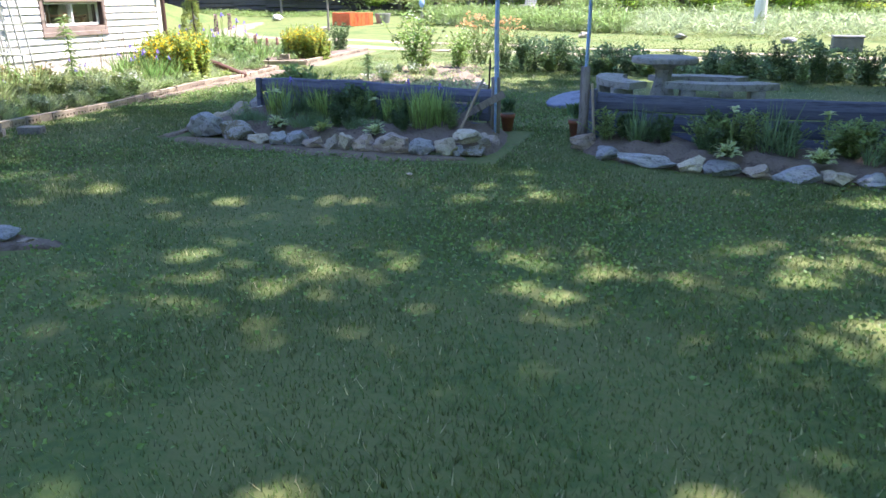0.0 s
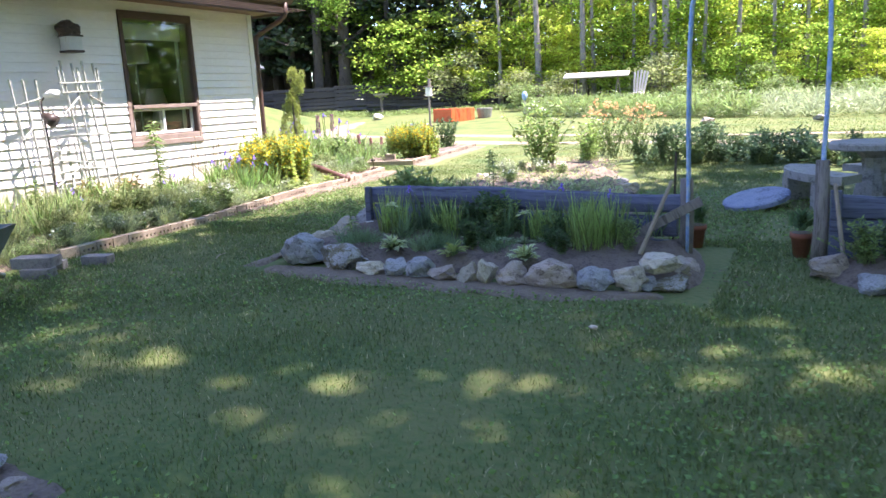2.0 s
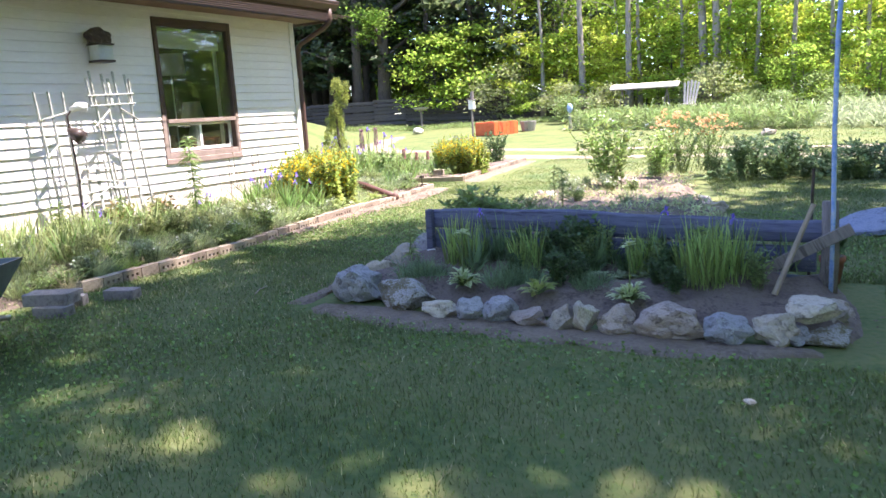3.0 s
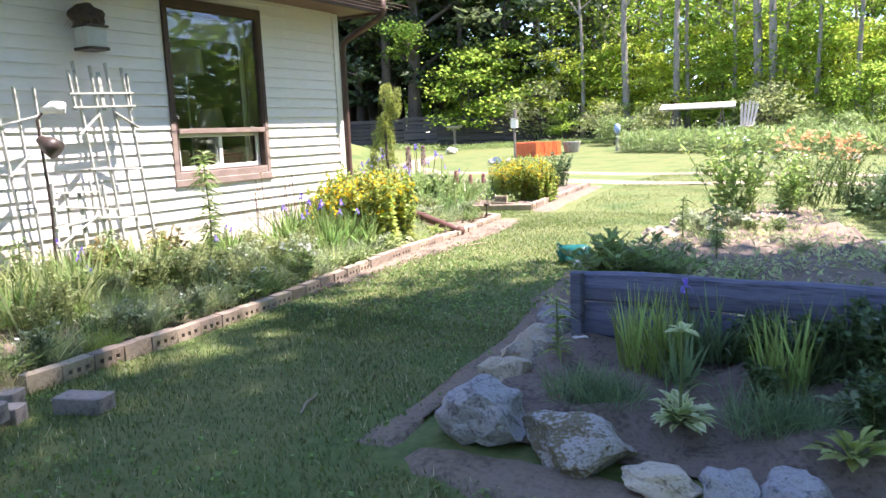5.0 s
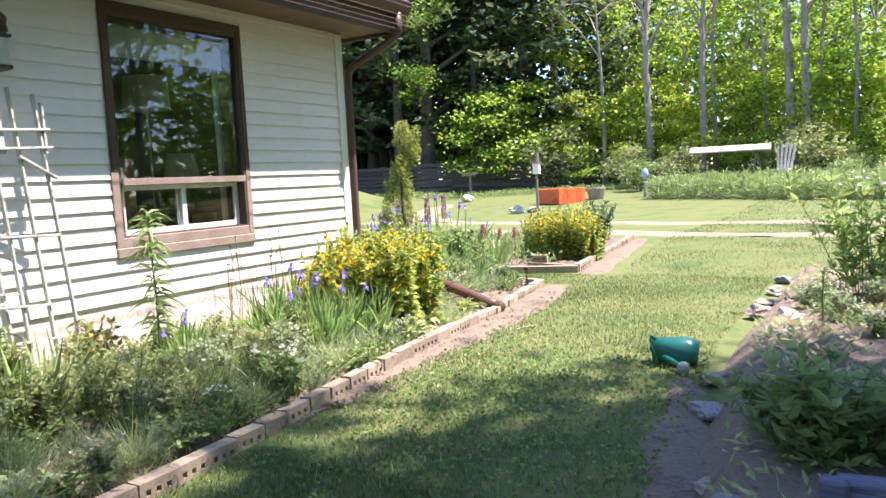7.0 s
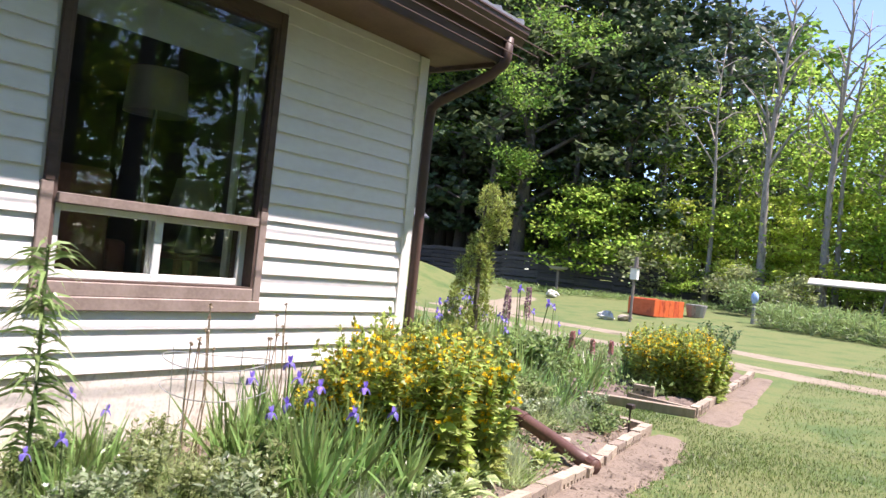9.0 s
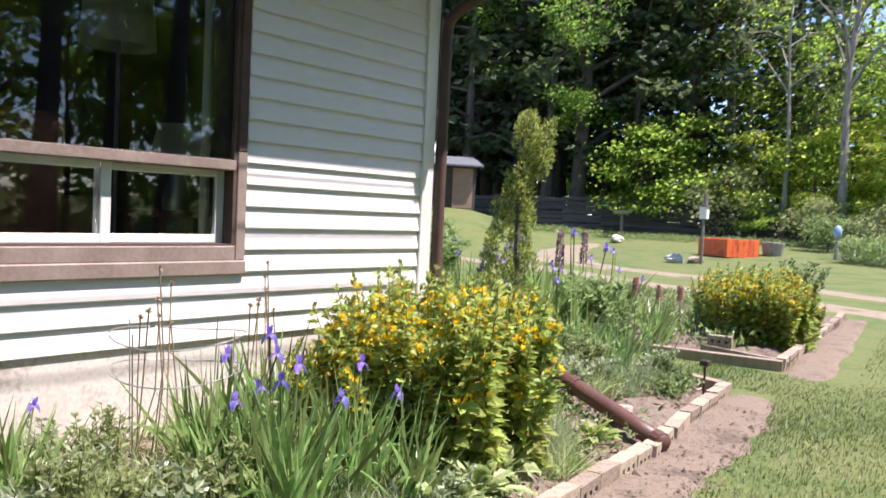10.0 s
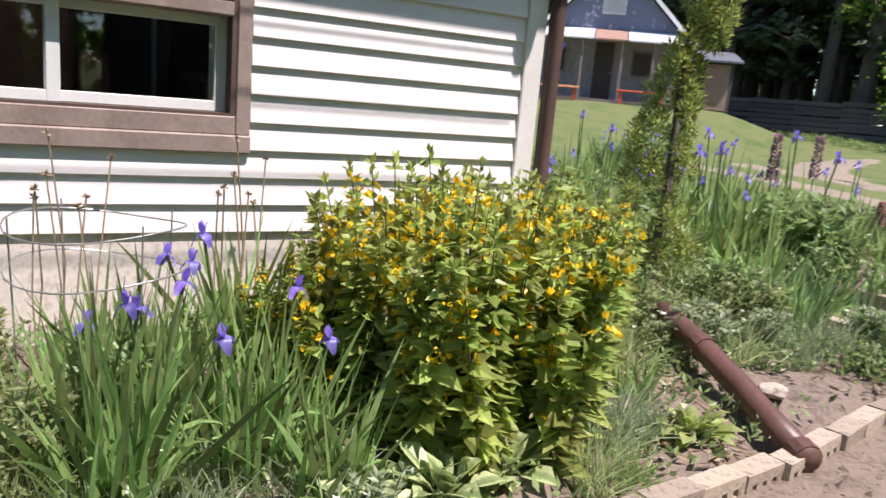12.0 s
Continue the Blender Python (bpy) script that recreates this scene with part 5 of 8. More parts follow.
stump = thing("stump", "thick grey tree stump by the fence", "stump", pose(-13.6, 38.2, gz(-13.6, 38.2)))
part("wood", tube(Geo(), [(0, 0, 0), (0, 0, 0.3), (0, 0, 1.15)], [0.5, 0.40, 0.36], 12), "bark", stump)

bt = thing("potting_table", "long pale slanting plank table on trestle legs", "table", pose(-10.1, 36.4, gz(-10.1, 36.4), 0, 0, 8) @ Matrix.Diagonal((0.9, 0.9, 1.06, 1)))
part("tabletop", box(-1.6, -0.5, -0.03, 1.6, 0.5, 0.03, 0.01), "weathered", bt, "sun-bleached slanting plank top", at=pose(0, 0, 1.40, 11, 0, 0))
part("apron", box(-1.42, -0.3, -0.09, 1.42, 0.4, -0.034, 0.01), "post_wood", bt, at=pose(0, 0, 1.40, 11, 0, 0))
for sx in (-1.05, 1.05):
    for dx in (-0.22, 0.22):
        part("leg", tube(Geo(), [(sx, 0, 1.28), (sx + dx, -0.2, 0.0)], 0.035, 6), "post_wood", bt)
ch = thing("slat_chair", "grey slatted garden chair with fanned back", "chair", pose(-8.2, 36.2, gz(-8.2, 36.2) + 0.3, 0, 0, -10) @ Matrix.Diagonal((0.85, 0.85, 0.85, 1)))
for i in range(5):
    part("back_slat", box(-0.05, -0.012, 0.3, 0.05, 0.012, 1.55 - 0.06 * abs(i - 2)), "weathered", ch, at=pose(-0.22 + 0.11 * i, 0, 0.1, -18, -6 + 3 * i, 0))
part("seat", box(-0.32, -0.55, 0.38, 0.32, 0.0, 0.43, 0.01), "weathered", ch)
for sx in (-0.3, 0.3):
    part("leg", box(sx - 0.03, -0.52, -0.15, sx + 0.03, -0.44, 0.40), "weathered", ch)
    part("leg", box(sx - 0.03, -0.06, -0.15, sx + 0.03, 0.02, 0.40), "weathered", ch)
wp = thing("white_post", "white painted post with a plant beside the far bed", "post", pose(1.45, 30.0, gz(1.45, 30)))
part("shaft", tube(Geo(), [(0, 0, 0), (0, 0, 2.0)], [0.21, 0.20], 14), "white_paint", wp)
part("cap", tube(Geo(), [(0, 0, 2.0), (0, 0, 2.08)], [0.22, 0.12], 14), "white_paint", wp)
gl = thing("glass_ball", "pale blue gazing ball on a short stand", "garden ornament", pose(-12.6, 33.8, gz(-12.6, 33.8)) @ Matrix.Diagonal((0.62, 0.62, 1.0, 1)))
part("stand", tube(Geo(), [(0, 0, 0), (0, 0, 0.7)], [0.12, 0.06], 10), "concrete", gl)
bmb = bmesh.new()
bmesh.ops.create_uvsphere(bmb, u_segments=18, v_segments=12, radius=0.2)
part("ball", bmb, "arch_paint", gl, at=pose(0, 0, 0.86), smooth=True)
tr = thing("trailer", "white covered trailer parked at the edge of the woods", "trailer", pose(6.6, 41.5, gz(6.6, 41.5), 0, 0, 12))
part("body", box(-2.6, -1.1, 0.55, 2.6, 1.1, 1.7, 0.12, 3), "white_paint", tr)
part("band", box(-2.62, -1.12, 0.95, 2.62, 1.12, 1.05), "metal_grey", tr)
for sx in (-0.5, 0.5):
    wl = part("wheel", tube(Geo(), [(sx, -1.0, 0.32), (sx, -0.98, 0.32), (sx, -0.8, 0.32)], [0.28, 0.32, 0.32], 16), "rubber", tr)
    part("rim", tube(Geo(), [(sx, -1.03, 0.32), (sx, -1.0, 0.32)], 0.16, 12), "metal_grey", wl)
part("hitch", box(-3.6, -0.06, 0.45, -2.6, 0.06, 0.55), "metal_grey", tr)
bx = thing("storage_box", "dark blue storage box beside the track", "box", pose(3.3, 22.9, gz(3.3, 22.9)))
part("body", box(-0.35, -0.25, 0, 0.35, 0.25, 0.35, 0.02), "cabin_roof", bx)
part("lid", box(-0.37, -0.27, 0.35, 0.37, 0.27, 0.40, 0.015), "cabin_roof", bx)

# ---- the cabin and shed in the shade ----
cab = thing("cabin", "old grey cabin with tin-roofed porch in the shade", "house", pose(-27.4, 27.7, gz(-27.0, 27.2) - 0.05, 0, 0, 50) @ Matrix.Diagonal((0.72, 1, 1, 1)))
part("wall", boxes([(-3.2, 0, 0, 3.2, 0.15, 2.5), (-3.2, 3.85, 0, 3.2, 4.0, 2.5), (-3.2, 0.15, 0, -3.05, 3.85, 2.5), (3.05, 0.15, 0, 3.2, 3.85, 2.5)]), "log_wall", cab, "weathered grey board wall")
part("gable", Geo().add([(-3.2, 0, 2.5), (3.2, 0, 2.5), (0, 0, 4.75), (-3.2, 0.12, 2.5), (3.2, 0.12, 2.5), (0, 0.12, 4.75)], [(0, 1, 2), (3, 5, 4), (0, 3, 4, 1), (1, 4, 5, 2), (2, 5, 3, 0)]), "gable_blue", cab, "blue-grey boarded gable with worn white patches")
part("gable", Geo().add([(-3.2, 3.88, 2.5), (3.2, 3.88, 2.5), (0, 3.88, 4.75), (-3.2, 4.0, 2.5), (3.2, 4.0, 2.5), (0, 4.0, 4.75)], [(0, 1, 2), (3, 5, 4), (0, 3, 4, 1), (1, 4, 5, 2), (2, 5, 3, 0)]), "gable_blue", cab)
for sgn in (-1, 1):
    e = sgn * 3.6
    part("roof", Geo().add([(e, -0.4, 2.3), (e, 4.4, 2.3), (0, 4.4, 4.86), (0, -0.4, 4.86), (e, -0.4, 2.36), (e, 4.4, 2.36), (0, 4.4, 4.92), (0, -0.4, 4.92)], [(3, 2, 1, 0), (4, 5, 6, 7), (0, 1, 5, 4), (1, 2, 6, 5), (2, 3, 7, 6), (3, 0, 4, 7)]), "cabin_roof", cab, "dark blue-grey roof")
    part("bargeboard", Geo().add([(e, -0.44, 2.22), (0, -0.44, 4.78), (0, -0.44, 4.96), (e, -0.44, 2.40), (e, -0.405, 2.22), (0, -0.405, 4.78), (0, -0.405, 4.96), (e, -0.405, 2.40)], [(0, 1, 2, 3), (7, 6, 5, 4), (0, 4, 5, 1), (1, 5, 6, 2), (2, 6, 7, 3), (3, 7, 4, 0)]), "white_paint", cab, "pale bargeboard")
aw = part("attic_window", boxes([(-0.55, -0.05, 3.0, 0.55, 0.0, 3.06), (-0.55, -0.05, 3.64, 0.55, 0.0, 3.7), (-0.55, -0.05, 3.06, -0.49, 0.0, 3.64), (0.49, -0.05, 3.06, 0.55, 0.0, 3.64), (-0.02, -0.05, 3.06, 0.02, 0.0, 3.64)]), "white_paint", cab, "white-framed attic window")
# pale frosted colour paints the reflection on the attic glass
part("pane", box(-0.49, -0.03, 3.06, 0.49, -0.02, 3.64), "frosted", aw, "pane with a pale reflection put into its colour")
for x0, x1, m, lab in [(-3.4, -0.75, "porch_roof", "pale tin porch roof"), (-0.7, 0.75, "rust_roof", "rusty brown tin porch roof"), (0.8, 3.9, "porch_roof", "pale tin porch roof")]:
    part("porch_roof", Geo().add([(x0, -1.7, 2.0), (x1, -1.7, 2.0), (x1, 0.1, 2.48), (x0, 0.1, 2.48), (x0, -1.7, 2.05), (x1, -1.7, 2.05), (x1, 0.1, 2.53), (x0, 0.1, 2.53)], [(3, 2, 1, 0), (4, 5, 6, 7), (0, 1, 5, 4), (1, 2, 6, 5), (2, 3, 7, 6), (3, 0, 4, 7)]), m, cab, lab)
for x in (-3.2, -1.2, 0.6, 2.0, 3.6):
    part("porch_post", box(x - 0.06, -1.6, 0, x + 0.06, -1.48, 2.05), "post_wood", cab)
cd = part("door", box(-0.65, -0.03, 0.1, 0.25, 0.0, 2.05, 0.01), "lantern_dark", cab)
part("handle", tube(Geo(), [(0.15, -0.08, 1.05), (0.15, -0.03, 1.05)], 0.03, 8), "metal_grey", cd)
for x in (-2.5, 1.6):
    cw = part("window", box(x - 0.5, -0.04, 0.95, x + 0.5, 0.0, 1.85, 0.005), "post_wood", cab)
    part("pane", box(x - 0.42, -0.055, 1.02, x + 0.42, -0.042, 1.78), "lantern_dark", cw)
part("porch_floor", box(-3.3, -1.7, -0.1, 3.7, 0, 0.12), "post_wood", cab)
for x in (-2.6, 1.9):
    gb = thing("porch_bench", "red-orange wooden bench on the cabin porch", "bench", pose(-27.4, 27.7, gz(-27.0, 27.2) - 0.05, 0, 0, 50) @ pose(0.62 * x, -2.0, 0.0))
    part("seat", box(-0.8, -0.2, 0.40, 0.8, 0.2, 0.46, 0.01), "orange" if x < 0 else "red_paint", gb)
    for sx in (-0.65, 0.65):
        part("leg", box(sx - 0.05, -0.16, 0, sx + 0.05, 0.16, 0.40), "red_paint", gb)
bk = thing("hanging_basket", "hanging basket of violet flowers under the porch roof", "flower basket", pose(-27.4, 27.7, gz(-27.0, 27.2) - 0.05, 0, 0, 50) @ pose(-1.62, -1.55, 1.55))
part("bowl", tube(Geo(), [(0, 0, 0.0), (0, 0, 0.05), (0, 0, 0.14)], [0.04, 0.13, 0.16], 14), "post_wood", bk, smooth=True)
part("chain", tube(Geo(), [(0, 0, 0.14), (0, 0, 0.46)], 0.008, 5), "lantern_dark", bk)
bq = unit(rng.normal(0, 1, (160, 3)) * (1, 1, 0.6))
part("bloom", leaves(Geo(), bq * (0.17, 0.17, 0.10) + (0, 0, 0.18), bq, 0.06, 0.05), "violet", bk, "violet flowers")
sh = thing("shed", "small weathered shed, shade put into its dark wall colour, with a brown plank door", "shed", pose(-25.7, 30.5, gz(-25.3, 30.8) - 0.05, 0, 0, 50) @ Matrix.Diagonal((0.8, 0.8, 0.82, 1)))
# the dark fence-board colour also stands in for the shade on the shed
part("wall", boxes([(-1.4, 0, 0, 1.3, 2.4, 2.05)]), "fence_wood", sh)
part("door", box(0.15, -0.06, 0.05, 1.15, -0.01, 1.95, 0.01), "shed_door", sh, "brown plank door")
# no opening is cut: a dark panel paints the shade within
part("doorway", box(-0.75, -0.03, 0.05, 0.1, -0.004, 1.9), "lantern_dark", sh, "dark panel standing in for the shade inside an open doorway")
part("roof", Geo().add([(-1.7, -0.4, 2.02), (1.6, -0.4, 2.02), (1.6, 2.7, 2.6), (-1.7, 2.7, 2.6), (-1.7, -0.4, 2.1), (1.6, -0.4, 2.1), (1.6, 2.7, 2.68), (-1.7, 2.7, 2.68)], [(3, 2, 1, 0), (4, 5, 6, 7), (0, 1, 5, 4), (1, 2, 6, 5), (2, 3, 7, 6), (3, 0, 4, 7)]), "cabin_roof", sh)


# ---- small litter ----
solid("twig", tube(Geo(), [(-5.62, 6.87, 0.03), (-5.68, 6.98, 0.035), (-5.70, 7.06, 0.03), (-5.74, 7.13, 0.025)], [0.006, 0.006, 0.005, 0.003], 5), "stick_wood", "thin dry twig lying on the lawn", "twig", group="fallen twigs")
solid("twig", tube(Geo(), [(-7.22, 11.43, 0.03), (-7.20, 11.52, 0.035), (-7.15, 11.60, 0.035), (-7.16, 11.70, 0.025)], [0.006, 0.006, 0.005, 0.003], 5), "stick_wood", "thin pale twig lying at the lawn's edge", "twig", group="fallen twigs")
for x, y, z, s_, lab in [(-2.13, 6.02, 0.015, 0.026, "crumpled pale scrap lying on the lawn"), (-8.10, 12.47, 0.10, 0.06, "crumpled pale scrap beside the pipe")]:
    bmc = bmesh.new()
    bmesh.ops.create_icosphere(bmc, subdivisions=2, radius=s_)
    for v_ in bmc.verts:
        v_.co *= 1 + 0.45 * noise.noise(v_.co * 28)
        v_.co.z *= 0.4
    solid("scrap", bmc, "rock_tan", lab, "litter", pose(x, y, z, 0, 0, 30))


# ---- plants ----
def ring_dirs(n, lift_lo, lift_hi, r=None):
    r = rng if r is None else r
    a = r.uniform(0, 2 * np.pi, n)
    e = r.uniform(lift_lo, lift_hi, n)
    return np.stack([np.cos(a) * np.cos(e), np.sin(a) * np.cos(e), np.sin(e)], -1)


def clump_base(n, r):
    a, q = rng.uniform(0, 2 * np.pi, n), r * np.sqrt(rng.uniform(0, 1, n))
    return np.stack([np.cos(a) * q, np.sin(a) * q, np.zeros(n)], -1)


def blossom(size):
    """An iris flower: three petals standing, three broad ones falling, all ruffled."""
    g = Geo()
    for i in range(3):
        a = i * 2.094
        for d, lift, wide, droop, out in ((a, 1.0, 0.60, 0.10, 0.28), (a + 1.047, 0.42, 0.85, 1.30, 0.85)):
            k, m = 6, 4
            v, f = [], []
            for j in range(k + 1):
                q = j / k
                w = wide * size * (0.16 + 0.84 * math.sin(math.pi * min(1.0, 0.08 + 0.86 * q ** 0.8)))
                r, z = size * (0.05 + out * q), size * (lift * q - droop * q * q)
                for c in range(m + 1):
                    u = c / m - 0.5
                    z2 = z + size * (0.10 * math.sin(9 * u + 5 * q + i) * q + (0.25 if out < 0.8 else -0.30) * u * u)
                    v.append((math.cos(d) * r - math.sin(d) * w * u, math.sin(d) * r + math.cos(d) * w * u, z2))
            for j in range(k):
                for c in range(m):
                    n = j * (m + 1) + c
                    f.append((n, n + 1, n + m + 2, n + m + 1))
            g.add(v, f)
    return g


BLOSSOM = blossom(0.036).mesh("blossom", True)
BLOSSOM.materials.append(M["violet"])


def iris(n=45, h=0.55, r=0.13, flowers=3, label="clump of iris with upright sword leaves and violet flowers", mat="leaf_blade", wide=0.024):
    t = thing("iris_plant", label, "iris", group="irises")
    m = n // 5
    for c in clump_base(5, r * 0.75):
        d = unit(ring_dirs(m, 1.0, 1.5) + c * (1.6, 1.6, 0))
        part("leaf_fan", blades(Geo(), c + clump_base(m, r * 0.45), d, rng.uniform(0.45, 1.1, m) * h, rng.uniform(0.6, 1.25, m) * wide, rng.uniform(0.0, 0.9, m) ** 1.6, 6, 0.3), mat, t, smooth=True)
    for i in range(flowers):
        a, q = rng.uniform(0, 6.28), r * rng.uniform(0.2, 1.2)
        top = h * rng.uniform(0.62, 1.05)
        tip = (math.cos(a) * q * 1.8, math.sin(a) * q * 1.8, top)
        st = part("stem", tube(Geo(), [(math.cos(a) * q, math.sin(a) * q, 0), (math.cos(a) * q * 1.4, math.sin(a) * q * 1.4, top * 0.6), tip], 0.0045, 4), "stem", t)
        part("flower", BLOSSOM, "violet", st, "violet iris flower", at=pose(*tip, rng.uniform(-15, 15), rng.uniform(-15, 15), rng.uniform(0, 360)))
    return t


def grass_clump(n=150, h=0.4, r=0.08, mat="leaf_blade", wide=0.006, droop=0.7, label="tuft of fine arching grass leaves", low=0.7):
    t = thing("grass_tuft", label, "ornamental grass", group="grass tufts")
    p = clump_base(n, r)
    d = ring_dirs(n, low, 1.5)
    part("foliage", blades(Geo(), p, d, rng.uniform(0.5, 1.15, n) * h, wide, rng.uniform(0.1, droop, n), 4, 0.3), mat, t)
    return t


def hosta(n=26, L=0.17, mat="hosta", label="low hosta with pale-edged leaves", spike=False):
    t = thing("hosta", label, "hosta", group="hostas")
    d = ring_dirs(n, 0.25, 1.3)
    stalk = d * rng.uniform(0.03, 0.10, n)[:, None]
    g = Geo()
    for s, q in zip(stalk, d):
        tube(g, [(0, 0, 0), tuple(s * 0.6), tuple(s)], 0.004, 4, False)
    part("stalk_growth", g, "stem", t)
    d2 = d.copy()
    d2[:, 2] *= 0.7
    part("foliage", fans(Geo(), stalk, d2, rng.uniform(0.7, 1.15, n) * L, rng.uniform(0.35, 0.48, n) * L), mat, t, "pale-edged leaves")
    if spike:
        part("flower_stem", tube(Geo(), [(0, 0, 0.05), (0.01, 0, 0.36)], 0.006, 5), "stem", t)
        k = 10
        part("flower_head", fans(Geo(), np.tile((0.01, 0, 0.35), (k, 1)), ring_dirs(k, 0.1, 1.2), 0.07, 0.03), mat, t)
    return t


def leafy_plant(stems=16, h=0.5, r=0.16, per=26, leaf=(0.07, 0.03), mat="leaf_mid", label="bushy green perennial", category="perennial", name="perennial", spread=0.5, flower="", nf=0, fs=0.03, low=0.1, stem_mat="stem", lift=(-0.2, 0.9)):
    t = thing(name, label, category, group="bed perennials")
    g, P, D = Geo(), [], []
    tips = []
    for i in range(stems):
        b = clump_base(1, r * 0.5)[0]
        a = rng.uniform(0, 6.28)
        lean = spread * rng.uniform(0.1, 1.0)
        top = b + np.array([math.cos(a) * lean * r * 2, math.sin(a) * lean * r * 2, h * rng.uniform(0.65, 1.05)])
        mid = (b + top) / 2 + np.array([0, 0, 0.08 * h])
        tube(g, [tuple(b), tuple(mid), tuple(top)], [0.005, 0.004, 0.002], 4, False)
        s = rng.uniform(low, 1.0, per)
        P.append((1 - s)[:, None] ** 2 * b + (2 * s * (1 - s))[:, None] * mid + (s**2)[:, None] * top)
        D.append(ring_dirs(per, *lift))
        tips.append(top)
    part("stalk_growth", g, stem_mat, t)
    P, D = np.concatenate(P), np.concatenate(D)
    n = len(P)
    part("foliage", leaves(Geo(), P, D, rng.uniform(0.6, 1.2, n) * leaf[0], rng.uniform(0.7, 1.2, n) * leaf[1], 0.45), mat, t)
    if flower:
        q = np.array(tips)[rng.integers(0, len(tips), nf)] + rng.normal(0, fs * 0.8, (nf, 3))
        part("bloom", leaves(Geo(), np.repeat(q, 5, 0), ring_dirs(nf * 5, 0.0, 1.2), fs, fs * 0.7), flower, t, "small open flowers")
    return t


def loosestrife(r=0.55, h=0.9, stems=130, label="dense yellow loosestrife bush covered in small flowers", whorls=14):
    """Upright stems with leaf whorls and yellow flowers in the upper leaf joints."""
    t = thing("loosestrife", label, "flowering bush", group="loosestrife bushes")
    g, P, D, L, FP, FD = Geo(), [], [], [], [], []
    for i in range(stems):
        b = clump_base(1, r * 0.84)[0]
        out = b / (r + 1e-6)
        k = np.linalg.norm(b[:2]) / (0.84 * r)
        top = b + np.array([out[0] * 0.16 * r + rng.normal(0, 0.05), out[1] * 0.16 * r + rng.normal(0, 0.05), h * rng.uniform(0.74, 1.14) * (1 - 0.22 * k * k)])
        mid = b * 0.5 + top * 0.5 + np.array([out[0] * -0.05, out[1] * -0.05, 0])
        tube(g, [tuple(b), tuple(mid), tuple(top)], [0.005, 0.0045, 0.002], 4, False)
        glow = 0.15 + 0.65 * rng.uniform(0, 1)
        for w in range(whorls):
            s = 0.08 + 0.92 * (w + rng.uniform(-0.25, 0.25)) / whorls
            c = (1 - s) ** 2 * b + 2 * s * (1 - s) * mid + s * s * top
            m = 5 if k < 0.7 else 7
            P.append(np.tile(c, (m, 1)))
            D.append(unit(ring_dirs(m, -0.5, 0.6) + out * 0.9))
            L.append(rng.uniform(0.75, 1.25, m) * 0.088 * (1.18 - 0.72 * s**2))
            if 0.36 < s < 0.94 and rng.random() < glow * 0.9:
                q = 4
                FP.append(np.tile(c, (q, 1)) + rng.normal(0, 0.014, (q, 3)))
                FD.append(ring_dirs(q, 0.0, 1.0))
        P.append(np.tile(top, (7, 1)) - np.array([0, 0, 1.0]) * rng.uniform(0, 0.05, (7, 1)))
        D.append(ring_dirs(7, 0.2, 1.4))
        L.append(np.full(7, 0.038))
    part("stalk_growth", g, "stem", t)
    P, D, L = np.concatenate(P), np.concatenate(D), np.concatenate(L) * rng.uniform(0.8, 1.2, sum(map(len, L)))
    part("foliage", leaves(Geo(), P, D, L, L * 0.52, 0.5), "leaf_bush", t)
    FP, FD = np.concatenate(FP), np.concatenate(FD)
    FP = np.repeat(FP, 3, 0) + FD.repeat(3, 0) * 0.02
    part("bloom", leaves(Geo(), FP, unit(FD.repeat(3, 0) + rng.normal(0, 0.6, FP.shape)), 0.028, 0.023), "yellow", t, "yellow star flowers")
    return t


def lily(h=0.9, per=190, label="tall single lily stem with whorls of narrow leaves"):
    t = thing("lily", label, "lily", group="lilies")
    part("stem", tube(Geo(), [(0, 0, 0), (0.01, 0.01, h * 0.5), (0.0, 0.02, h)], [0.008, 0.007, 0.005], 5), "stem", t)
    s = rng.uniform(0.25, 1.0, per)
    p = np.stack([0 * s, 0.02 * s, s * h], -1)
    part("foliage", blades(Geo(), p, ring_dirs(per, 0.1, 0.9), rng.uniform(0.12, 0.19, per) * (0.6 + 0.45 * h), 0.015, 0.7, 3, 0.35), "leaf_mid", t)
    return t


def lupin(h=0.75, mat="lupin", label="lupin with a tall faded purple flower spike"):
    t = thing("lupin", label, "lupin", group="lupins")
    part("stem", tube(Geo(), [(0, 0, 0), (0, 0, h)], [0.008, 0.004], 5), "stem", t)
    n = 260
    s = rng.uniform(0.62, 1.0, n)
    a = rng.uniform(0, 6.28, n)
    w = 0.05 * np.sqrt(np.clip(1.05 - s, 0, 1) / 0.5)
    p = np.stack([np.cos(a) * w * 0.5, np.sin(a) * w * 0.5, s * h], -1)
    part("flower_spike", leaves(Geo(), p, np.stack([np.cos(a), np.sin(a), np.full(n, 0.5)], -1), 0.035, 0.022), mat, t, "dense flower spike")
    d = ring_dirs(36, 0.0, 0.7)
    part("foliage", leaves(Geo(), d * 0.09 + (0, 0, 0.16), d, 0.10, 0.03), "leaf_mid", t)
    return t


def dry_stalks(n=7, h=0.75, label="dry seed-headed stalks standing against the wall"):
    t = thing("dry_stalks", label, "seed stalks", group="dry stalks")
    for i in range(n):
        b = clump_base(1, 0.14)[0]
        q = b + np.array([rng.normal(0, 0.06), rng.normal(0, 0.06), h * rng.uniform(0.6, 1.1)])
        st = part("stalk", tube(Geo(), [tuple(b), tuple((b + q) / 2 + rng.normal(0, 0.015, 3)), tuple(q)], 0.003, 4), "dry_stem", t)
        part("seed_head", leaves(Geo(), np.tile(q, (12, 1)), ring_dirs(12, -0.5, 1.4), 0.018, 0.009), "dry_stem", st)
    return t


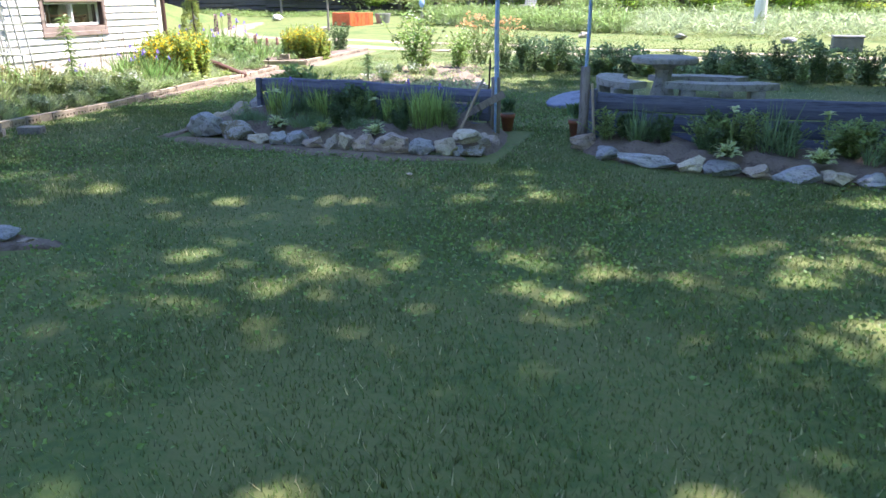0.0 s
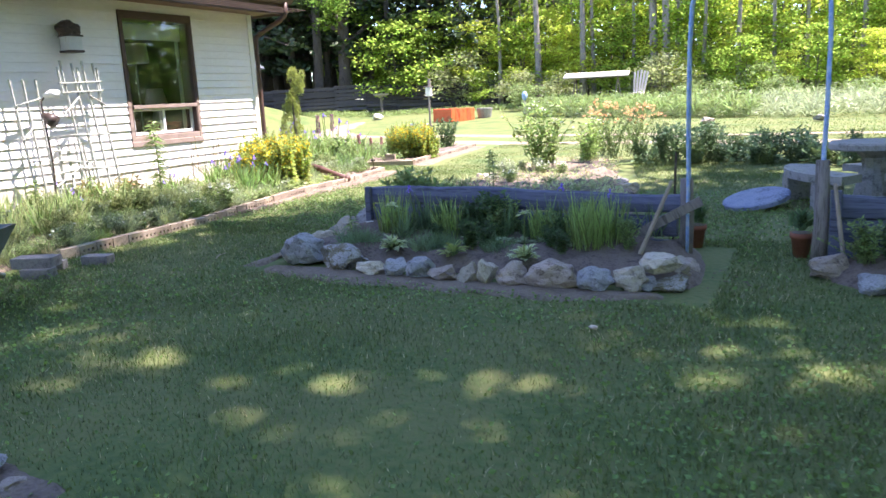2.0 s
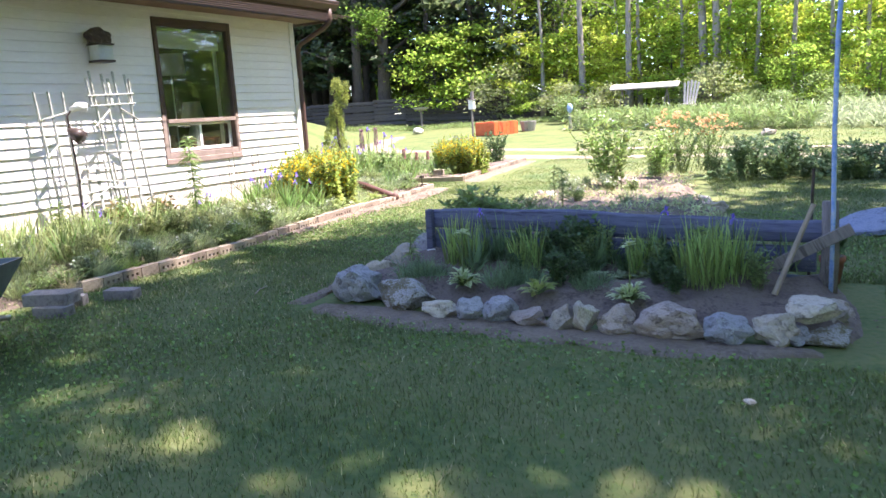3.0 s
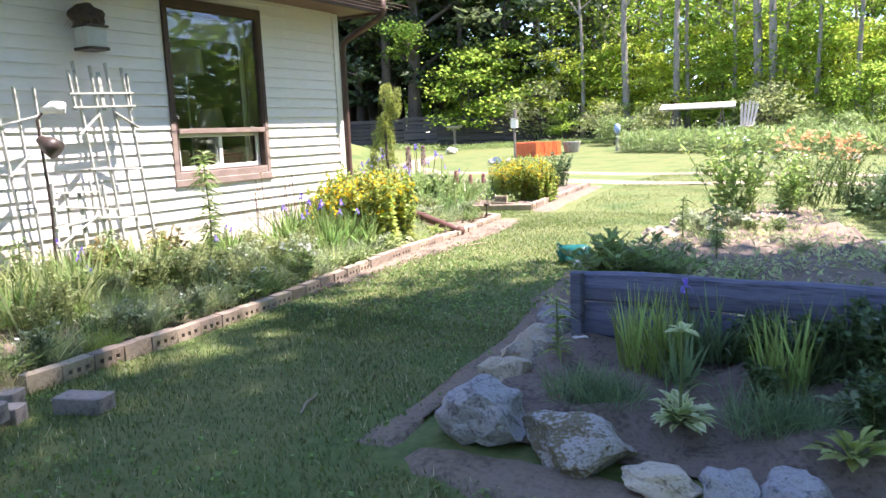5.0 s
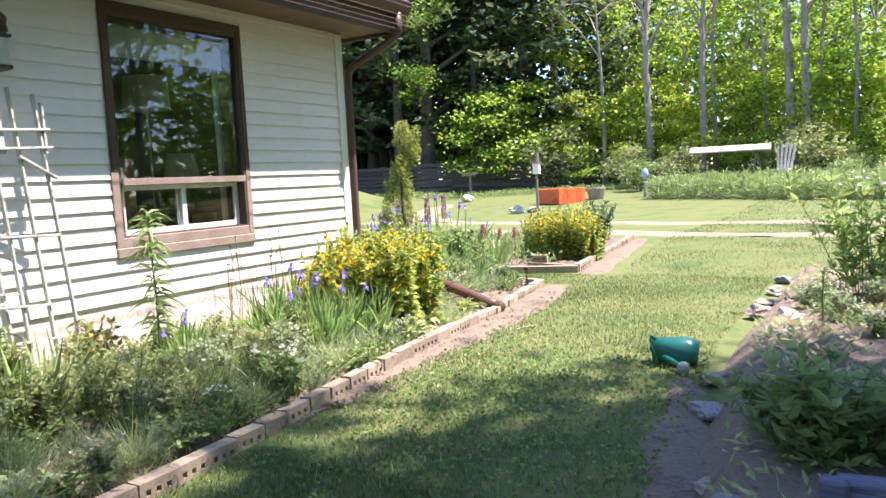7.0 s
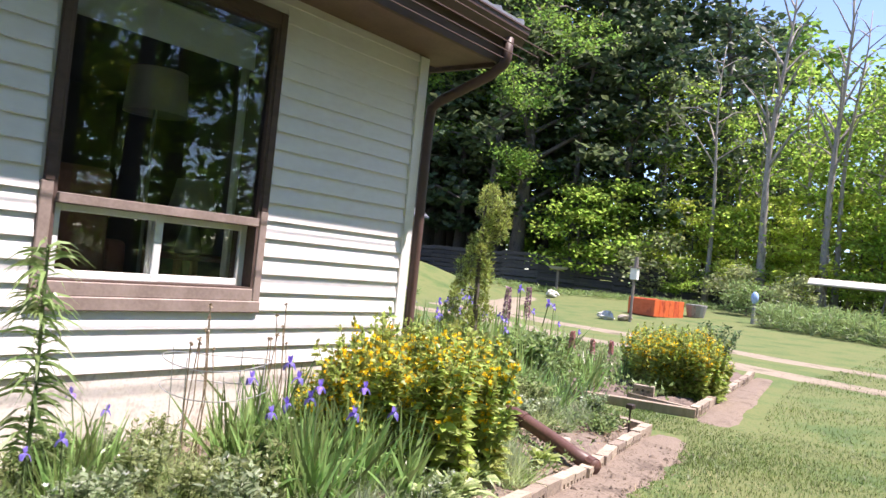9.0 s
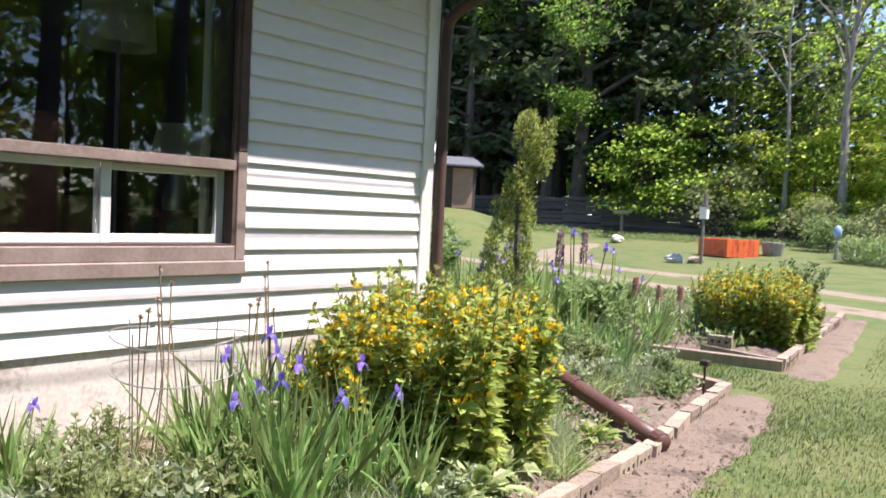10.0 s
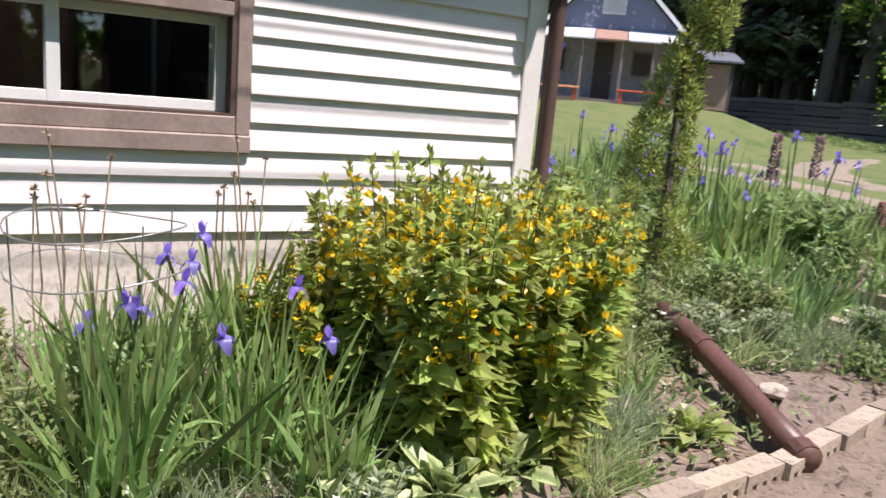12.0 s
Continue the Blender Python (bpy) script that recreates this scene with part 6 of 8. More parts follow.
def cedar():
    """A thin columnar arborvitae, tufted and uneven, with a round tuft on top."""
    t = thing("arborvitae", "thin columnar arborvitae with tufted yellow-green sprays", "evergreen")
    part("trunk", tube(Geo(), [(0, 0, 0), (0.03, 0.02, 0.7), (0.0, 0.04, 1.3), (0.02, 0.02, 1.88)], [0.03, 0.026, 0.018, 0.008], 7), "bark", t)
    P, D = [], []
    for i in range(74):
        z = 0.16 + 1.72 * (i + rng.uniform(0, 1)) / 74
        r = np.interp(z, [0.1, 0.3, 0.6, 0.9, 1.2, 1.42, 1.55, 1.72, 1.84, 1.95], [0.17, 0.23, 0.23, 0.20, 0.15, 0.085, 0.08, 0.14, 0.13, 0.03])
        a = i * 2.4 + rng.uniform(-0.5, 0.5)
        c = np.array([math.cos(a) * r * rng.uniform(0.4, 1.0) + 0.03 * math.sin(5 * z) + 0.06 * (z > 1.5), math.sin(a) * r * rng.uniform(0.4, 1.0) + 0.03 * math.cos(4 * z) + 0.06 * (z > 1.5), z])
        m = 170
        q = unit(rng.normal(0, 1, (m, 3)))
        P.append(c + q * rng.uniform(0.3, 1.0, (m, 1)) * (0.050, 0.050, 0.075))
        D.append(unit(q + (0, 0, 0.5) + rng.normal(0, 0.3, (m, 3))))
    P, D = np.concatenate(P), np.concatenate(D)
    n = len(P)
    part("foliage", leaves(Geo(), P, D, rng.uniform(0.022, 0.042, n), rng.uniform(0.008, 0.014, n)), "leaf_cedar", t)
    return t


def put(src, x, y, s=1.0, turn=None, z=None, label="", used=set()):
    """The first call places the plant itself, later ones a copy."""
    m = pose(x, y, (gz(x, y) if z is None else z), 0, 0, rng.uniform(0, 360) if turn is None else turn) @ Matrix.Diagonal((s, s, s, 1))
    if src.name in used:
        ob = copy_thing(src, m)
    else:
        used.add(src.name)
        src.matrix_basis = m
        ob = src
    if label:
        ob["label"] = label
    return ob


# templates
iris_a = iris(95, 0.53, 0.16, 2, mat="leaf_iris", wide=0.022)
iris_b = iris(46, 0.46, 0.12, 0, "clump of iris with upright blue-green leaves", "leaf_blue", 0.017)
iris_g = iris(46, 0.40, 0.12, 1, "shaded iris clump with a few deep violet flowers", "leaf_blue", 0.017)
iris_c = iris(60, 0.50, 0.16, 0, "leafy clump of iris past flowering", "leaf_iris")
iris_d = iris(60, 0.70, 0.18, 2, "iris clump crowned with violet flowers")
iris_e = iris(95, 0.56, 0.15, 0, "dense clump of iris with bright upright leaves", "leaf_iris", 0.022)
iris_f = iris(60, 0.6, 0.17, 0, "clump of pale sunlit sword leaves", "leaf_sun", 0.02)
tuft_a = grass_clump(170, 0.38, 0.08)
tuft_b = grass_clump(190, 0.30, 0.10, "leaf_grey", 0.006, 0.8, "tuft of grey-green grassy leaves")
tuft_c = grass_clump(200, 0.34, 0.09, "leaf_dark", 0.007, 0.6, "dark green tuft of grassy leaves")
tuft_d = grass_clump(140, 0.45, 0.10, "straw", 0.004, 0.5, "tuft of pale dry grass")
hosta_a = hosta(28, 0.17)
hosta_b = hosta(80, 0.075, "hosta_pale", "small pale variegated hosta", True)
hosta_d = hosta(34, 0.11, "hosta_gold", "small yellow-green hosta in dry soil")
tuft_e = grass_clump(150, 0.55, 0.10, "leaf_sun", 0.006, 0.5, "tall tuft of pale yellow-green grass")
broad = hosta(34, 0.16, "leaf_grey", "broad grey-green leafy clump by the bricks")
leaf_h = leafy_plant(18, 0.55, 0.18, 24, (0.07, 0.022), "leaf_sun", "tall pale green perennial in the sunny bed", spread=0.4)
leaf_a = leafy_plant(16, 0.45, 0.17, 26, (0.07, 0.028), "leaf_mid", "bushy green perennial in the flower bed")
leaf_b = leafy_plant(22, 0.38, 0.20, 34, (0.05, 0.018), "leaf_olive", "feathery olive-green perennial mound", low=0.05)
leaf_c = leafy_plant(16, 0.42, 0.17, 22, (0.08, 0.035), "leaf_red", "perennial with reddish young leaves")
leaf_d = leafy_plant(18, 0.36, 0.18, 30, (0.06, 0.025), "leaf_grey", "soft grey-green perennial mound", flower="white_petal", nf=4, fs=0.024)
leaf_f = leafy_plant(20, 0.50, 0.22, 36, (0.075, 0.04), "leaf_dark", "dark green leafy clump")
leaf_g = leafy_plant(16, 0.20, 0.15, 16, (0.045, 0.022), "leaf_mid", "low spreading green ground plant", spread=1.2)
white_a = leafy_plant(14, 0.30, 0.15, 20, (0.07, 0.03), "leaf_mid", "low plant with clusters of white flowers", flower="white_petal", nf=20, fs=0.03)
lily_a = lily()
lily_b = lily(0.45, 60, "short young lily stem with narrow leaves")
lupin_a = lupin(0.98)
lupin_b = lupin(0.62, "pink", "lupin with a pink flower spike")
dry_a = dry_stalks()
bush = loosestrife(0.60, 0.88, 165)

SOIL = 0.10
peony_b = leafy_plant(26, 0.50, 0.24, 30, (0.13, 0.045), "leaf_mid", "broad leafy green clump in the far bed", "peony", "peony", 0.8)
# the flower bed along the house, chosen specimens first
put(bush, -8.36, 11.22, 0.92, 20, z=0.05)
put(bush, -8.80, 11.72, 0.86, 290, z=0.08, label="yellow loosestrife bush thinning towards the house corner")
put(bush, -8.70, 10.92, 0.58, 200, z=0.08, label="smaller loosestrife with yellow flowers beside the iris")
for x, y, s in [(-8.62, 10.15, 1.0), (-8.36, 10.32, 0.95), (-8.82, 10.62, 1.1), (-8.10, 10.12, 1.0), (-8.12, 10.40, 0.95)]:
    put(iris_a, x, y, s, z=SOIL)
for x, y, s in [(-8.30, 10.05, 0.9), (-8.04, 10.12, 1.0), (-8.22, 10.58, 1.05), (-8.48, 10.12, 0.95), (-7.98, 10.62, 1.0), (-8.75, 10.3, 1.1)]:
    put(iris_e, x, y, s, z=0.07)
for x, y, s in [(-8.0, 10.55, 0.95), (-7.98, 10.02, 0.9), (-8.05, 11.62, 0.8), (-7.95, 10.3, 0.85), (-8.02, 9.8, 0.8)]:
    put(tuft_b, x, y, s, z=0.06)
for x, y, k, q in [(-8.3, 9.98, tuft_b, 1.1), (-8.12, 10.28, tuft_b, 1.2), (-8.35, 10.15, leaf_a, 0.8), (-8.45, 10.45, tuft_b, 1.1), (-8.6, 10.35, leaf_a, 0.9), (-7.9, 10.22, tuft_b, 1.0), (-8.05, 9.75, leaf_d, 0.8), (-8.0, 11.55, tuft_b, 1.1), (-8.05, 11.75, tuft_b, 0.8), (-8.2, 11.85, iris_e, 0.6)]:
    put(k, x, y, q, z=0.06)
for x, y in [(-7.86, 10.88), (-7.80, 10.66), (-7.93, 11.12)]:
    put(hosta_a, x, y, 0.95, z=0.06)
ps = thing("plant_support", "thin grey wire plant support among dry stalks", "plant support", pose(-8.85, 10.15, 0.10))
for hz in (0.38, 0.52):
    part("ring", tube(Geo(), [(0.26 * math.cos(a), 0.26 * math.sin(a), hz + 0.015 * math.sin(2 * a)) for a in np.linspace(0, 2 * math.pi, 25)], 0.003, 5, False), "metal_grey", ps)
for a in (0.4, 2.0, 3.5, 5.1):
    part("leg", tube(Geo(), [(0.24 * math.cos(a), 0.24 * math.sin(a), 0.0), (0.26 * math.cos(a), 0.26 * math.sin(a), 0.56)], 0.003, 5), "metal_grey", ps)
for i in range(52):
    x, y = rng.uniform(-9.05, -7.7), rng.uniform(8.5, 9.98)
    put((leaf_b, leaf_d, tuft_a, tuft_e, tuft_b, broad)[rng.integers(6)], x, y, rng.uniform(0.65, 0.95), z=0.07)
for x, y, s in [(-7.80, 9.62, 0.8), (-7.95, 9.5, 0.7), (-7.76, 9.45, 0.7)]:
    put(hosta_a, x, y, s, z=0.06)
put(hosta_d, -7.95, 11.87, 1.0, z=0.05)
for x, y in [(-8.85, 10.05), (-8.95, 10.6)]:
    put(dry_a, x, y, 1.0, z=0.12)
put(cedar(), -9.25, 12.87, 0.98, 0, z=0.0)
# past the loosestrife, round the end of the house
for x, y, s in [(-8.75, 12.45, 0.9), (-8.95, 12.2, 1.0), (-8.55, 12.2, 0.8)]:
    put(leaf_b, x, y, s, z=0.05)
for x, y, s in [(-8.40, 13.25, 1.1), (-8.62, 13.1, 1.0)]:
    put(tuft_b, x, y, s, z=0.05)
for x, y, s in [(-8.15, 13.36, 0.75), (-8.2, 13.18, 0.7)]:
    put(leaf_a, x, y, s * 0.62, z=0.05)
for x, y, s in [(-8.72, 13.55, 0.9), (-8.55, 13.75, 0.9), (-9.05, 13.9, 1.0)]:
    put(iris_b, x, y, s, z=0.04)
for x, y, s in [(-9.75, 12.35, 1.0), (-9.95, 12.75, 1.0), (-10.3, 12.5, 1.05), (-10.4, 13.1, 1.0), (-9.85, 13.35, 1.0), (-10.1, 13.8, 1.05), (-9.7, 14.2, 1.0), (-10.2, 14.6, 1.0), (-10.5, 15.1, 0.95), (-11.2, 14.2, 1.1), (-9.95, 15.6, 0.9), (-11.6, 15.0, 1.0)]:
    put(iris_d, x, y, s, z=0.03)
for x, y, s in [(-9.2, 14.3, 1.0), (-9.5, 14.9, 1.1), (-10.0, 15.1, 1.0), (-9.7, 13.2, 0.9), (-9.6, 15.7, 1.0), (-10.8, 13.6, 1.2), (-11.0, 14.8, 1.2), (-10.6, 12.7, 1.2)]:
    put((iris_e, peony_b, leaf_a)[int(-x * 10) % 3], x, y, s * 1.05, z=0.03)
for x, y, s in [(-9.1, 14.75, 1.0), (-9.35, 15.4, 0.9), (-9.25, 16.0, 0.9), (-9.0, 14.1, 0.8)]:
    put(iris_c, x, y, s, z=0.03)
for x, y in [(-10.36, 15.16), (-10.62, 16.05)]:
    put(lupin_a, x, y, 1.0, z=0.03)
for x, y in [(-9.9, 15.95), (-9.75, 16.2), (-9.6, 16.4)]:
    put(lupin_b, x, y, 0.85, z=0.03)
for i in range(26):
    x, y = rng.uniform(-13.6, -10.2), rng.uniform(14.0, 17.4)
    put((iris_d, leaf_a, iris_e)[i % 3], x, y, rng.uniform(1.1, 1.45), z=0.02)
for i in range(16):
    x, y = -15.0 - 0.17 * i + rng.uniform(-0.35, 0.35), 18.0 + 0.15 * i + rng.uniform(-0.8, 0.8)
    put((iris_d, iris_d, peony_b, leaf_a)[i % 4], x, y, rng.uniform(0.95, 1.25), z=gz(x, y))
for i in range(7):
    x, y = -17.6 - 0.25 * i + rng.uniform(-0.3, 0.3), 20.6 + 0.3 * i + rng.uniform(-0.4, 0.4)
    put((leaf_h, leaf_a, peony_b)[i % 3], x, y, rng.uniform(1.3, 1.8), z=gz(x, y))
put(bush, -8.62, 16.05, 0.92, 130, label="yellow loosestrife bush behind a low brick edge")
put(bush, -8.95, 16.45, 0.85, 250, label="yellow loosestrife bush behind a low brick edge")
darkbush = leafy_plant(34, 0.75, 0.34, 40, (0.06, 0.03), "leaf_dark", "small round dark green shrub", "shrub", "shrub", 0.6)
put(darkbush, -8.98, 18.35, 1.0)
# near the corner of the bed and by the trellises
put(lily_a, -8.6, 9.16, 1.15, z=SOIL)
put(lily_b, -8.9, 8.35, 1.0, z=SOIL)
put(lily_b, -8.75, 7.5, 1.1, z=SOIL)
put(broad, -7.56, 7.62, 1.15, z=0.06)
put(broad, -7.75, 7.45, 1.0, z=0.06)
put(iris_a, -8.72, 7.9, 0.85, z=SOIL)
put(iris_a, -8.5, 9.28, 0.75, z=SOIL)
put(iris_a, -8.75, 9.5, 0.8, z=SOIL)
put(iris_a, -8.4, 7.6, 0.7, z=SOIL)
put(tuft_d, -7.12, 6.44, 0.6, z=0.02)
for x, y, s in [(-7.75, 8.35, 0.9), (-7.78, 9.25, 1.0), (-7.95, 9.05, 0.9), (-7.65, 7.25, 0.8)]:
    put(tuft_c, x, y, s, z=0.06)
for x, y, s in [(-8.05, 8.45, 1.1), (-8.25, 8.15, 1.1), (-8.1, 8.85, 0.9), (-8.0, 7.3, 0.9)]:
    put(leaf_b, x, y, s, z=0.07)
for x, y, s in [(-8.55, 8.75, 1.0), (-8.35, 9.25, 1.0), (-8.45, 8.95, 0.9)]:
    put(tuft_a, x, y, s * 1.2, z=0.08)
for x, y, s in [(-7.62, 9.22, 0.95), (-7.66, 8.75, 0.6)]:
    put(white_a, x, y, s, z=0.06)
for x, y, s in [(-8.8, 8.2, 1.0), (-8.9, 8.9, 1.0)]:
    put(leaf_c, x, y, s, z=SOIL)
orange_a = leafy_plant(8, 0.32, 0.10, 18, (0.06, 0.03), "leaf_mid", "low plant with an orange flower head", flower="orange", nf=7, fs=0.024)
put(orange_a, -8.72, 8.72, 1.0, z=SOIL)
# the rest of the bed, mixed at random
pool = [iris_f, iris_c, tuft_a, tuft_e, leaf_a, leaf_b, tuft_a, leaf_d, iris_f, leaf_d, leaf_a, leaf_b, iris_c, iris_f, leaf_d]
for i in range(270):
    y = rng.uniform(5.0, 13.0) if i < 205 else rng.uniform(5.6, 9.0)
    x = rng.uniform(-9.1, -7.62 - 0.07 * (y - 6))
    if y > 9.75 and (x > -8.75 or y > 10.3) and y < 12.0 or (x > -8.3 and y > 11.6):
        continue
    back = (-7.6 - x) / 1.6
    k = pool[rng.integers(len(pool))] if back > 0.35 else [leaf_g, tuft_a, leaf_d, leaf_b, tuft_b][rng.integers(5)]
    if y > 8.7:
        k = [tuft_a, leaf_d, leaf_b, tuft_e, tuft_e, leaf_a][rng.integers(6)]
    put(k, x, y, rng.uniform(0.8, 1.2) * (0.74 + 0.26 * back - 0.35 * max(0, back - 0.62)) * (0.88 if y > 8.7 else 1.0), z=0.06 + 0.06 * back)

# the boulder bed: tufts, hostas, daylilies
chives = grass_clump(330, 0.27, 0.13, "leaf_blue", 0.0045, 0.6, "dense tuft of fine blue-green chive leaves")
sword = grass_clump(95, 0.47, 0.10, "leaf_blade", 0.011, 0.28, "tall tuft of light green upright blades", 1.2)
for x, y, s in [(-4.50, 7.30, 0.9), (-4.36, 7.27, 1.0), (-3.80, 7.28, 1.05), (-3.66, 7.35, 0.9), (-3.2, 7.3, 0.9)]:
    put(chives, x, y, s, z=0.11)
for x, y, s in [(-4.32, 7.64, 1.0), (-4.24, 7.70, 0.85), (-3.76, 7.62, 0.9), (-2.55, 7.45, 1.1), (-2.42, 7.55, 1.0), (-2.66, 7.6, 0.8), (-3.0, 7.7, 0.8)]:
    put(sword, x, y, s, z=0.14)
for x, y, s in [(-4.12, 7.84, 0.95), (-3.55, 7.82, 0.95), (-2.85, 7.76, 1.0), (-2.4, 7.74, 1.0), (-3.3, 7.8, 0.9)]:
    put(iris_g if x > -3 or x < -4 else iris_b, x, y, s, z=0.16)
put(hosta_b, -4.07, 7.22, 1.0, z=0.11)
put(hosta_d, -3.50, 7.12, 0.85, z=0.11, label="small yellow-green hosta between the boulders")
put(hosta_b, -2.92, 7.12, 0.95, z=0.11)
put(lily_b, -4.70, 7.61, 0.78, z=0.11)
for i in range(34):
    x, y = rng.uniform(-4.2, -2.15), rng.uniform(7.5, 7.98)
    put([tuft_c, leaf_f, iris_b, leaf_a][rng.integers(4)], x, y, rng.uniform(0.5, 0.9), z=0.10 + 0.1 * (y - 7.1))
for i in range(12):
    put((leaf_f, broad)[i % 2], rng.uniform(-4.0, -2.3), rng.uniform(7.32, 7.66), rng.uniform(0.45, 0.75), z=0.12, label="dark broad-leaved plant in the shaded boulder bed")
for x, y, s in [(-3.95, 7.92, 0.75), (-3.55, 7.9, 0.8), (-2.65, 7.9, 0.8)]:
    put(leaf_f, x, y, s * 0.8, z=0.16)
# the second bed
for i in range(46):
    x = rng.uniform(-0.8, 3.8)
    y = rng.uniform(float(np.interp(x, SIDE_X, SIDE_Y)) + 0.28, 7.7)
    put([leaf_f, tuft_c, leaf_a, iris_b, leaf_g][rng.integers(5)], x, y, rng.uniform(0.6, 1.05), z=0.12)
for x, y in [(0.30, 7.02), (1.0, 6.98), (2.0, 6.95)]:
    put(hosta_b, x, y, 1.1, z=0.12)
# the bed behind the plank wall
peony = leafy_plant(30, 0.48, 0.26, 34, (0.12, 0.04), "leaf_mid", "broad leafy peony clump above the plank wall", "peony", "peony", 0.8)
for x, y, s in [(-4.85, 8.93, 0.8), (-4.60, 9.08, 0.75), (-5.0, 9.25, 0.65)]:
    put(peony, x, y, s, z=0.15)
for x, y, s in [(-3.9, 8.7, 0.7), (-3.2, 8.6, 0.6), (-2.9, 8.9, 0.6), (-3.6, 9.3, 0.6), (-4.2, 9.5, 0.7), (-4.6, 9.9, 0.6), (-3.4, 10.1, 0.5), (-4.9, 10.5, 0.6), (-4.0, 10.9, 0.5)]:
    put(leaf_g, x, y, s, z=0.18)
for x, y, s in [(-4.55, 10.5, 1.0), (-5.05, 11.6, 0.9)]:
    put(lily_b, x, y, s, z=0.14, label="short twiggy plant in the rose bed")
tall = leafy_plant(24, 1.15, 0.42, 34, (0.13, 0.05), "leaf_blade", "tall light green flowering shrub in the rose bed", "shrub", "shrub", 0.75, "white_petal", 22, 0.032)
put(tall, -4.85, 13.3, 0.9, z=0.08)
put(tall, -4.45, 14.3, 0.7, z=0.08)
rose = leafy_plant(34, 0.95, 0.40, 46, (0.05, 0.03), "leaf_mid", "rose bush with orange-pink flower heads", "rose bush", "rose_bush", 0.7, "orange", 60, 0.05)
put(rose, -4.3, 15.2, 0.95, z=0.08)
put(rose, -3.95, 15.6, 0.9, z=0.08)
for i in range(26):
    x, y = rng.uniform(-5.3, -3.9), rng.uniform(11.3, 13.2)
    put([tuft_d, leaf_g, white_a, leaf_d][rng.integers(4)], x, y, rng.uniform(0.4, 0.8), z=0.10)
# shaded shrubs on the far side of the arch lawn
for x, y, s in [(-3.2, 14.7, 1.3), (-2.75, 15.2, 0.9), (-2.2, 15.4, 0.85), (-1.7, 15.1, 1.0), (-1.2, 15.5, 0.8), (-0.5, 15.3, 0.95), (0.1, 15.2, 0.9), (0.6, 14.9, 1.1), (1.2, 14.9, 1.25), (1.8, 14.6, 1.2), (2.5, 14.6, 1.2), (3.2, 14.4, 1.2), (3.9, 14.2, 1.2), (-3.75, 15.0, 0.8)]:
    put(darkbush, x, y, s * (0.95 if -2.9 < x < -2.6 else 0.68))
for x, y, s in [(-2.45, 14.9, 0.9), (-0.85, 15.0, 0.95), (0.3, 14.6, 0.9), (-1.95, 14.8, 0.8), (1.5, 14.3, 1.1), (2.9, 14.0, 1.2)]:
    put(leaf_a if x > -1.5 else leaf_f, x, y, s)

for i in range(24):
    x = -3.6 + i * 0.34
    put((darkbush, leaf_f, peony)[i % 3], x + rng.uniform(-0.15, 0.15), 15.45 - 0.035 * i + rng.uniform(-0.5, 0.6), rng.uniform(0.45, 0.75) * (0.9, 1.4, 1.2)[i % 3])
for i in range(16):
    put((leaf_a, iris_b, leaf_f, peony)[i % 4], -0.75 + i * 0.27 + rng.uniform(-0.08, 0.08), 7.52 - 0.02 * i + rng.uniform(-0.08, 0.06), rng.uniform(0.8, 1.2) * (0.9, 1.0, 0.8, 0.75)[i % 4], z=0.12)
hx = rng.uniform(-3.8, 4.8, 9000)
hy = 15.3 - 0.05 * hx + rng.normal(0, 0.35, 9000)
hz = rng.uniform(0, 1, 9000) ** 0.7 * (0.38 + 0.28 * np.sin(2.7 * hx) * np.cos(1.3 * hx + 1) + 0.1 * np.sin(9 * hx))
solid("hedge_growth", leaves(Geo(), np.stack([hx, hy, hz], -1), ring_dirs(9000, -0.4, 0.9), rng.uniform(0.05, 0.11, 9000), 0.04), "leaf_blue", "low dark green growth along the shaded border", "border plants", kind="stuff")
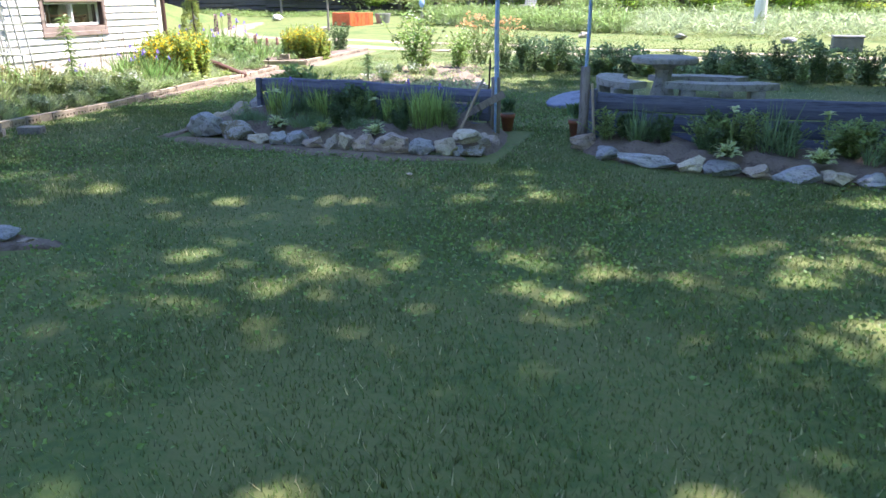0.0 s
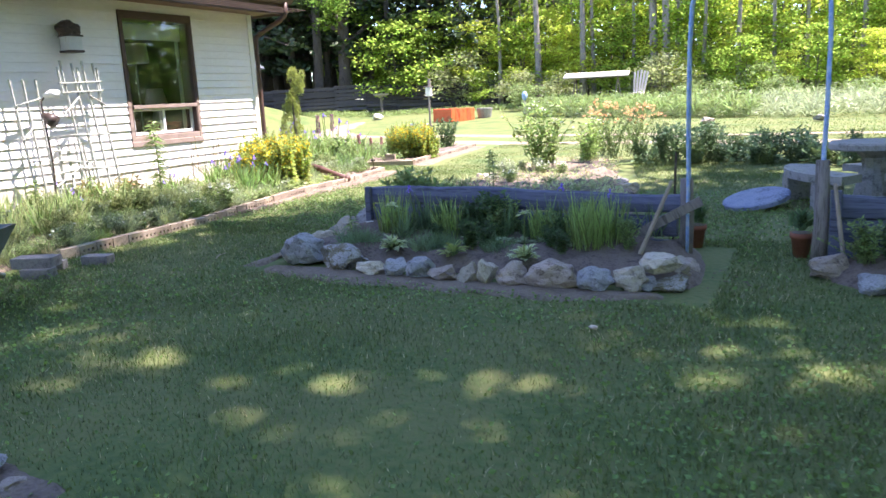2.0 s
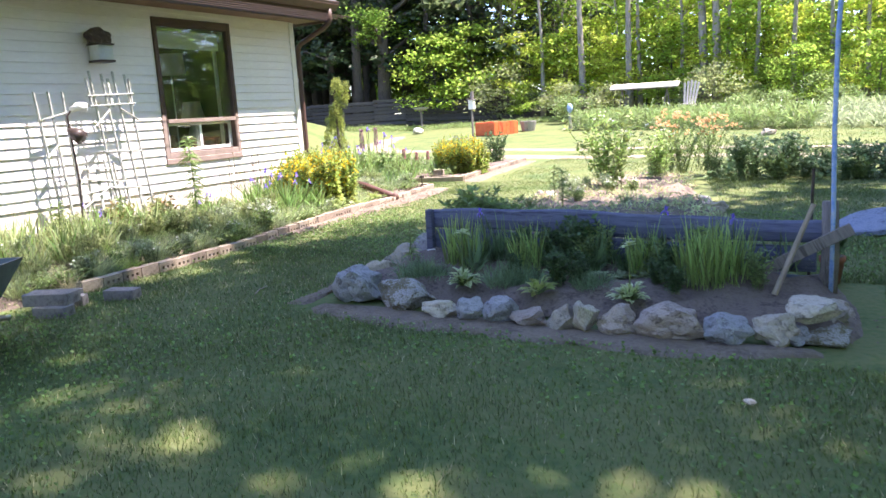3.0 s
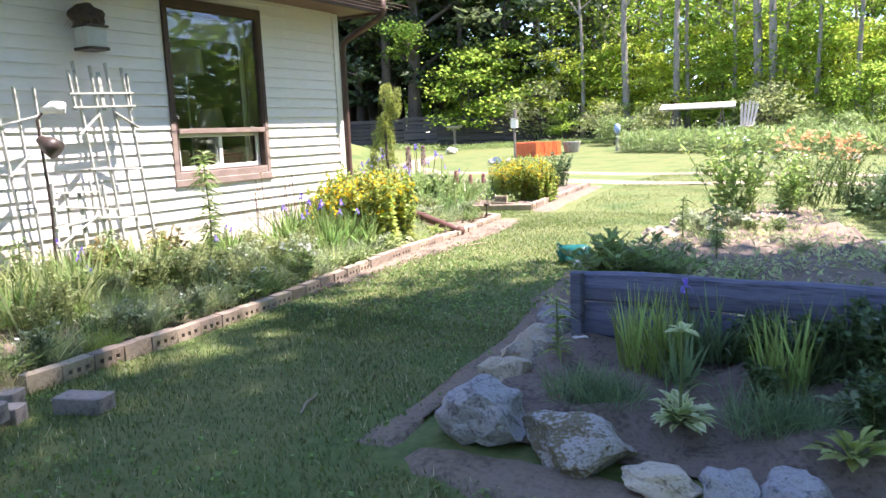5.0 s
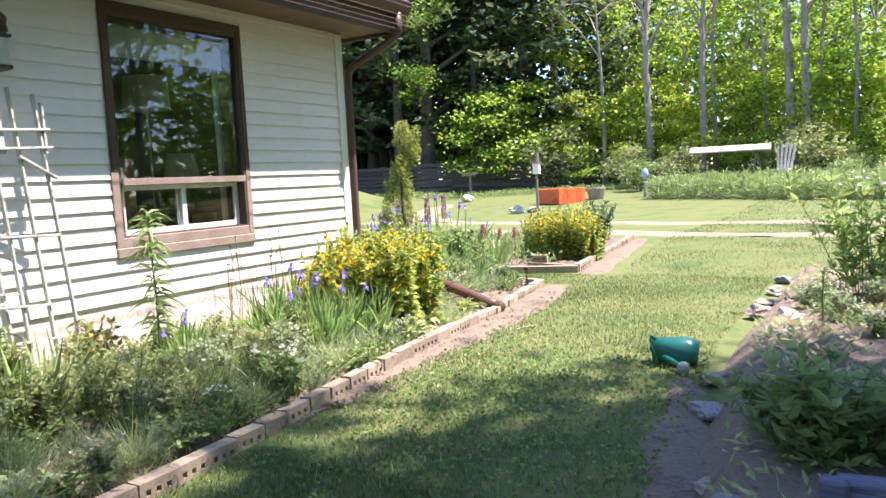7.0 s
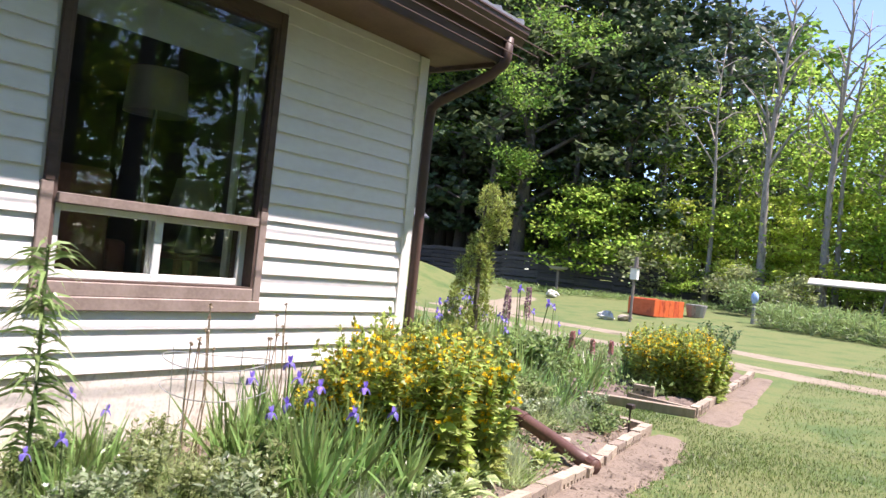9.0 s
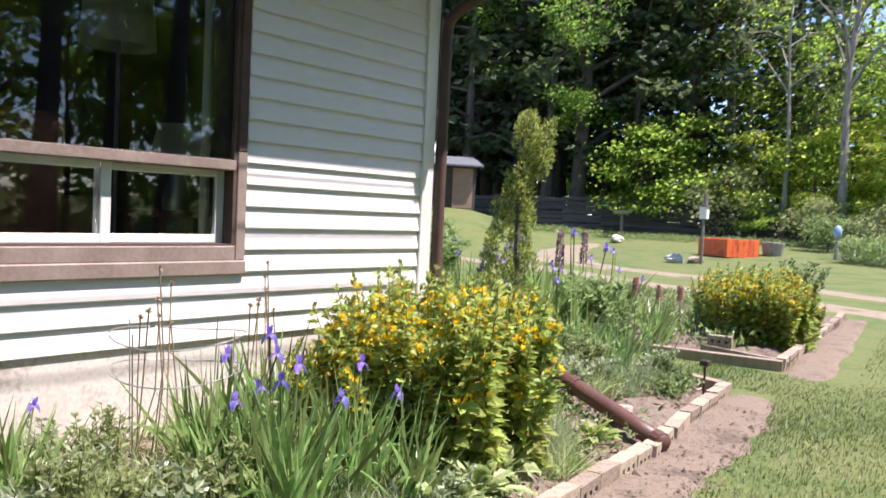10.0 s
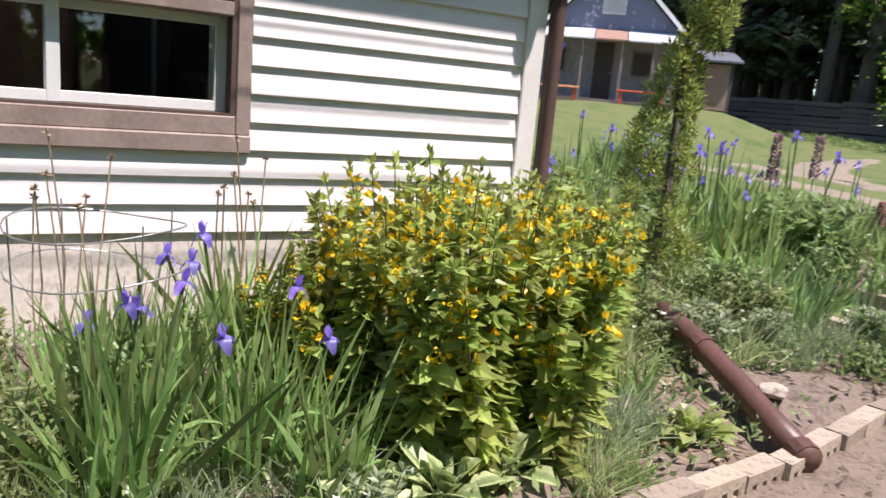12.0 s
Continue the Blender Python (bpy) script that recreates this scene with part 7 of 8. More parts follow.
# low plants that lap over the brick edging
ex_, ey_ = [p[0] for p in EDGE], [p[1] for p in EDGE]
for i in range(66):
    y = 5.2 + i * 0.118
    x = float(np.interp(y, ey_, ex_)) - 0.13 - rng.uniform(0, 0.16)
    if 10.8 < y < 11.3 or y > 11.55:
        continue
    put((leaf_g, tuft_b, leaf_d, tuft_a, leaf_g, tuft_e)[rng.integers(6)], x, y, rng.uniform(0.6, 1.0), z=0.05)
for x, y, k, s in [(-8.4, 13.12, tuft_b, 1.0), (-8.35, 12.95, tuft_b, 0.9), (-8.38, 13.5, leaf_a, 0.6), (-8.25, 13.45, leaf_a, 0.5), (-8.75, 13.45, iris_e, 0.8), (-8.6, 13.3, iris_e, 0.7), (-8.35, 12.35, leaf_g, 0.8), (-8.55, 12.7, leaf_g, 1.0), (-8.45, 12.05, leaf_g, 0.8), (-8.15, 13.2, leaf_g, 0.9), (-8.7, 12.9, leaf_b, 0.9), (-8.4, 13.5, leaf_d, 0.8), (-8.85, 12.55, iris_e, 0.8), (-9.0, 13.3, iris_e, 0.9), (-9.2, 13.7, iris_c, 1.1), (-8.05, 11.35, leaf_g, 0.6), (-7.9, 11.5, leaf_g, 0.5), (-8.55, 12.25, leaf_d, 0.7), (-8.7, 12.35, iris_e, 0.6), (-8.95, 12.75, leaf_b, 1.0), (-8.8, 12.95, leaf_a, 0.8), (-9.05, 13.05, tuft_a, 1.0), (-8.65, 12.6, leaf_b, 0.8), (-8.9, 13.4, iris_e, 0.9), (-9.05, 12.35, leaf_b, 1.1), (-8.5, 12.95, leaf_g, 0.9), (-8.3, 12.7, leaf_g, 0.7), (-7.95, 10.75, leaf_g, 0.8), (-7.85, 10.45, tuft_b, 0.6), (-7.8, 10.2, leaf_g, 0.7), (-7.78, 9.9, tuft_b, 0.6), (-8.0, 11.15, leaf_g, 0.7), (-7.9, 10.95, leaf_g, 0.6), (-7.75, 10.65, leaf_g, 0.6), (-8.1, 10.3, tuft_b, 0.8), (-7.72, 9.7, leaf_g, 0.7), (-7.9, 9.75, leaf_d, 0.6), (-8.15, 11.5, leaf_b, 0.6)]:
    put(k, x, y, s, z=0.05)


# ---- grass, clover and weeds as stuff ----
def scatter_ok(x, y):
    """Where lawn grows: outside beds and bare earth."""
    ey = np.array([p[1] for p in EDGE])
    ex = np.array([p[0] for p in EDGE])
    bare = np.interp(y, [6.5, 8, 9.5, 11, 12, 13, 14], [0.03, 0.03, 0.12, 0.22, 0.30, 0.42, 0.25])
    ok = x > np.where(y < 14.0, np.interp(y, ey, ex) + bare, np.where(y < 14.8, -8.9, np.interp(y, [14.9, 19.5], [-7.5, -8.2])))
    rock = (x > -5.09) & (x < -1.6) & (y > 6.62) & (y < 8.3)
    rose_l = np.interp(y, [8, 9, 11.6, 15.6], [-5.3, -5.45, -5.7, -5.8])
    rose_r = np.interp(y, [8, 11.8, 15.6], [-2.0, -3.1, -4.0])
    ros = (y > 8.2) & (y < 15.7) & (x > rose_l) & (x < rose_r)
    side = (x > -0.95) & (y > np.interp(x, SIDE_X, SIDE_Y) + 0.02) & (y < 7.9)
    ring = (x < -3.5) & (x > -4.5) & (np.abs(y - 3.53) < 0.22)
    return ok & ~rock & ~ros & ~side & ~ring


def lawn_points(n, x0, x1, y0, y1):
    x, y = rng.uniform(x0, x1, n), rng.uniform(y0, y1, n)
    k = scatter_ok(x, y)
    return x[k], y[k]


def lawn_blades(name, n, x0, x1, y0, y1, h, w, mat, label):
    x, y = lawn_points(n, x0, x1, y0, y1)
    patch = 0.5 + 0.5 * np.sin(2.3 * x + 1.1 * np.sin(1.7 * y)) * np.cos(1.9 * y + 0.8 * np.sin(2.1 * x))
    keep = rng.uniform(0, 1, len(x)) < 0.55 + 0.45 * patch
    x, y, patch = x[keep], y[keep], patch[keep]
    m = len(x)
    L = h * rng.uniform(0.5, 1.2, m) * (0.75 + 0.5 * patch)
    a, lean = rng.uniform(0, 6.28, m), rng.uniform(0.2, 1.1, m)
    b = np.stack([x, y, ground_z(x, y) - 0.004], -1)
    s = np.stack([np.cos(a + 1.57), np.sin(a + 1.57), 0 * a], -1) * (w / 2)
    tip = b + np.stack([np.cos(a) * lean * L, np.sin(a) * lean * L, L], -1)
    v = np.stack([b - s, b + s, tip], 1).reshape(-1, 3)
    me = bpy.data.meshes.new(name)
    me.from_pydata(v.tolist(), [], np.arange(3 * m).reshape(-1, 3).tolist())
    return solid(name, me, mat, label, "grass", kind="stuff")


lawn_blades("grass", 330000, -7.9, 2.6, 1.6, 8.6, 0.032, 0.005, "grass", "short mown green grass of the lawn")
lawn_blades("grass", 150000, -8.6, -1.5, 8.0, 15.0, 0.028, 0.006, "grass", "short mown green grass of the garden path")
lawn_blades("grass", 125000, -9.0, 5.0, 13.0, 23.0, 0.03, 0.008, "grass", "short mown green grass by the track")
lawn_blades("grass", 60000, -28.0, 3.0, 19.5, 33.0, 0.045, 0.018, "grass", "short mown grass beyond the track")
lawn_blades("dry_grass", 22000, -7.9, 2.6, 1.6, 13.0, 0.035, 0.005, "straw", "scattered dry straw-coloured grass")
cx, cy = lawn_points(70000, -7.6, 2.4, 1.6, 11.5)
ck = np.sin(1.1 * cx + 2.0) * np.cos(1.3 * cy) + rng.normal(0, 0.4, len(cx)) > 0.1
cx, cy = cx[ck], cy[ck]
solid("clover", leaves(Geo(), np.stack([cx, cy, ground_z(cx, cy) + rng.uniform(0.01, 0.035, len(cx))], -1), ring_dirs(len(cx), 0.0, 0.6), rng.uniform(0.016, 0.032, len(cx)), 0.022), "leaf_clover", "low clover and broad-leaved weeds in the lawn", "clover", kind="stuff")
wx, wy = rng.uniform(-9.2, -7.2, 17000), rng.uniform(4.5, 12.0, 17000)
wk = (wx < np.interp(wy, [p[1] for p in EDGE], [p[0] for p in EDGE]) - 0.06) & ~((wx > -8.3) & (wy > 11.4))
wx, wy = wx[wk], wy[wk]
wz = gz(0, 0) + 0.06 + 0.1 * smoothstep(-7.6, -9.2, wx) - 0.06
solid("weeds", blades(Geo(), np.stack([wx, wy, wz], -1), ring_dirs(len(wx), 0.7, 1.5), rng.uniform(0.10, 0.34, len(wx)) * (0.55 + 0.45 * smoothstep(-7.5, -8.4, wx)), 0.007, 0.4, 2, 0.3), "leaf_sun", "thin pale grass and weeds filling the bed", "weeds", kind="stuff")
wx, wy = rng.uniform(-12.3, -8.4, 12000), rng.uniform(12.2, 19.2, 12000)
wk = ((wy > 15) | (wx < -9.35)) & (wx < np.interp(wy, [14.9, 19.5], [-8.4, -9.1]))
wx, wy = wx[wk], wy[wk]
solid("weeds", leaves(Geo(), np.stack([wx, wy, 0.06 + rng.uniform(0, 0.14, len(wx))], -1), ring_dirs(len(wx), 0.1, 1.4), rng.uniform(0.04, 0.09, len(wx)), 0.025), "leaf_mid", "green low growth covering the far bed", "weeds", kind="stuff")

wx, wy = rng.uniform(-5.6, -2.3, 9000), rng.uniform(8.4, 15.4, 9000)
wk = (wx > np.interp(wy, [8.2, 11.6, 15.6], [-5.1, -5.45, -5.5])) & (wx < np.interp(wy, [8, 11.8, 15.6], [-2.3, -3.35, -4.25])) & (np.sin(3.1 * wx) * np.cos(2.3 * wy) + rng.normal(0, 0.5, 9000) > -0.1)
wx, wy = wx[wk], wy[wk]
solid("weeds", leaves(Geo(), np.stack([wx, wy, 0.21 - 0.12 * smoothstep(9, 13, wy) + rng.uniform(0, 0.05, len(wx))], -1), ring_dirs(len(wx), 0.0, 1.2), rng.uniform(0.03, 0.08, len(wx)), 0.02), "leaf_sun", "sparse pale weeds on dry soil", "weeds", kind="stuff")
wx, wy = wx[::3] + 0.05, wy[::3] - 0.04
solid("dry_litter", leaves(Geo(), np.stack([wx, wy, 0.215 - 0.12 * smoothstep(9, 13, wy) + rng.uniform(0, 0.02, len(wx))], -1), ring_dirs(len(wx), -0.1, 0.3), rng.uniform(0.04, 0.12, len(wx)), 0.015), "straw", "dry straw litter on the bare soil", "litter", kind="stuff")


def grit(n, line, width, seed, label):
    """Clods and pebbles strewn on bare earth along a line."""
    r = np.random.default_rng(seed)
    c = np.array(line)
    y = r.uniform(c[0, 1], c[-1, 1], n)
    x = np.interp(y, c[:, 1], c[:, 0]) + r.normal(0, width, n)
    q = r.uniform(0.003, 0.011, n) * (1 + 1.5 * (r.uniform(0, 1, n) > 0.96))
    z = ground_z(x, y) + 0.016
    o = np.array([(1, 0, 0), (0, 1, 0), (-1, 0, 0), (0, -1, 0), (0.1, 0.1, 0.75)], float)
    v = np.stack([x, y, z], -1)[:, None] + (o[None] + r.normal(0, 0.25, (n, 5, 3))) * q[:, None, None]
    f = np.arange(n)[:, None, None] * 5 + np.array([[0, 1, 4], [1, 2, 4], [2, 3, 4], [3, 0, 4]])[None]
    return solid("pebbles", Geo().add(v.reshape(-1, 3), f.reshape(-1, 3)), "dirt", label, "pebbles", kind="stuff")


grit(2400, [(-7.34, 9.3), (-7.38, 9.6), (-7.47, 10.8), (-7.54, 11.7), (-7.64, 12.5), (-7.80, 13.4)], 0.12, 31, "pebbles and clods on the bare earth by the bricks")
grit(900, [(-8.4, 11.6), (-8.3, 12.4), (-8.4, 13.4)], 0.28, 32, "pebbles and clods on the dry bed soil")
grit(2500, [(-3.9, 8.6), (-4.2, 10.5), (-4.7, 13.5)], 0.6, 33, "pebbles and clods on the dry bed soil")
grit(1800, [(-3.4, 7.0), (-3.4, 7.5)], 0.8, 34, "pebbles and clods on the rock bed soil")

wx, wy = rng.uniform(-9.1, -7.75, 5200), rng.uniform(9.6, 13.6, 5200)
wk = (wx < np.interp(wy, [p[1] for p in EDGE], [p[0] for p in EDGE]) - 0.1) & (np.sin(5 * wx + 1) * np.cos(4 * wy) + rng.normal(0, 0.5, 5200) > 0.0)
wx, wy = wx[wk], wy[wk]
solid("weeds", leaves(Geo(), np.stack([wx, wy, 0.055 + 0.1 * smoothstep(-7.6, -9.2, wx) + rng.uniform(0, 0.05, len(wx))], -1), ring_dirs(len(wx), 0.0, 1.2), rng.uniform(0.025, 0.06, len(wx)), 0.02), "leaf_mid", "small green weeds on the bed soil", "weeds", kind="stuff")
wx, wy = wx[::2] + 0.06, wy[::2] - 0.05
solid("dry_litter", leaves(Geo(), np.stack([wx, wy, 0.06 + 0.1 * smoothstep(-7.6, -9.2, wx) + rng.uniform(0, 0.015, len(wx))], -1), ring_dirs(len(wx), -0.1, 0.3), rng.uniform(0.03, 0.10, len(wx)), 0.014), "dry_stem", "dry leaf litter on the bed soil", "litter", kind="stuff")


def mass(n, x0, x1, line, depth, h, length, width, mat, label, droop=0.5, name="tall_plants"):
    """A wide stand of blade-leaved plants along a line y = line(x)."""
    x = rng.uniform(x0, x1, n)
    y = line(x) + rng.uniform(0, depth, n)
    c = np.round(x * 1.6) / 1.6
    x = x * 0.6 + c * 0.4
    p = np.stack([x, y, ground_z(x, y) + rng.uniform(0, h, n)], -1)
    return solid(name, blades(Geo(), p, ring_dirs(n, 0.5, 1.4), length * rng.uniform(0.5, 1.2, n), width, droop, 2, 0.35), mat, label, "perennials", kind="stuff")


def back_line(x):
    return np.interp(x, [-30, -24, -16, -12, -4, 6, 14], [33.2, 34.2, 35.5, 32.5, 29.5, 27.0, 25.5])


mass(9000, -12.2, -3.0, lambda x: back_line(x), 3.5, 0.5, 0.85, 0.035, "leaf_mid", "mass of daylily leaves beyond the track")
mass(4500, -12.2, -1.0, lambda x: back_line(x) + 0.1, 2.0, 0.2, 0.5, 0.03, "leaf_grey", "grey-green plants edging the far bed")
mass(9000, -3.0, 14.0, lambda x: back_line(x), 5.0, 0.5, 0.8, 0.03, "leaf_grey", "tall grey-green meadow plants beyond the track")
mass(3500, -27.0, -15.0, lambda x: back_line(x) + 1.2 + 0.25 * (x + 20), 1.4, 0.15, 0.38, 0.03, "leaf_mid", "mixed green plants along the fence")
mass(5000, -3.0, 16.0, lambda x: back_line(x) + 4, 8.0, 0.5, 0.8, 0.04, "leaf_mid", "rank grass at the edge of the woods")


# ---- trees ----
def tree(name, label, h, trunk_r, crown_lo, crown_r, n_limbs, n_leaves, leaf, leaf_mat, bark, clump=0.55, lean=0.0, crown_off=(0, 0), droop=0.0, flat=1.0, group="trees of the wood", up=(0.1, 0.5)):
    """A tapered trunk, limbs with twigs, and a crown of many leaf clumps hung on them."""
    t = thing(name, label, "tree", group=group)
    g = Geo()
    trunk = [(lean * h * s * s + 0.022 * h * s * math.sin(6 * s + h), 0.016 * h * s * math.sin(5 * s + trunk_r * 90), h * 0.94 * s) for s in np.linspace(0, 1, 9)]
    tube(g, trunk, [trunk_r * (1.35 if i == 0 else 1 - 0.11 * i) for i in range(9)], 9)
    pts = []
    for i in range(n_limbs):
        s = crown_lo / h + (0.97 - crown_lo / h) * (i + rng.uniform(0, 0.8)) / n_limbs
        b = np.array([np.interp(s, np.linspace(0, 1, 9), [p[k] for p in trunk]) for k in range(3)])
        a = i * 2.4 + rng.uniform(-0.5, 0.5)
        q = (s * h - crown_lo) / (h - crown_lo)
        reach = crown_r * (math.sin(math.pi * min(1, 0.18 + 0.82 * q) ** 0.8) * 0.75 + 0.28) * rng.uniform(0.75, 1.1)
        end = b + np.array([math.cos(a) * reach + crown_off[0] * q, math.sin(a) * reach + crown_off[1] * q, reach * rng.uniform(*up) * (1 - droop) - droop * reach * 0.3])
        mid = (b + end) / 2 + np.array([0, 0, 0.12 * reach])
        r0 = trunk_r * (0.42 - 0.2 * q)
        tube(g, [tuple(b), tuple(mid), tuple(end)], [r0, r0 * 0.6, r0 * 0.2], 4, False)
        for j in range(3):
            u = rng.uniform(0.35, 1.0)
            c = (1 - u) ** 2 * b + 2 * u * (1 - u) * mid + u * u * end
            e = c + rng.normal(0, 0.28 * reach, 3) * (1, 1, 0.55 * flat)
            tube(g, [tuple(c), tuple((c + e) / 2 + (0, 0, 0.05 * reach)), tuple(e)], [r0 * 0.24, r0 * 0.14, r0 * 0.05], 3, False)
            pts += [e, (c + e) / 2]
        pts.append(end)
    part("trunk", g, bark, t, smooth=True)
    if n_leaves:
        pts = np.array(pts)
        k = rng.integers(0, len(pts), n_leaves)
        p = pts[k] + rng.normal(0, clump, (n_leaves, 3)) * (1, 1, 0.55 * flat)
        p = p[p[:, 2] > crown_lo * 0.55]
        n = len(p)
        d = ring_dirs(n, -0.7, 0.5)
        part("crown", leaves(Geo(), p, d, rng.uniform(0.7, 1.3, n) * leaf, rng.uniform(0.5, 0.72, n) * leaf), leaf_mat, t)
    return t


maple_a = tree("tree", "tall broad-leaved tree with a dense green crown", 15, 0.24, 4.5, 3.6, 14, 2000, 0.44, "leaf_canopy", "bark", 0.45)
maple_b = tree("tree", "tall broad-leaved tree with a dense green crown", 13, 0.19, 3.2, 3.0, 14, 2000, 0.38, "leaf_canopy", "bark", 0.42, 0.02)
# its leaf colour carries the shade of the wood
dark_a = tree("tree", "tall tree with shade put into its dark crown colour", 16, 0.30, 5.0, 3.8, 15, 2000, 0.48, "leaf_shade", "bark", 0.5)
pine_a = tree("pine", "dark pine with hanging shaded boughs", 15, 0.24, 2.5, 2.8, 22, 1900, 0.38, "leaf_pine", "bark", 0.5, droop=0.6, flat=0.5)
pale_a = tree("tree", "slender pale-barked tree with thin high foliage", 14, 0.15, 6.0, 2.0, 14, 1000, 0.26, "leaf_wood", "bark_pale", 0.55, 0.03, up=(0.4, 1.0))
pale_b = tree("tree", "slender pale-barked tree with thin high foliage", 12, 0.12, 5.0, 1.7, 13, 800, 0.25, "leaf_wood", "bark_pale", 0.5, -0.02, up=(0.4, 1.0))
bare_a = tree("tree", "leafless grey tree with upswept bare branches", 15, 0.20, 6.0, 1.7, 16, 0, 0.2, "leaf_mid", "bark_pale", lean=0.01, up=(0.9, 2.0))
bare_b = tree("tree", "slim leafless tree with pale crooked branches", 12, 0.12, 5.5, 2.2, 12, 0, 0.2, "leaf_mid", "bark_pale", lean=-0.015, up=(0.1, 1.2))
half_a = tree("tree", "half-grown tree with open light green foliage", 10, 0.10, 1.6, 2.1, 18, 2700, 0.19, "leaf_wood", "bark", 0.32, 0.01, flat=0.8)
half_b = tree("tree", "half-grown tree with thin yellow-green foliage", 12.5, 0.12, 2.8, 2.2, 18, 2500, 0.19, "leaf_wood", "bark_pale", 0.32, -0.02, flat=0.8)
young_a = tree("young_tree", "young maple with layers of bright lime leaves", 5.5, 0.06, 0.9, 2.0, 16, 2900, 0.195, "leaf_lime", "bark", 0.36, flat=0.5, group="young trees of the wood")
young_b = tree("young_tree", "young tree with fresh green leaves to the ground", 4.2, 0.06, 0.5, 1.7, 14, 2700, 0.18, "leaf_wood", "bark", 0.38, flat=0.6, group="young trees of the wood")
shrub_a = tree("wild_shrub", "olive-green wild shrub at the wood's edge", 2.4, 0.05, 0.25, 1.3, 12, 1700, 0.17, "leaf_olive", "bark", 0.32, group="shrubs of the wood")
shrub_b = tree("wild_shrub", "bright green wild shrub at the wood's edge", 2.0, 0.05, 0.2, 1.3, 12, 1700, 0.18, "leaf_mid", "bark", 0.32, group="shrubs of the wood")


def edge_y(x):
    """The front of the woods."""
    return float(np.interp(x, [-70, -50, -44, -38, -31, -26, -15, -8, 4, 20, 40], [44, 50, 53, 51, 43, 40.5, 41.5, 41.0, 40.5, 39.5, 36]))


big = tree("tree", "stout old maple with a broad crown behind the fence", 18, 0.40, 3.6, 5.2, 28, 16000, 0.21, "leaf_canopy", "bark", 0.36)
put(big, -25.6, 39.6, 1.0, 40)
r_ = random.Random(11)
# standing trunks along the edge of the woods
for x, y, k, s in [(-16.6, 41.0, bare_b, 1.0), (-14.4, 41.0, bare_a, 1.0), (-12.0, 41.0, bare_a, 0.95), (-11.6, 41.5, bare_b, 1.1), (-9.5, 41.2, pale_b, 0.95), (-8.45, 41.0, bare_a, 1.2), (-7.8, 40.8, bare_a, 1.1), (-7.4, 41.6, pale_b, 1.0), (-6.1, 41.0, bare_b, 1.0),
                   (-4.5, 41.0, pale_a, 0.9), (-3.0, 41.0, bare_b, 1.0), (-1.6, 41.2, pale_b, 1.0), (0.6, 40.8, bare_a, 0.8), (2.4, 40.6, pale_b, 1.0), (5.0, 40.2, bare_b, 1.0), (-19.4, 42.4, pale_a, 0.9), (-13.2, 43.0, pale_b, 1.0), (-10.6, 43.4, pale_a, 0.9), (-5.4, 43.0, bare_b, 1.0), (-15.4, 43.8, bare_b, 0.9)]:
    put(k, x, y, s)
put(pine_a, -20.0, 43.6, 1.15)
put(pine_a, -22.0, 45.0, 1.2)
put(pine_a, -18.2, 46.5, 1.1)
put(dark_a, -36.0, 43.6, 1.1)
# light young trees under and between them
for x, y, k, s in [(-22.2, 39.4, young_b, 1.2), (-20.6, 40.4, young_b, 1.1), (-23.6, 41.6, pine_a, 0.85), (-21.4, 42.6, dark_a, 0.8), (-19.0, 43.0, half_b, 0.9), (-18.0, 44.6, half_a, 1.0), (-18.9, 40.2, shrub_a, 1.2), (-17.6, 41.6, young_a, 0.9), (-15.7, 42.0, young_b, 0.9), (-14.6, 42.8, young_a, 1.1), (-13.0, 41.8, young_a, 0.85), (-11.0, 42.6, young_a, 1.1), (-10.0, 41.6, young_b, 0.9), (-8.6, 42.6, young_a, 1.15),
                   (-6.8, 42.2, young_b, 1.1), (-5.0, 42.4, young_a, 1.0), (-3.6, 41.8, young_b, 0.8), (-1.8, 42.2, young_a, 1.05), (0.2, 41.8, young_b, 1.0), (2.0, 41.8, young_a, 1.0), (4.2, 41.4, young_b, 1.1), (7.0, 41.2, young_a, 1.1), (10.0, 41.0, young_b, 1.1), (13.5, 40.0, young_a, 1.2), (17.0, 40.0, young_b, 1.2)]:
    put(k, x, y, s)
for x, y, s in [(-13.6, 36.6, 0.6), (-12.6, 35.6, 0.5), (-12.4, 38.0, 0.55), (-6.2, 36.5, 0.7), (-4.6, 35.2, 0.8), (-2.5, 36.5, 0.8), (0.5, 34.5, 0.7), (4.0, 33.5, 0.7), (-14.8, 39.0, 0.6), (7.5, 35.0, 0.9), (-6.2, 39.4, 0.9), (-3.4, 38.6, 1.2), (5.2, 38.0, 1.3)]:
    put(shrub_b if r_.random() < 0.6 else shrub_a, x, y, s)
for x, y, k, s in [(-17.2, 39.8, young_b, 0.7), (-15.4, 40.2, young_a, 0.75), (-13.2, 40.0, young_a, 0.65), (-10.4, 40.4, young_a, 0.7), (-9.2, 40.0, young_b, 0.6), (-6.9, 39.8, young_a, 0.75), (-5.4, 40.2, young_b, 0.8), (-2.4, 40.0, young_a, 0.75), (-0.4, 39.8, young_b, 0.7), (1.6, 39.6, young_a, 0.7), (3.4, 39.2, young_b, 0.8), (-4.0, 38.6, young_b, 1.0), (-1.2, 38.2, young_b, 1.1), (1.0, 38.0, young_a, 1.0), (3.0, 37.6, young_b, 1.1), (5.4, 37.4, young_a, 1.1), (-7.6, 38.4, shrub_a, 1.3), (-5.9, 38.0, shrub_b, 1.3)]:
    put(k, x, y, s * 0.58)
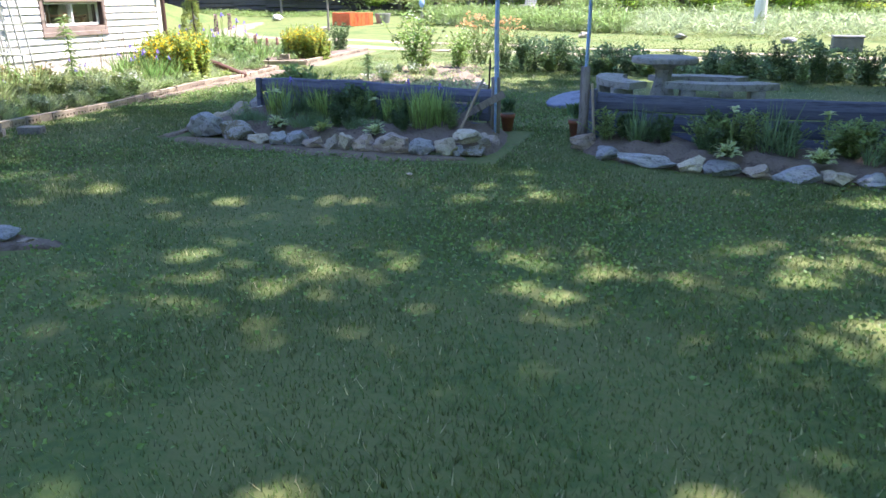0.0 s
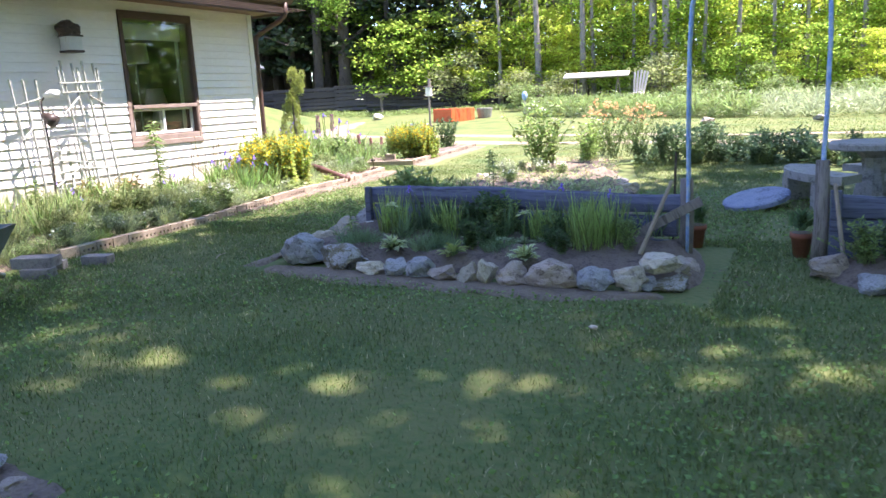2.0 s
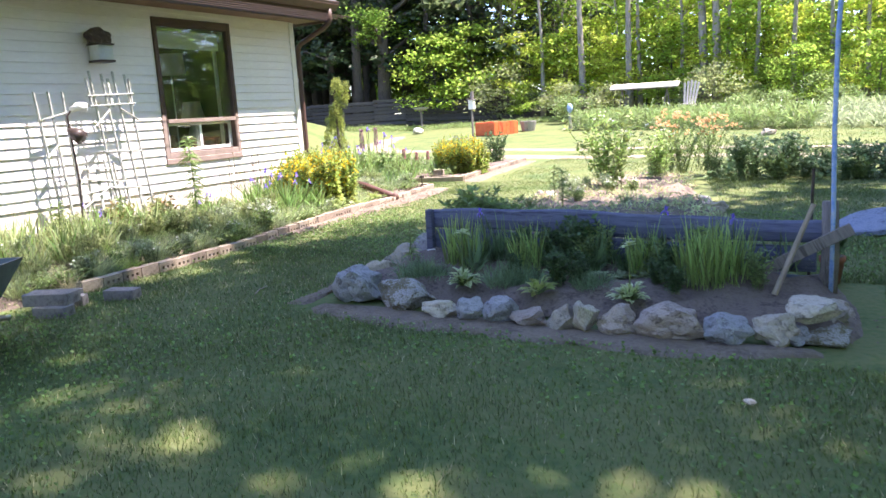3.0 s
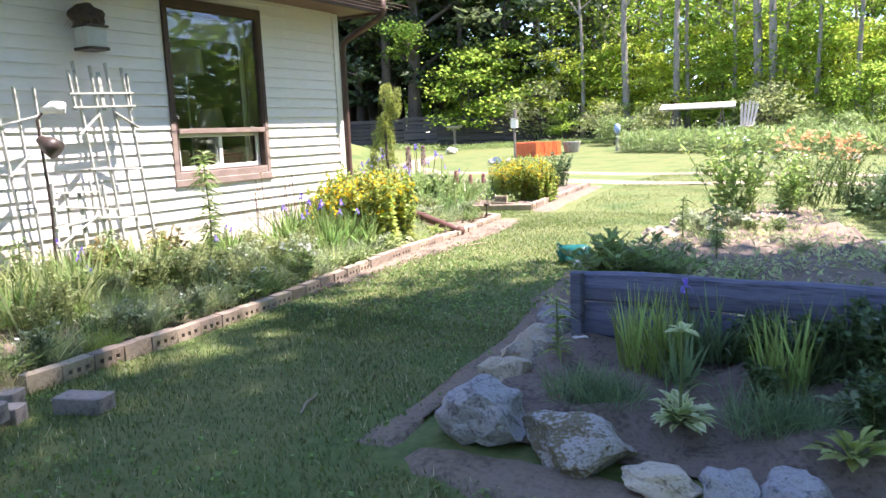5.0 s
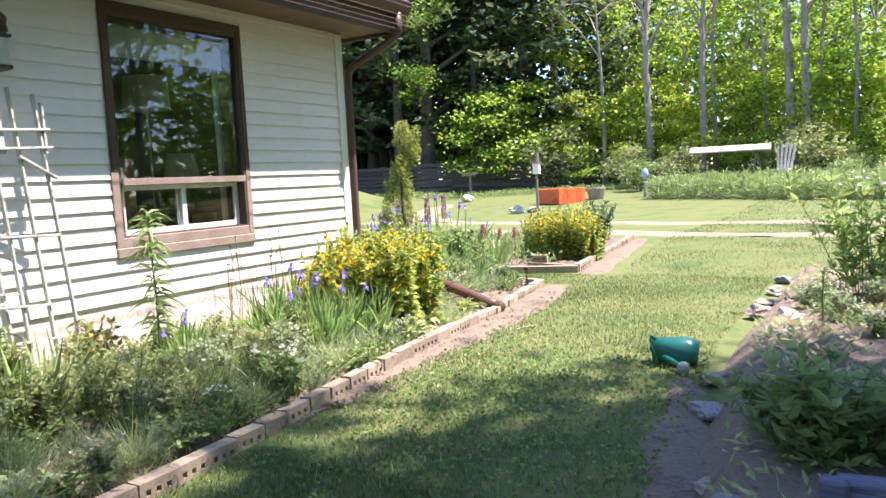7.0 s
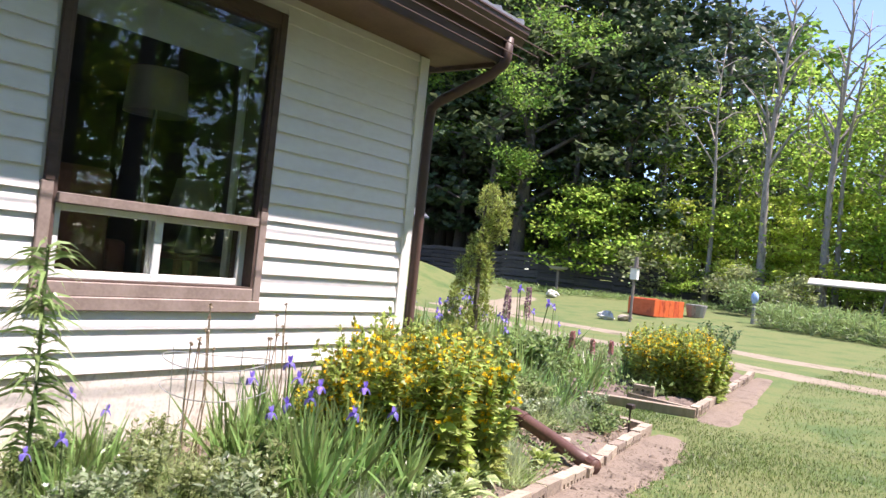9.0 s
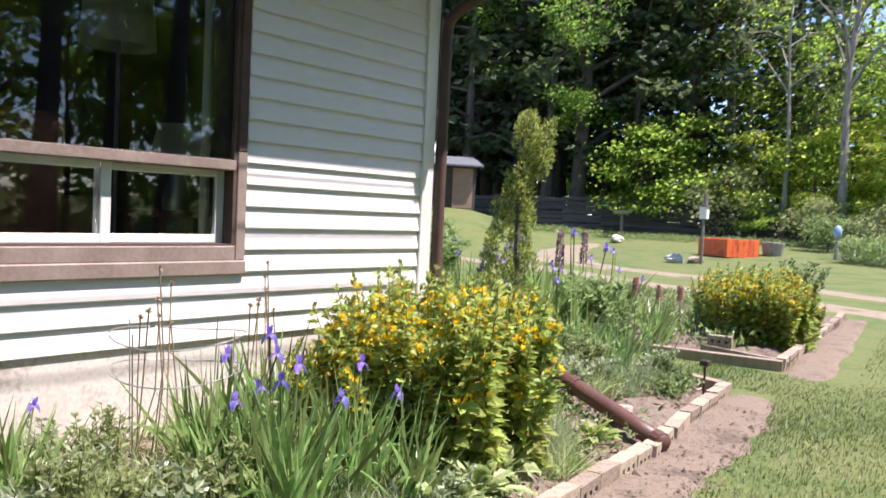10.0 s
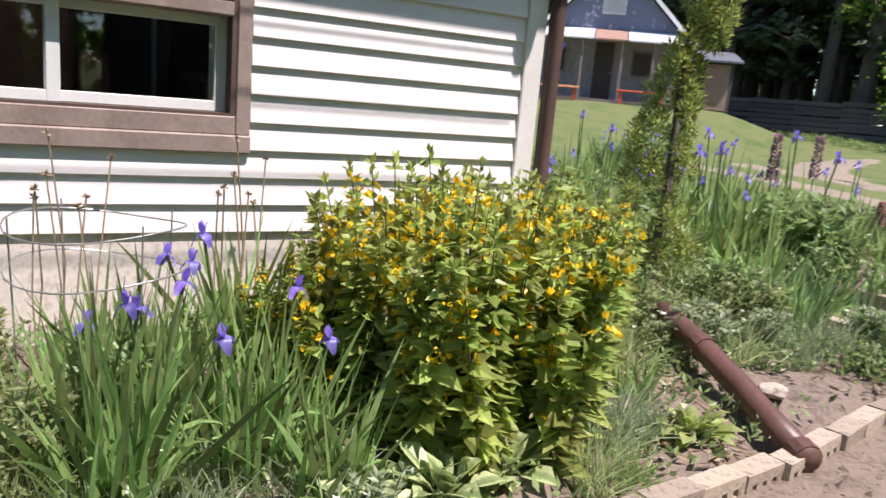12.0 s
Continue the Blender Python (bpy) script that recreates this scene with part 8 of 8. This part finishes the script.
# half-grown trees behind, open enough for the sun to reach the ground
for i in range(34):
    x = -19.5 + i * 1.1 + r_.uniform(-0.4, 0.4)
    put((half_a, half_b, half_a, pale_b)[i % 4], x, edge_y(x) + 2.8 + (i % 3) * 2.6 + r_.uniform(-0.7, 0.7), r_.uniform(0.75, 1.05))
# depth of the woods
for row in range(2):
    x = -66.0
    while x < 34:
        left = x < -21
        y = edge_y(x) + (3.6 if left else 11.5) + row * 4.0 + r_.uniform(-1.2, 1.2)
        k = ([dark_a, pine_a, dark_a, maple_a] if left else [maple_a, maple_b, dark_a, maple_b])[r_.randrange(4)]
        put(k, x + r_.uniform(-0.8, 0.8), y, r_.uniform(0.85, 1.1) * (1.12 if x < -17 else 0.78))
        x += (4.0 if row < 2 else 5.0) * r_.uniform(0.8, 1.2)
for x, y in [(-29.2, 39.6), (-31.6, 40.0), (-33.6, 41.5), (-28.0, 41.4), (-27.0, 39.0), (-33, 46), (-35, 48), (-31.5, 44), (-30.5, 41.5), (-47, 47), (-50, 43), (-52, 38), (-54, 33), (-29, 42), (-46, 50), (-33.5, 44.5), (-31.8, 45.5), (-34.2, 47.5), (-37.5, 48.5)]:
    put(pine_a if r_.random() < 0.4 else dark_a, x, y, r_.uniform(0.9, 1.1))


for x, y in [(-30, 36.5), (-33, 37.5), (-36, 36), (-31.5, 39), (-34.5, 40), (-38, 39), (-41, 37), (-29.5, 44), (-33, 43), (-37, 43.5), (-41, 42), (-44, 39), (-40, 33), (-43, 30)]:
    put(pine_a, x, y, r_.uniform(0.95, 1.15))


def thicket(n, x0, x1, y0, y1, top, size, mat, label, follow=False):
    """Undergrowth that nobody could count: leaves in loose heaps of uneven height."""
    x, y = rng.uniform(x0, x1, n), rng.uniform(y0, y1, n)
    if follow:
        y = y + np.array([edge_y(v) for v in x])
    heap = 0.55 + 0.45 * np.sin(1.3 * x + 2.1 * np.sin(0.4 * y)) * np.cos(0.9 * y + np.sin(0.7 * x))
    z = ground_z(x, y) + top * heap * rng.uniform(0, 1, n) ** 0.8
    return solid("undergrowth", leaves(Geo(), np.stack([x, y, z], -1), ring_dirs(n, -0.7, 0.5), size * rng.uniform(0.7, 1.3, n), size * 0.7), mat, label, "undergrowth", kind="stuff")


# front heaps lighter, deepest ones darker: sun and shade put into the leaf colours
thicket(19000, -24, 22, 6.0, 9.0, 4.5, 0.20, "leaf_wood", "undergrowth inside the wood with sunlight put into its leaf colour", True)
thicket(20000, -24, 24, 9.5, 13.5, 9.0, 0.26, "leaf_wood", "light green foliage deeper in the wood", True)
thicket(17000, -75, 45, 14.0, 20.0, 10.0, 0.6, "leaf_shade", "undergrowth deep in the wood with shade put into its dark colour", True)
thicket(14000, 19, 25, -30, 48, 14.0, 0.6, "leaf_canopy", "thick hedge of trees closing the garden")
thicket(9000, -40, 24, -26, -20, 13.0, 0.6, "leaf_canopy", "thick hedge of trees closing the garden")
# low growth inside the woods
for i in range(16):
    x = r_.uniform(-45, -20)
    put(young_b if r_.random() < 0.5 else shrub_b, x, edge_y(x) + r_.uniform(6, 11), r_.uniform(0.8, 1.3))

# tall shade trees beside and behind the walk
rng = np.random.default_rng(41)
shade_a = tree("shade_tree", "tall spreading shade tree beside the lawn", 19, 0.30, 11.5, 3.1, 18, 12000, 0.24, "leaf_canopy", "bark", 0.62, crown_off=(-2.4, -0.6), group="shade trees")
shade_b = tree("shade_tree", "tall spreading shade tree beside the lawn", 18, 0.28, 10.5, 4.2, 15, 2900, 0.27, "leaf_canopy", "bark", 0.30, group="shade trees")
shade_c = tree("shade_tree", "tall shade tree leaning over the lawn", 18, 0.28, 10.5, 2.3, 18, 6500, 0.24, "leaf_canopy", "bark", 0.5, crown_off=(-4.3, -0.4), group="shade trees")
shade_e = tree("shade_tree", "very tall slim shade tree leaning over the lawn", 25, 0.34, 16.5, 2.2, 18, 7000, 0.26, "leaf_canopy", "bark", 0.5, lean=-0.05, crown_off=(-2.6, 0.0), group="shade trees")
put(shade_e, 7.05, 11.9, 1.0, 0)
put(shade_a, 4.5, 11.9, 1.0, 0)
put(shade_c, 4.3, 12.2, 1.0, 0)
put(shade_b, 5.2, 15.0, 1.0, 40)
put(shade_b, 5.6, 18.2, 1.0, 70)
put(shade_b, 9.6, 18.4, 1.0, 10)
shade_d = tree("shade_tree", "tall thin-crowned shade tree beside the lawn", 18, 0.26, 10.5, 4.2, 15, 1950, 0.27, "leaf_canopy", "bark", 0.28, group="shade trees")
put(shade_a, 10.2, 14.2, 1.05, 0)
put(shade_d, 6.2, 2.6, 0.9, 100)
put(shade_c, 4.2, 10.5, 1.0, 0)
put(shade_d, 4.1, 5.6, 1.0, 130)
put(shade_d, 7.2, 4.4, 1.0, 210)
put(shade_b, 5.4, 4.6, 1.0, 200)
shade_f = tree("shade_tree", "very tall thin-crowned shade tree behind the walk", 25, 0.32, 16.5, 3.0, 18, 2000, 0.31, "leaf_canopy", "bark", 0.30, lean=-0.05, crown_off=(-2.6, 0.0), group="shade trees")
put(shade_f, 3.6, 7.0, 1.0, 0)
put(shade_f, 4.9, 5.2, 1.0, 15)
put(shade_f, 5.9, 8.2, 1.0, 0)
put(shade_b, 6.6, 9.6, 1.0, 160)
put(shade_b, 6.9, 13.2, 1.0, 300)
# a belt of trees closes the garden beside and behind the walk
for i in range(16):
    y = -14 + i * 2.7
    put((half_a, young_a, maple_a, half_b)[i % 4], 11.5 + r_.uniform(-1.0, 1.5), y, r_.uniform(0.9, 1.1) * (1.5 if i % 2 else 1.0))
    if i % 2:
        put((maple_b, maple_a)[i % 2], 16.5 + r_.uniform(-1.0, 1.5), y + 1.0, r_.uniform(0.9, 1.15))
for x in (-14, -9, -5, 0, 5):
    put(maple_b, x, -13 + r_.uniform(-1, 1), 1.0)
